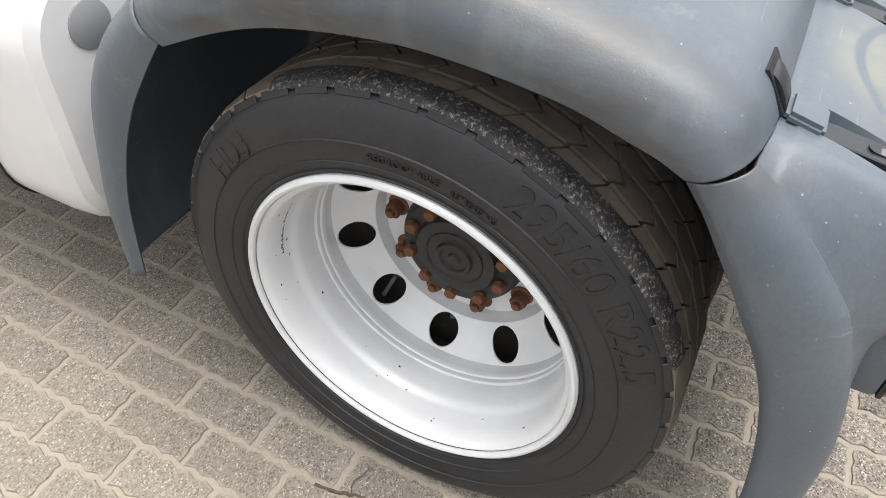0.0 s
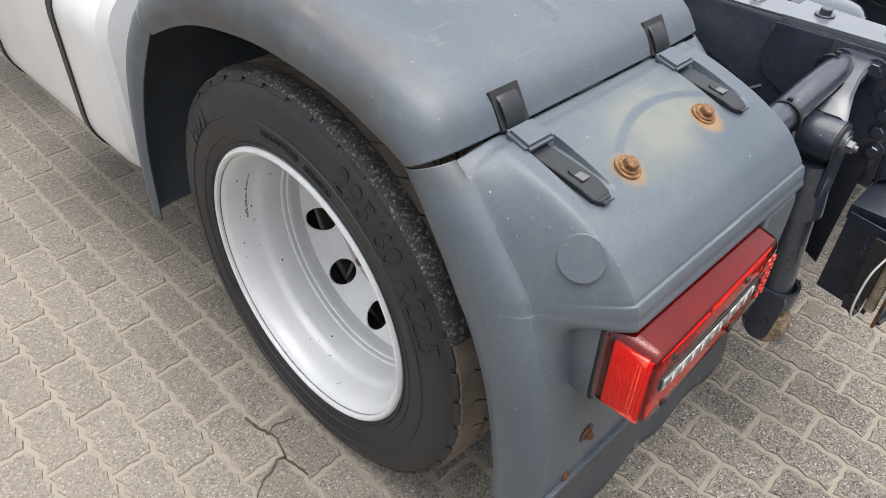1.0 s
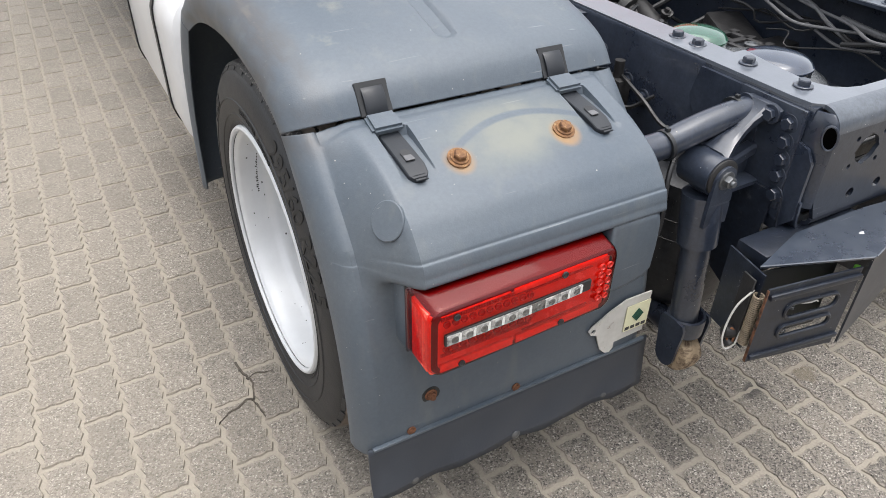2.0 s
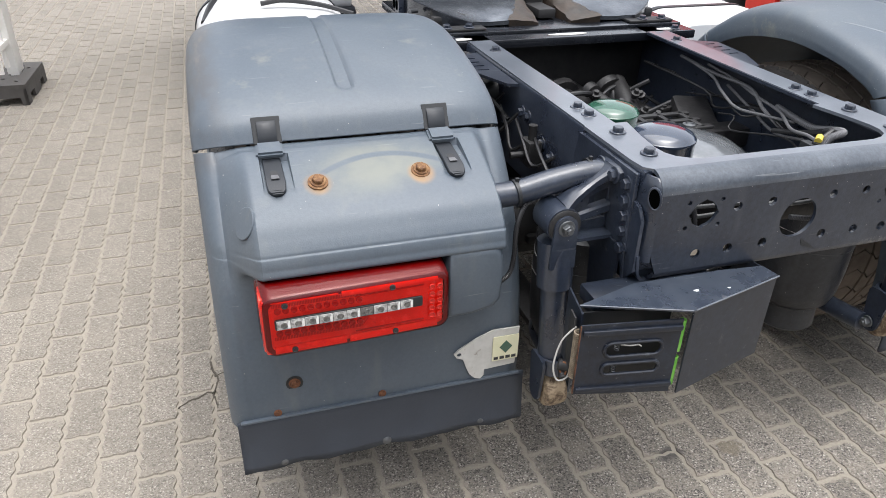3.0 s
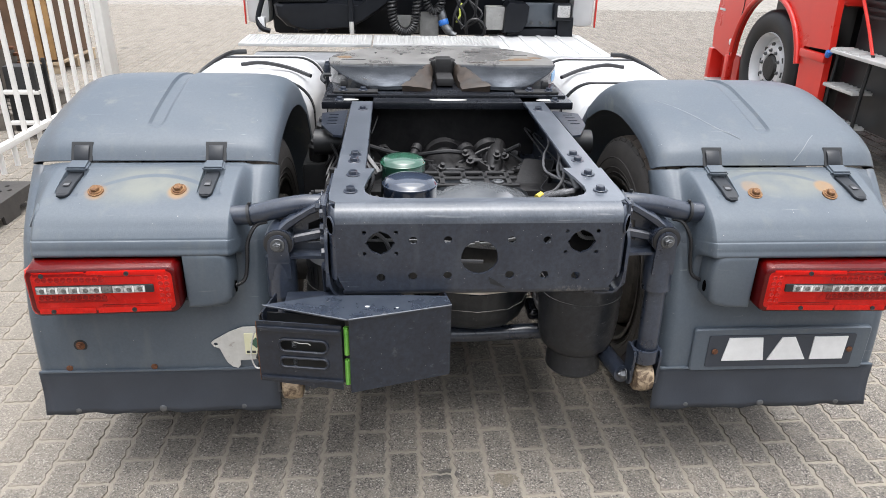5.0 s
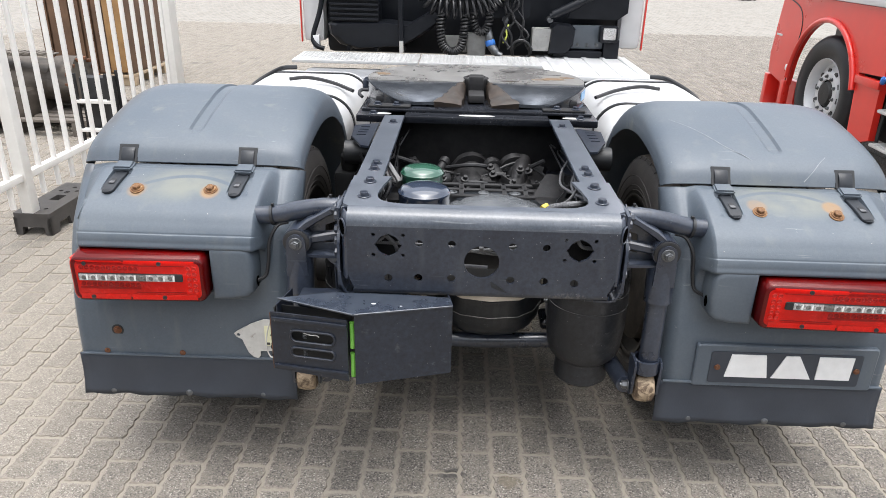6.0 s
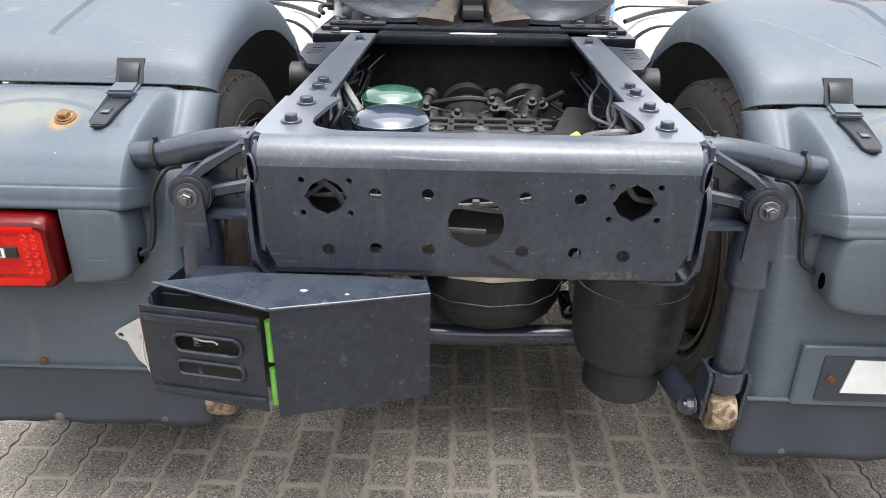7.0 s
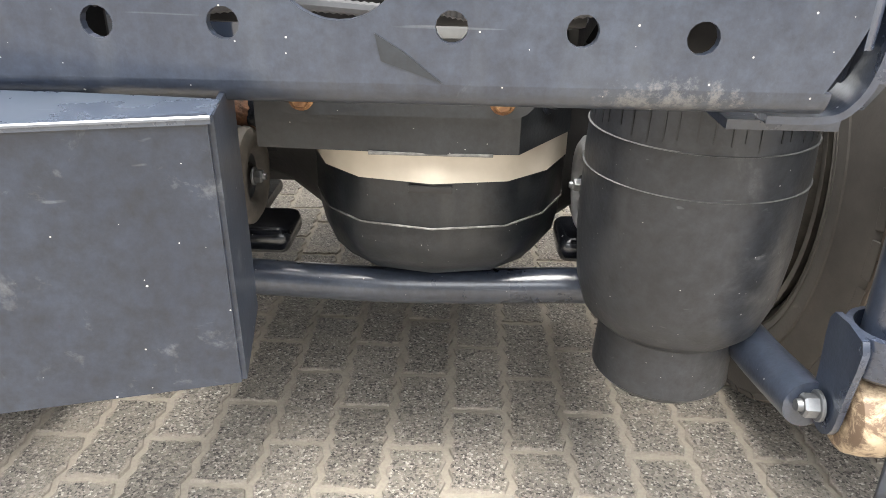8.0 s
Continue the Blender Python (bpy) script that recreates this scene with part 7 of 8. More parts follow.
# latch end on the near side
bm = bmesh.new()
box(bm, (-.520, 1.535, .998), (-.497, 1.625, 1.052), .006)
lug = part("latch_lug", bm, PAINT, fifth)
for y_ in (1.558, 1.598):
    bm = bmesh.new()
    plate(bm, rounded2(-.012, -.017, .012, .017, .010), [], .002, Matrix.Translation((-.5205, y_, 1.025)) @ Matrix.Rotation(radians(-90), 4, "Z") @ UPRIGHT)
    part("slot", bm, VOID, lug)
bm = bmesh.new()
lathe(bm, [(.985, .060), (1.04, .064), (1.066, .058), (1.070, .046), (1.055, .040), (1.02, .038)], (0, 1.60, 0), seg=32)
part("lock_ring", bm, CAST, fifth, "greasy lock jaw")
bm = bmesh.new()
box(bm, (-.036, 1.36, .995), (.036, 1.50, 1.030), .010)
box(bm, (-.034, 1.485, 1.02), (.034, 1.560, 1.088), .008)
part("lock_block", bm, CAST, fifth)
# rubbed rust and torn grease on the plate
rw = random.Random(8)
RUBBED = surf("rubbed_rusty_steel", (0.16, 0.10, 0.055), (0.34, 0.24, 0.15), 40, 0.45, metal=0.3, bump=0.001, grain=150)
for cx, cy, w, h, m_ in ((.36, 1.63, .075, .030, RUBBED), (.43, 1.67, .035, .018, RUBBED), (-.44, 1.66, .040, .040, RUBBED), (-.40, 1.60, .06, .006, CAST), (.30, 1.60, .05, .010, RUBBED),
                         (.15, 1.54, .045, .010, RUST_GREASE), (-.18, 1.75, .008, .02, CAST), (-.08, 1.78, .008, .024, CAST), (.16, 1.80, .04, .012, CAST), (.36, 1.74, .06, .005, CAST), (-.30, 1.78, .006, .02, CAST)):
    bm = bmesh.new()
    plate(bm, [(cx + w * rw.uniform(.55, 1.1) * math.cos(a), cy + h * rw.uniform(.55, 1.1) * math.sin(a)) for a in np.linspace(0, 2 * math.pi, 19)[:-1]], [], .0012, Matrix.Translation((0, 0, 1.0622)))
    part("worn_mark", bm, m_, fifth)
bm = bmesh.new()
box(bm, (-.50, 1.150, .948), (.50, 1.90, .978), .006)
box(bm, (-.485, 1.225, .978), (.485, 1.80, .990), .004)
part("mounting_plate", bm, BLACK_PAINT, fifth, "slate fifth wheel mounting plate")
for x in (-.43, .43):
    fasten(BOLT, fifth, (x, 1.180, .978), (0, 0, 1), "bolt", "rusty bolt")
# worn ovals whose pale colour also paints the highlight on the plate
for x, w in ((0, .075), (-.40, .045), (.40, .045)):
    bm = bmesh.new()
    outl = [(x + w * math.cos(a), .014 * math.sin(a)) for a in np.linspace(0, 2 * math.pi, 24)[:-1]]
    plate(bm, outl, [], .0015, Matrix.Translation((0, 1.182, .9786)))
    part("worn_patch", bm, ALU, fifth, "bare worn patch with its oval highlight painted in")
for s in (-1, 1):
    bm = bmesh.new()
    box(bm, (s * .30, 1.35, .985), (s * .44, 1.62, 1.02), .012)
    cyl(bm, (s * .28, 1.5, 1.0), (s * .47, 1.5, 1.0), .03, seg=20)
    box(bm, (s * .28, 1.24, .990), (s * .46, 1.30, 1.0), .006)
    part("pedestal", bm, CAST, fifth)
    for x, y in ((.34, 1.26), (.42, 1.26)):
        fasten(BOLT, fifth, (s * x, y, 1.0), (0, 0, 1))
bm = bmesh.new()
loft(bm, [[(.466 + e_, 1.435, z_) for e_, z_ in ((0, 1.004), (.004, 1.004), (.004, 1.038), (0, 1.038))], [(.490 + e_, 1.500, z_) for e_, z_ in ((0, 1.004), (.004, 1.004), (.004, 1.042), (0, 1.042))]])
part("blue_label", bm, surf("blue_label", (.25, .45, .70), (.35, .55, .78), 30, .5), fifth, "small pale blue label")
bm = bmesh.new()
tube(bm, [(-.48, 1.42, 1.03), (-.51, 1.41, 1.03), (-.515, 1.38, 1.02), (-.50, 1.36, 1.01)], .008, 8)
part("release_handle", bm, BLACK, fifth, "black release handle end")

CAB_BLACK = surf("cab_black_plastic", (0.0035, 0.0045, 0.007), (0.008, 0.0095, 0.013), 12, 0.42, bump=0.0004, grain=300, spec=0.28)
DULL_METAL = surf("dull_grey_metal", (0.22, 0.22, 0.21), (0.33, 0.325, 0.31), 20, 0.5, stain=(0.09, 0.08, 0.07), amount=0.38, stain_scale=20)
# ---- tanks, walkway and cab ----
TANK_GREY = surf("pale_grey_paint", (0.20, 0.205, 0.215), (0.26, 0.265, 0.275), 6, 0.4)
for s in (-1, 1):
    bm = bmesh.new()
    prof = rounded2(-.33, .36, .33, .935, .15, 8)
    rings = []
    for y, k in ((1.50, .90), (1.515, .96), (1.54, .99), (1.58, 1.0), (2.42, 1.0), (2.46, .99), (2.485, .96), (2.50, .90)):
        rings.append([(s * (.925 + x * k), y, .65 + (z - .65) * k) for x, z in prof])
    loft(bm, rings)
    tank = part("fuel_tank", bm, WHITE, truck, "white painted tank with black straps", 30)
    for y in (1.74, 2.37):
        bm = bmesh.new()
        big = [[(s * (.925 + x * k), yy, .65 + (z - .65) * k) for x, z in prof] for yy, k in ((y - .016, 1.002), (y - .016, 1.016), (y + .016, 1.016), (y + .016, 1.002))]
        loft(bm, big, caps=False)
        part("tank_strap", bm, BLACK, tank, "black tank strap")
    bm = bmesh.new()
    lathe(bm, [(-.004, .0455), (.003, .0455), (.0045, .043), (.005, .001)], (s * 1.112, 1.500, .806), (0, -1, 0), 32)
    part("end_cap", bm, TANK_GREY, tank, "round pale grey blank cap")
    bm = bmesh.new()
    tube(bm, [(s * 1.215, 2.08, .880), (s * 1.190, 2.18, .912), (s * 1.150, 2.34, .935), (s * 1.110, 2.46, .945), (s * 1.040, 2.50, .945)], .013, 8)
    part("tank_handle", bm, BLACK, tank, "black handle bar")
    bm = bmesh.new()
    tube(bm, [(s * .98, 2.05, .955), (s * .88, 2.05, .965), (s * .74, 1.98, .955), (s * .62, 1.9, .93)], .010, 8)
    part("hose", bm, HOSE, tank)
    # cab side edges
    bm = bmesh.new()
    box(bm, (s * 1.10, 3.78, .93), (s * 1.27, 5.9, 3.5), .05)
    part("cab_side", bm, WHITE, truck, "white cab side panel")
    bm = bmesh.new()
    box(bm, (s * 1.272, 3.77, .93), (s * 1.282, 3.80, 3.2), .002)
    part("marker_strip", bm, RED, truck, "thin red marker strip")
bm = bmesh.new()
box(bm, (-1.1, 3.84, .85), (1.1, 5.9, 3.45), .05)
part("cab_rear_wall", bm, CAB_BLACK, truck, "dark rear wall of the cab")
bm = bmesh.new()
for i in range(2):
    x0, x1 = ((-1.20, -.36), (-.35, .47))[i]
    box(bm, (x0, 3.06, .885), (x1, 3.46, .905), .004)
    for k in range(28):
        for j in range(10):
            xx, yy = x0 + .03 + (x1 - x0 - .05) * k / 28, 3.09 + .037 * j
            box(bm, (xx - .009, yy - .003, .905), (xx + .009, yy + .003, .908), 0)
part("walkway", bm, TREADPLATE, truck, "bright aluminium tread-plate walkway")
bm = bmesh.new()
box(bm, (.48, 2.80, .855), (1.15, 3.72, .885), .006)
deck = part("side_deck", bm, WHITE, truck, "white ribbed side deck")
for k in range(5):
    bm = bmesh.new()
    box(bm, (.54 + .135 * k, 2.83, .884), (.575 + .135 * k, 3.70, .892), .003)
    part("rib", bm, WHITE, deck)
bm = bmesh.new()
box(bm, (-1.16, 2.70, .62), (-.45, 3.44, .80), .03)
cover_ = part("battery_box", bm, CAB_BLACK, truck, "black battery box behind the tank")
bm = bmesh.new()
box(bm, (-1.09, 2.72, .79), (-.47, 3.02, .862), .03, None, 4)
part("battery_lid", bm, TANK_GREY, cover_, "grey rounded lid")
bm = bmesh.new()
box(bm, (.50, 2.84, .60), (1.12, 3.44, .853), .03)
part("deck_box", bm, CAB_BLACK, truck, "black box under the side deck")
# equipment on the cab's back
SLATE_PANEL = surf("slate_grey_panel", (0.060, 0.072, 0.085), (0.085, 0.098, 0.112), 8, 0.45)
YELLOW_CLIP = surf("yellow_clip", (0.55, 0.60, 0.10), (0.65, 0.70, 0.15), 20, 0.5)
bm = bmesh.new()
loft(bm, [[(x, y, z) for x, z in rounded2(-1.03, 1.10, -.675, 1.50, .02)] for y in (3.62, 3.80)])
intake = part("ribbed_intake", bm, CAB_BLACK, truck, "black ribbed air intake")
for k in range(11):
    bm = bmesh.new()
    box(bm, (-1.03, 3.590, 1.112 + .034 * k), (-.675, 3.635, 1.128 + .034 * k), .005)
    part("rib", bm, CAB_BLACK, intake)
bm = bmesh.new()
duct = [(-1.05, 1.08), (-1.03, 1.095), (-.62, 1.105), (-.45, 1.09), (-.26, 1.20), (-.20, 1.13), (-.40, .99), (-.52, .93), (-.85, .905), (-.97, .94), (-1.04, 1.01)]
loft(bm, [[(-.6 + (x + .6) * k, y, 1.02 + (z - 1.02) * k) for x, z in duct] for y, k in ((3.83, 1.0), (3.64, 1.0), (3.60, .95), (3.58, .86))])
part("air_filter_housing", bm, CAB_BLACK, truck, "black moulded air duct", 30)
for x in (-.90, -.70, -.50):
    bm = bmesh.new()
    box(bm, (x - .012, 3.60, .895), (x + .012, 3.80, .935), .004)
    part("duct_foot", bm, CAB_BLACK, truck)
bm = bmesh.new()
tube(bm, [(-.505, 3.545, 1.5), (-.512, 3.54, 1.2), (-.508, 3.54, .985)], .020, 12)
riser = part("riser_pipe", bm, CAB_BLACK, truck, "black riser pipe with bare lower end")
bm = bmesh.new()
cyl(bm, (-.508, 3.54, .99), (-.506, 3.54, .90), .016, seg=14)
part("pipe_end", bm, ALU, riser)
bm = bmesh.new()
tube(bm, [(-1.06, 3.66, 1.5), (-1.10, 3.64, 1.2), (-1.16, 3.62, 1.0), (-1.14, 3.60, .93), (-1.08, 3.60, .905)], .018, 10)
part("corner_tube", bm, CAB_BLACK, truck, "black tube at the cab's corner")
bm = bmesh.new()
box(bm, (-1.165, 3.60, .90), (-1.115, 3.66, 1.0), .008)
part("corner_bracket", bm, WHITE, truck, "white corner bracket")
def coil(points, turns, radius, wire, lab):
    bm = bmesh.new()
    C = curve_points(points, 24)
    k = turns * 14
    pts = []
    for i in range(k):
        u = i / (k - 1) * (len(C) - 1)
        a = int(u)
        p = C[a].lerp(C[min(a + 1, len(C) - 1)], u - a)
        t_ = (C[min(a + 1, len(C) - 1)] - C[max(a - 1, 0)]).normalized()
        n1 = Vector((0, 1, 0))
        n2 = t_.cross(n1).normalized()
        w = 2 * math.pi * i / 14
        pts.append(p + radius * (math.cos(w) * n1 + math.sin(w) * n2))
    tube(bm, pts, wire, 6, smooth=False)
    return part("coiled_air_hose", bm, HOSE, truck, lab)
coil([(-.36, 3.56, 1.36), (-.28, 3.56, 1.24), (-.12, 3.55, 1.21), (.04, 3.55, 1.22), (.16, 3.56, 1.28), (.20, 3.57, 1.36)], 17, .062, .009, "black coiled air hose in wide loops")
coil([(-.30, 3.60, 1.40), (-.16, 3.60, 1.27), (.02, 3.59, 1.28), (.12, 3.60, 1.40)], 12, .060, .009, "black coiled air hose in wide loops")
coil([(-.22, 3.54, 1.18), (-.225, 3.54, 1.06), (-.20, 3.54, .955), (-.135, 3.54, .915), (-.075, 3.54, .955), (-.055, 3.54, 1.06), (-.05, 3.54, 1.18)], 30, .026, .0085, "black coiled air hose hanging down")
coil([(.01, 3.55, 1.20), (.015, 3.55, 1.12), (.045, 3.55, 1.065), (.09, 3.55, 1.065), (.12, 3.55, 1.12), (.125, 3.55, 1.20)], 16, .022, .008, "small black coiled hose")
bm = bmesh.new()
box(bm, (-.03, 3.60, .88), (.105, 3.66, 1.045), .012)
box(bm, (-.20, 3.63, .90), (-.03, 3.66, 1.02), .010)
part("pale_backplate", bm, DULL_METAL, truck, "pale metal plate behind the hoses")
bm = bmesh.new()
tube(bm, [(.10, 3.60, 1.10), (.125, 3.57, 1.03), (.14, 3.56, .97), (.185, 3.54, .915), (.22, 3.53, .895)], lambda u: .030 if u < .75 else .024, 14)
pipe = part("filler_pipe", bm, STEEL, truck, "bright bent pipe")
bm = bmesh.new()
lathe(bm, [(0, .033), (.004, .036), (.034, .036), (.038, .033)], (.131, 3.565, 1.0), (.15, -.1, -.5), 18)
part("blue_connector", bm, CABLE_BLUE, pipe, "blue connector")
bm = bmesh.new()
tube(bm, [(.23, 3.60, .98), (.255, 3.59, 1.03), (.25, 3.59, 1.07), (.265, 3.60, 1.11)], .007, 6)
part("yellow_clip", bm, YELLOW_CLIP, truck, "yellow clip")
rc = random.Random(14)
for k in range(9):
    bm = bmesh.new()
    x = rc.uniform(.24, .46)
    pts = [(x, 3.62, 1.45)]
    for j_ in range(5):
        pts.append((x + rc.uniform(-.07, .07), 3.60 + rc.uniform(-.05, .02), 1.34 - .10 * j_))
    tube(bm, pts, rc.uniform(.004, .010), 7, 4)
    part("cable", bm, HOSE, truck)
bm = bmesh.new()
tube(bm, [(.30, 3.56, .90), (.30, 3.54, .98), (.36, 3.53, 1.01), (.42, 3.54, .97), (.42, 3.56, .90), (.36, 3.56, .885)], .011, 8)
part("hose_loop", bm, HOSE, truck, "black looped hose")
bm = bmesh.new()
loft(bm, [[(x, y, z) for x, z in rounded2(.10, 1.15, .42, 1.28, .03)] for y in (3.66, 3.82)])
part("dark_crossbox", bm, CAB_BLACK, truck)
for x, z in ((-.30, 1.15), (.24, 1.14), (.56, 1.15)):
    bm = bmesh.new()
    cyl(bm, (x, 3.60, z), (x, 3.66, z), .022, seg=14)
    part("fitting", bm, STEEL, truck)
bm = bmesh.new()
loft(bm, [[(x, y, z) for x, z in rounded2(.440, .93, .58, 1.085, .012)] for y in (3.60, 3.72)])
part("pale_box", bm, DULL_METAL, truck, "pale grey control box")
bm = bmesh.new()
cover = [(.56, .915), (.575, 1.10), (.60, 1.125), (.72, 1.115), (.745, 1.09), (.735, .98), (.70, .93), (.66, .915)]
loft(bm, [[(.65 + (x - .65) * k, y, 1.02 + (z - 1.02) * k) for x, z in cover] for y, k in ((3.72, 1), (3.58, 1), (3.56, .93))])
part("moulded_cover", bm, CAB_BLACK, truck, "black moulded cover", 30)
bm = bmesh.new()
box(bm, (.735, 3.66, .945), (.965, 3.72, 1.11), .006)
part("slate_panel", bm, SLATE_PANEL, truck, "slate grey panel on the cab's back")
for x in (.78, .85, .92):
    fasten(SMALL_STEEL, truck, (x, 3.66, .975), (0, -1, 0), "bolt")
bm = bmesh.new()
box(bm, (.60, 3.62, .875), (.96, 3.76, .935), .012)
box(bm, (.965, 3.62, .86), (1.08, 3.78, 1.02), .012)
part("silencer_box", bm, CAB_BLACK, truck, "black equipment box")
bm = bmesh.new()
box(bm, (.925, 3.58, 1.00), (1.055, 3.66, 1.115), .012)
light = part("work_light", bm, CAB_BLACK, truck, "square work light on the cab's back")
bm = bmesh.new()
box(bm, (.945, 3.572, 1.022), (1.038, 3.582, 1.105), .010)
part("light_glass", bm, CLEAR_REFLECTOR, light, "clear work light glass")
bm = bmesh.new()
plate(bm, [(.70, 1.155), (1.06, 1.15), (1.13, 1.20), (1.13, 1.50), (1.0, 1.5), (.72, 1.22)], [], .05, Matrix.Translation((0, 3.74, 0)) @ UPRIGHT)
part("side_shield", bm, CAB_BLACK, truck, "dark side shield", 25)
bm = bmesh.new()
cyl(bm, (.56, 3.60, 1.17), (.95, 3.58, 1.36), .022, seg=14)
cyl(bm, (.58, 3.60, 1.18), (.76, 3.59, 1.27), .032, seg=14)
part("lift_strut", bm, CAB_BLACK, truck, "black lift strut")

# ---- fence on plastic feet ----
FAR_FEET = ((10.2, 25.6), (8.2, 25.6))
FA, FB = Vector((-2.57, 2.10, 0)), Vector((-2.51, 4.37, 0))
fence = thing("steel_fence", "white steel bar fence on plastic feet", "fence")
fd = (FB - FA).normalized()
fm = Matrix.Translation(FA) @ Matrix.Rotation(math.atan2(fd.y, fd.x), 4, "Z")
FL = (FB - FA).length
for x, w in ((0.0, .035), (FL, .075)):
    bm = bmesh.new()
    box(bm, (x - w, -.035, .10), (x + w, .035, 2.2), .006, fm)
    part("post", bm, FENCE_WHITE, fence)
for z in (.35, 2.1):
    bm = bmesh.new()
    box(bm, (.03, -.022, z - .02), (FL - .07, .022, z + .02), .004, fm)
    part("rail", bm, FENCE_WHITE, fence)
bm = bmesh.new()
box(bm, (-1.5, -.022, .33), (-.035, .022, .37), .004, fm)
part("rail", bm, FENCE_WHITE, fence)
for x in list(np.arange(.16, FL - .1, .163)) + list(np.arange(-1.45, -.05, .163)):
    bm = bmesh.new()
    cyl(bm, fm @ Vector((x, 0, .20)), fm @ Vector((x, 0, 2.15)), .0165, seg=12)
    part("bar", bm, FENCE_WHITE, fence)


def foot_block(x, y, turn):
    f = thing("fence_foot", "dark grey recycled plastic fence foot with slots", "fence foot", "fence feet", (x, y, 0))
    f.rotation_euler = (0, 0, turn)
    bm = bmesh.new()
    hol = [rounded2(-.05, -.03, .05, .03, .004, 2), circle2(.13, .05, .014, 10), circle2(.13, -.05, .014, 10), circle2(.2, 0, .014, 10), rounded2(.09, -.015, .12, .015, .002, 1), circle2(-.13, .05, .014, 10), circle2(-.2, -.04, .014, 10)]
    plate(bm, rounded2(-.29, -.11, .29, .11, .012, 3), hol, .03, Matrix.Translation((0, 0, .105)))
    side = [(-.29, .0), (-.21, .0), (-.20, .055), (-.09, .055), (-.08, 0), (.08, 0), (.09, .055), (.20, .055), (.21, 0), (.29, 0), (.29, .107), (-.29, .107)]
    for yy in (-.11, .09):
        plate(bm, side, [], .02, Matrix(((1, 0, 0, 0), (0, 0, 1, yy), (0, 1, 0, 0), (0, 0, 0, 1))))
    end = [(-.11, 0), (-.07, 0), (-.065, .05), (.065, .05), (.07, 0), (.11, 0), (.11, .107), (-.11, .107)]
    for xx in (-.29, .27):
        plate(bm, end, [], .02, Matrix(((0, 0, 1, xx), (1, 0, 0, 0), (0, 1, 0, 0), (0, 0, 0, 1))))
    part("body", bm, BLOCKS, f)
    return f


ft = math.atan2(fd.y, fd.x)
foot_block(-2.50, 4.31, ft)
foot_block(-2.545, 2.35, ft)
for x, y in FAR_FEET:
    foot_block(x, y, 0.3)
    fp = thing("barrier_post", "white barrier post on a plastic foot", "post", "far posts", (x, y, .13))
    bm = bmesh.new()
    box(bm, (-.05, -.05, 0), (.05, .05, 1.6), .01)
    part("post", bm, FENCE_WHITE, fp)

# ---- goods behind the fence ----
crate = thing("wooden_crate", "weathered brown wooden crate on a pallet", "crate", at=(-.24, .35, 0))
bm = bmesh.new()
box(bm, (-4.7, 6.3, .14), (-3.7, 7.3, 1.6), .02)
part("panel", bm, WOOD, crate)
for k in range(8):
    bm = bmesh.new()
    box(bm, (-4.68 + .125 * k, 6.27, .16), (-4.58 + .125 * k, 6.30, 1.58), .004)
    part("slat", bm, OCHRE_WOOD if k > 5 else WOOD, crate)
bm = bmesh.new()
for yy in (6.3, 6.75, 7.2):
    box(bm, (-4.72, yy, .0), (-3.68, yy + .1, .10), .006)
box(bm, (-4.72, 6.26, .10), (-3.68, 7.32, .13), .004)
part("pallet", bm, PALE_WOOD, crate)
gear = thing("gearbox", "oily brown gearbox casing standing on a pallet", "gearbox", at=(-.25, 0, -.055))
gear.scale = (1, 1, .72)
bm = bmesh.new()
cyl(bm, (-4.6, 4.7, .62), (-3.55, 4.85, .62), .40, .26, 28)
cyl(bm, (-3.55, 4.85, .62), (-3.35, 4.88, .62), .30, .30, 28)
box(bm, (-4.3, 4.35, .18), (-3.6, 5.0, .6), .08)
bmesh.ops.subdivide_edges(bm, edges=bm.edges[:], cuts=2, use_grid_fill=True)
for v in bm.verts:
    v.co += noise.noise_vector(v.co * 5) * .03
part("casing", bm, GEARBOX, gear)
for k in range(14):
    bm = bmesh.new()
    a = 2 * math.pi * k / 14
    box(bm, (-3.37, 4.87 + .27 * math.cos(a) - .02, .62 + .27 * math.sin(a) - .02), (-3.32, 4.87 + .27 * math.cos(a) + .02, .62 + .27 * math.sin(a) + .02), .006)
    part("flange_bolt", bm, RUST, gear)
bm = bmesh.new()
for k in range(16):
    box(bm, (-4.42 + .062 * k, 4.46, .99), (-4.385 + .062 * k, 4.66, 1.025), .006)
box(bm, (-4.45, 4.48, .985), (-3.42, 4.68, 1.000), .004)
part("toothed_rim", bm, GREY_WOOD, gear, "pale toothed rim along the casing")
pal = thing("pallet", "grey weathered wooden pallet under the gearbox", "pallet")
for k in range(7):
    bm = bmesh.new()
    box(bm, (-4.7, 4.28 + .15 * k, .12), (-3.3, 4.38 + .15 * k, .145), .004)
    part("board", bm, GREY_WOOD, pal)
for k in range(3):
    bm = bmesh.new()
    box(bm, (-4.7 + .62 * k, 4.28, 0), (-4.56 + .62 * k, 5.28, .12), .006)
    part("bearer", bm, GREY_WOOD, pal)
rack = thing("metal_cage", "low dark metal cage with pale rails", "cage")
for x in (-3.22, -2.96):
    for y in (4.02, 4.22):
        bm = bmesh.new()
        box(bm, (x - .012, y - .012, 0), (x + .012, y + .012, .60), 0)
        part("post", bm, CAST, rack)
for z in (.12, .36):
    bm = bmesh.new()
    box(bm, (-3.24, 4.00, z), (-2.94, 4.05, z + .028), .004)
    part("rail", bm, FENCE_WHITE, rack)
bm = bmesh.new()
box(bm, (-3.21, 4.07, .05), (-2.97, 4.21, .56), .01)
part("shelf", bm, CAST, rack)

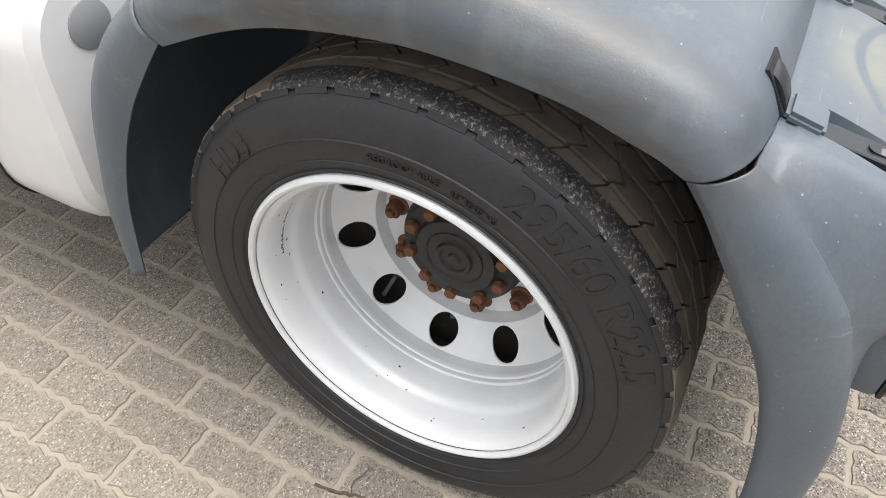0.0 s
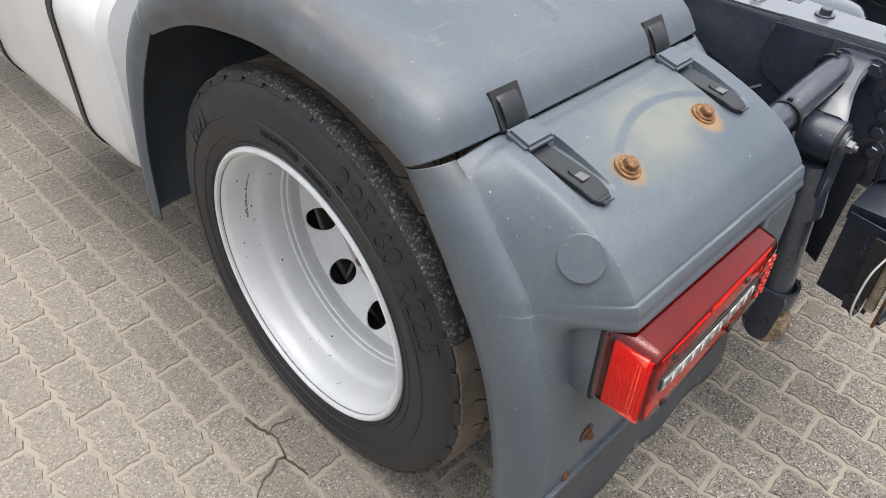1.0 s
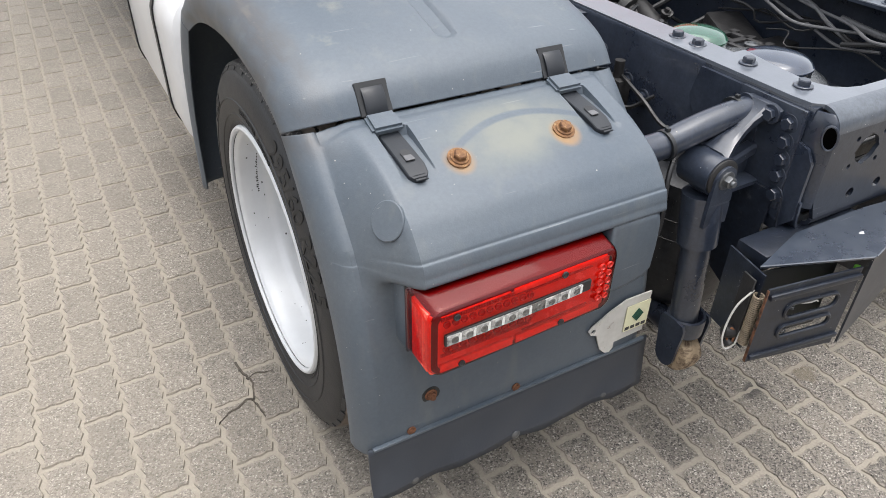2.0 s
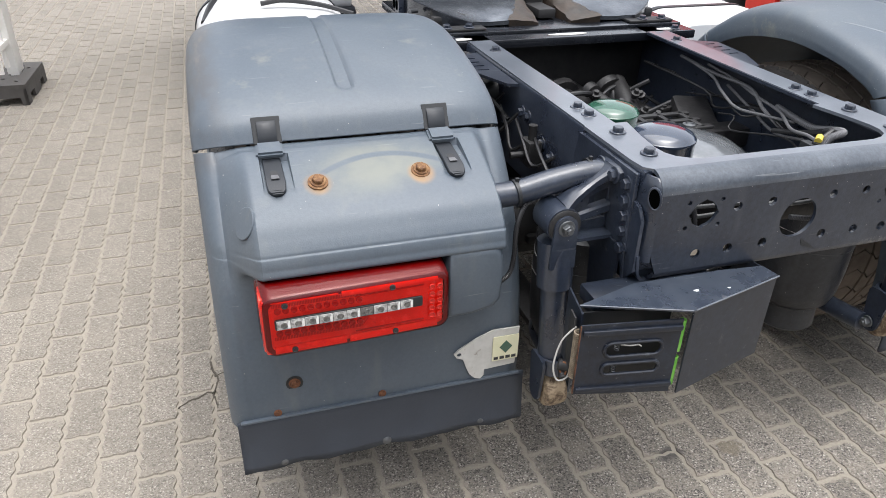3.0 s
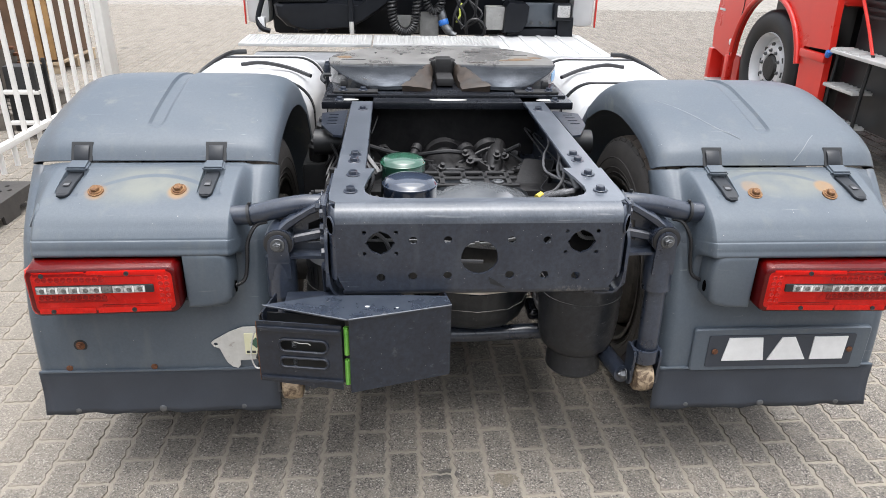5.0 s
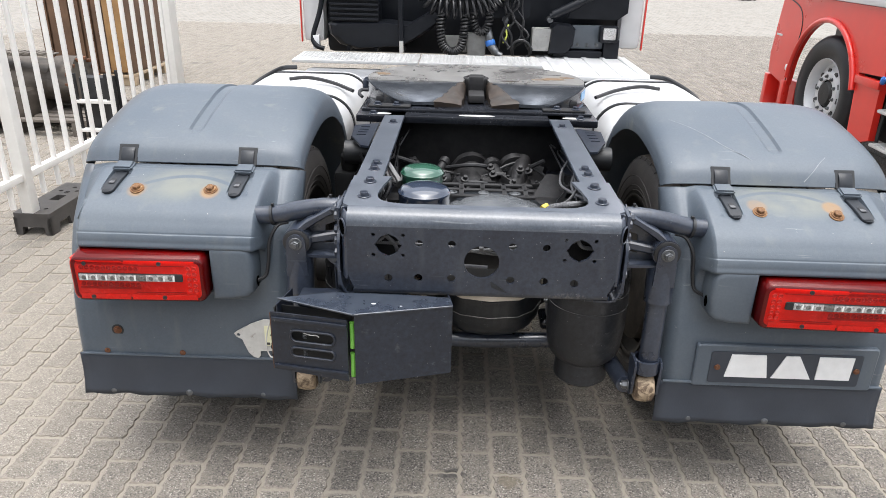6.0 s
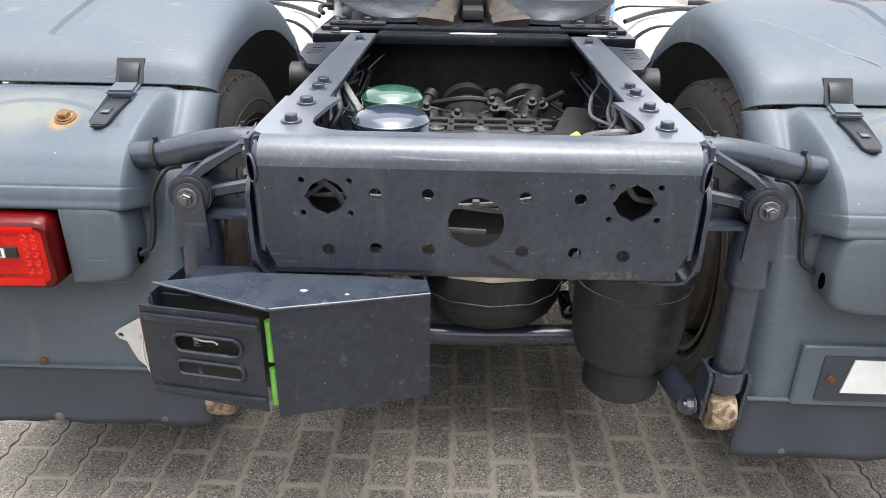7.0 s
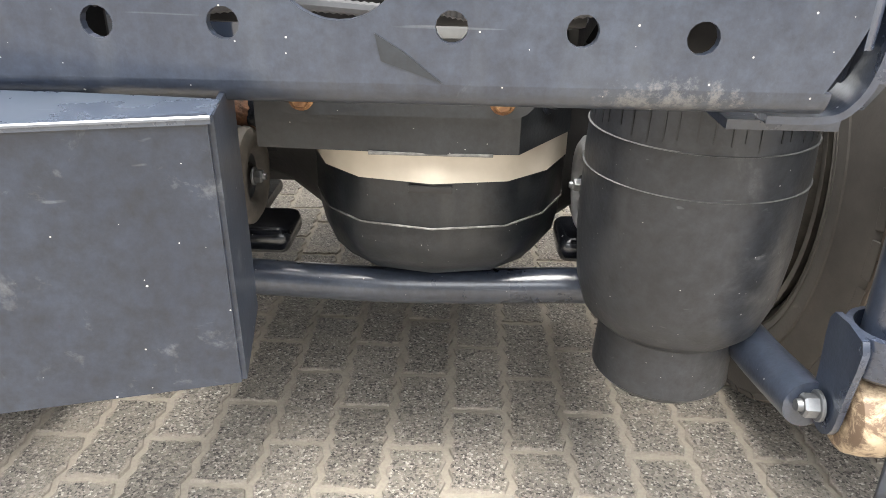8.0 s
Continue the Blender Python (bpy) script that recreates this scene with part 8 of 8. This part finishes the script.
# ---- red truck next to it ----
red = thing("red_truck", "bright red truck cab with black front wheel", "truck")
RX, RY, RT = 3.06, 4.62, 0.0
rm = Matrix.Translation((RX, RY, 0)) @ Matrix.Rotation(RT, 4, "Z")  # local y ahead, x to its right
bm = bmesh.new()
AR, AZ = .60, .50
curve = [(AR * math.cos(a), AZ + AR * 1.02 * math.sin(a)) for a in np.linspace(math.pi * .93, .06, 24)]
arch = [(-.97, .80), (-.62, .78)] + curve + [(.62, .46), (.72, .46), (1.06, .52), (1.09, .70), (1.05, 1.0), (1.00, 1.27), (-.93, 1.27), (-.95, 1.0)]
to_side = rm @ Matrix(((0, 0, 1, 0), (1, 0, 0, 0), (0, 1, 0, 0), (0, 0, 0, 1)))
plate(bm, arch, [], .05, to_side)
part("side_panel", bm, RED, red, "bright red lower side panel", 25)
bm = bmesh.new()
tube(bm, [rm @ Vector((-.012, y, z)) for y, z in curve], .024, 10, 2)
part("arch_lip", bm, RED, red)
bm = bmesh.new()
tube(bm, [rm @ Vector((.0, y, z)) for y, z in ((.98, 1.25), (.62, 1.16), (.52, .98), (.60, .70), (.64, .50))], .006, 6)
part("panel_gap", bm, BLACK, red)
bm = bmesh.new()
box(bm, (.055, -.90, 1.1), (2.40, 1.02, 2.3), .06, rm)
part("cab_body", bm, RED, red, "red cab body")
bm = bmesh.new()
box(bm, (-.03, -.95, 1.275), (.06, .25, 1.35), .012, rm)
part("trim_strip", bm, WHITE, red, "white trim strip")
bm = bmesh.new()
box(bm, (-.03, .27, 1.275), (.06, 1.00, 1.35), .012, rm)
part("trim_strip", bm, WHITE, red, "white trim strip")
bm = bmesh.new()
box(bm, (-.015, -.88, 1.36), (.05, .90, 2.25), .03, rm)
part("door", bm, RED, red)
# entry step well ahead of the wheel
bm = bmesh.new()
box(bm, (.12, .66, .20), (.18, 1.10, .48), .01, rm)
box(bm, (-.01, 1.04, .19), (.16, 1.12, .50), .015, rm)
box(bm, (-.02, .62, .22), (.05, .70, .50), .015, rm)
part("step_well", bm, RED, red, "red entry step well")
bm = bmesh.new()
box(bm, (-.03, .70, .185), (.14, 1.06, .205), .004, rm)
for k in range(5):
    box(bm, (-.02, .73 + .065 * k, .205), (.12, .75 + .065 * k, .211), 0, rm)
part("step_tread", bm, TREADPLATE, red)
bm = bmesh.new()
plate(bm, [(-.97, .32), (-.66, .22), (-.60, .70), (-.95, .76)], [], .05, to_side)
part("rear_panel", bm, RED, red)
bm = bmesh.new()
box(bm, (-.022, -.96, .70), (.03, -.60, .765), .012, rm)
part("rear_panel_ledge", bm, RED, red)
bm = bmesh.new()
lathe(bm, [(0, .03), (.006, .03), (.01, .02), (.011, .001)], rm @ Vector((-.002, .66, .62)), rm.to_3x3() @ Vector((-1, 0, 0)), 16)
part("side_lamp", bm, BADGE, red)
bm = bmesh.new()
box(bm, (-.004, .90, .88), (.004, 1.02, .90), .002, rm)
part("pale_scratch", bm, WHITE, red)
wr = new("wheel")
wr.parent = red
ax = rm.to_3x3() @ Vector((-1, 0, 0))
wc = rm @ Vector((.17, 0, .495))
bm = bmesh.new()
lathe(bm, [(-.14, .30), (-.17, .34), (-.17, .46), (-.14, .495), (.10, .495), (.135, .47), (.15, .42), (.145, .36), (.12, .31), (.11, .30)], wc, ax, 64, closed=True)
part("tyre", bm, RUBBER, wr, "black front tyre")
bm = bmesh.new()
lathe(bm, [(.11, .305), (.125, .30), (.11, .285), (.03, .27), (.02, .235), (.06, .21), (.085, .18), (.085, .125), (.075, .12)], wc, ax, 64, caps=False)
part("rim", bm, RIM, wr, "silver front rim")
bm = bmesh.new()
lathe(bm, [(.0, .20), (.04, .125), (.10, .095), (.105, .05), (.10, .001)], wc, ax, 32)
part("hub", bm, CAST, wr)
a1 = ax.orthogonal().normalized()
for i in range(10):
    a = 2 * math.pi * i / 10
    d1 = Matrix.Rotation(a, 4, ax) @ a1
    bm = bmesh.new()
    cyl(bm, wc + d1 * .195 + ax * .065, wc + d1 * .195 + ax * .077, .024, seg=14)
    part("hand_hole", bm, BLACK, wr)
    fasten(NUT, wr, wc + d1 * .15 + ax * .085, ax, "wheel_nut")
bm = bmesh.new()
box(bm, (.36, -.64, .2), (.9, .64, 1.2), .05, rm)
part("arch_liner", bm, BLACK, red)
# black gear and ladder behind the cab
bm = bmesh.new()
box(bm, (.12, -2.4, .30), (2.3, -.985, .80), .05, rm)
box(bm, (.16, -1.75, .78), (2.2, -1.0, 2.2), .05, rm)
part("chassis_gear", bm, BLACK, red, "black gear behind the cab")
for k in range(10):
    bm = bmesh.new()
    box(bm, (.14, -1.62, 1.05 + .05 * k), (.17, -1.05, 1.075 + .05 * k), .004, rm)
    part("grille_slat", bm, CAST, red)
for z in (.30, .555, .81):
    bm = bmesh.new()
    box(bm, (-.03, -1.42, z), (.13, -1.04, z + .022), .004, rm)
    for k in range(7):
        box(bm, (-.03, -1.40 + .055 * k, z + .022), (.13, -1.385 + .055 * k, z + .028), 0, rm)
    part("ladder_step", bm, TREADPLATE, red, "bright metal ladder step")
for y in (-1.42, -1.03):
    bm = bmesh.new()
    tube(bm, [rm @ Vector((.03, y, .28)), rm @ Vector((.035, y, .55)), rm @ Vector((.05, y, .84))], .014, 10)
    part("ladder_rail", bm, BLACK, red)
bm = bmesh.new()
box(bm, (-.04, -2.2, .80), (.5, -1.05, .825), .006, rm)
part("side_deck", bm, TREADPLATE, red, "bright metal deck behind the cab")
bm = bmesh.new()
tube(bm, [rm @ Vector((.06, -1.4, .83)), rm @ Vector((.08, -1.25, 1.0)), rm @ Vector((.10, -1.06, 1.2))], .012, 8)
part("grab_bar", bm, RED, red)
bm = bmesh.new()
tube(bm, [rm @ Vector((-.02, -1.02, .80)), rm @ Vector((-.02, -1.0, .77)), rm @ Vector((.0, -.97, .79))], .022, 8)
part("blue_cap", bm, CABLE_BLUE, red, "small blue cap")

# ---- paving stones ----
JOINT = .0054


def stone_outline():
    """One interlocking stone, centred: zigzag long sides, slightly angled ends."""
    hx, hy = PITCH_X / 2 - JOINT, PITCH_Y / 2 - JOINT
    side = [(-hy + 2 * hy * q / 8, (.0042 if q % 2 else -.0042) * (1.2 if q in (3, 5) else 1.0)) for q in range(9)]
    wave = [(.62, .0035), (.22, -.0022), (-.2, .0032), (-.62, -.0018)]
    right = [(hx + o, y) for y, o in side]
    left = [(-hx + o, y) for y, o in side[::-1]]
    end_top = [(f * hx, hy + o) for f, o in wave]
    end_bot = [(f * hx, -hy + o) for f, o in wave[::-1]]
    return right + end_top + left + end_bot


def stone_mesh():
    bm = bmesh.new()
    o = stone_outline()
    top = [bm.verts.new((x * .955, y * .975, 0)) for x, y in o]
    low = [bm.verts.new((x, y, -.006)) for x, y in o]
    bm.faces.new(top)
    for i in range(len(o)):
        j = (i + 1) % len(o)
        bm.faces.new((top[i], low[i], low[j], top[j]))
    return mesh_of("paving_stone", bm, PAVER, 60)


STONE = stone_mesh()
turn = Matrix.Rotation(PAVE_TURN, 4, "Z")
rng = random.Random(11)
verts, faces = [], []
outline = stone_outline()
K = len(outline)
for i in range(-75, 92):
    for j in range(-14, 62):
        c = turn @ Vector((STONE_X + i * PITCH_X, STONE_Y + (j + .5 * (i % 2)) * PITCH_Y, 0))
        tx, ty, h = rng.gauss(0, .006), rng.gauss(0, .006), -abs(rng.gauss(0, .0011))
        if -1.95 < c.x < .85 and .02 < c.y < 2.15 and not (-1.2 < c.x < -.55 and .5 < c.y < 1.3) and not (-1.1 < c.x < -.3 and c.y > 1.3):
            placed("paving_stone", STONE, ground, Matrix.Translation((c.x, c.y, h)) @ turn @ Euler((tx, ty, rng.gauss(0, .01))).to_matrix().to_4x4())
            continue
        n0 = len(verts)
        spin = rng.gauss(0, .01) + PAVE_TURN
        cs, sn = math.cos(spin), math.sin(spin)
        for k, (fx, fy, z) in enumerate(((.955, .975, 0), (1, 1, -.006))):
            for x, y in outline:
                px, py = x * fx, y * fy
                verts.append((c.x + px * cs - py * sn, c.y + px * sn + py * cs, h + z + tx * py - ty * px))
        faces.append([n0 + k for k in range(K)])
        for k in range(K):
            q = (k + 1) % K
            faces.append([n0 + k, n0 + K + k, n0 + K + q, n0 + q])
me = bpy.data.meshes.new("paving_stones")
me.from_pydata(verts, [], faces)
me.materials.append(PAVER)
far_stones = new("paving_stones", me)
far_stones.parent = ground
tagged(far_stones, "grey concrete paving stones with sandy joints", kind="stuff")

# cracked stones beside the wheel, opened a few millimetres
CRACK = surf("crack_soil", (0.05, 0.042, 0.034), (0.10, 0.085, 0.066), 60, 0.9, bump=0.002, grain=200)
for pts, w in (([(-1.338, .950), (-1.331, .905), (-1.322, .872), (-1.317, .842), (-1.322, .815), (-1.333, .778), (-1.326, .745), (-1.321, .705)], .0042),
               ([(-1.329, .782), (-1.352, .790), (-1.378, .772), (-1.400, .768), (-1.425, .752), (-1.440, .740)], .0038),
               ([(-1.319, .872), (-1.296, .880), (-1.275, .872), (-1.248, .866)], .0022)):
    bm = bmesh.new()
    C_ = curve_points([(x, y, 0) for x, y in pts], 6)
    rows = []
    for i, p in enumerate(C_):
        t_ = (C_[min(i + 1, len(C_) - 1)] - C_[max(i - 1, 0)]).normalized()
        n_ = Vector((-t_.y, t_.x, 0))
        ww = w * (.6 + .6 * abs(noise.noise(p * 60))) * (1 - .7 * (i / (len(C_) - 1)) ** 3)
        j_ = noise.noise(p * 90) * .004
        rows.append([p + n_ * (ww + j_) + Vector((0, 0, .0012)), p + n_ * (j_ - ww) + Vector((0, 0, .0012)), p + n_ * (j_ - ww) - Vector((0, 0, .004)), p + n_ * (ww + j_) - Vector((0, 0, .004))])
    loft(bm, rows)
    part("crack", bm, CRACK, ground)
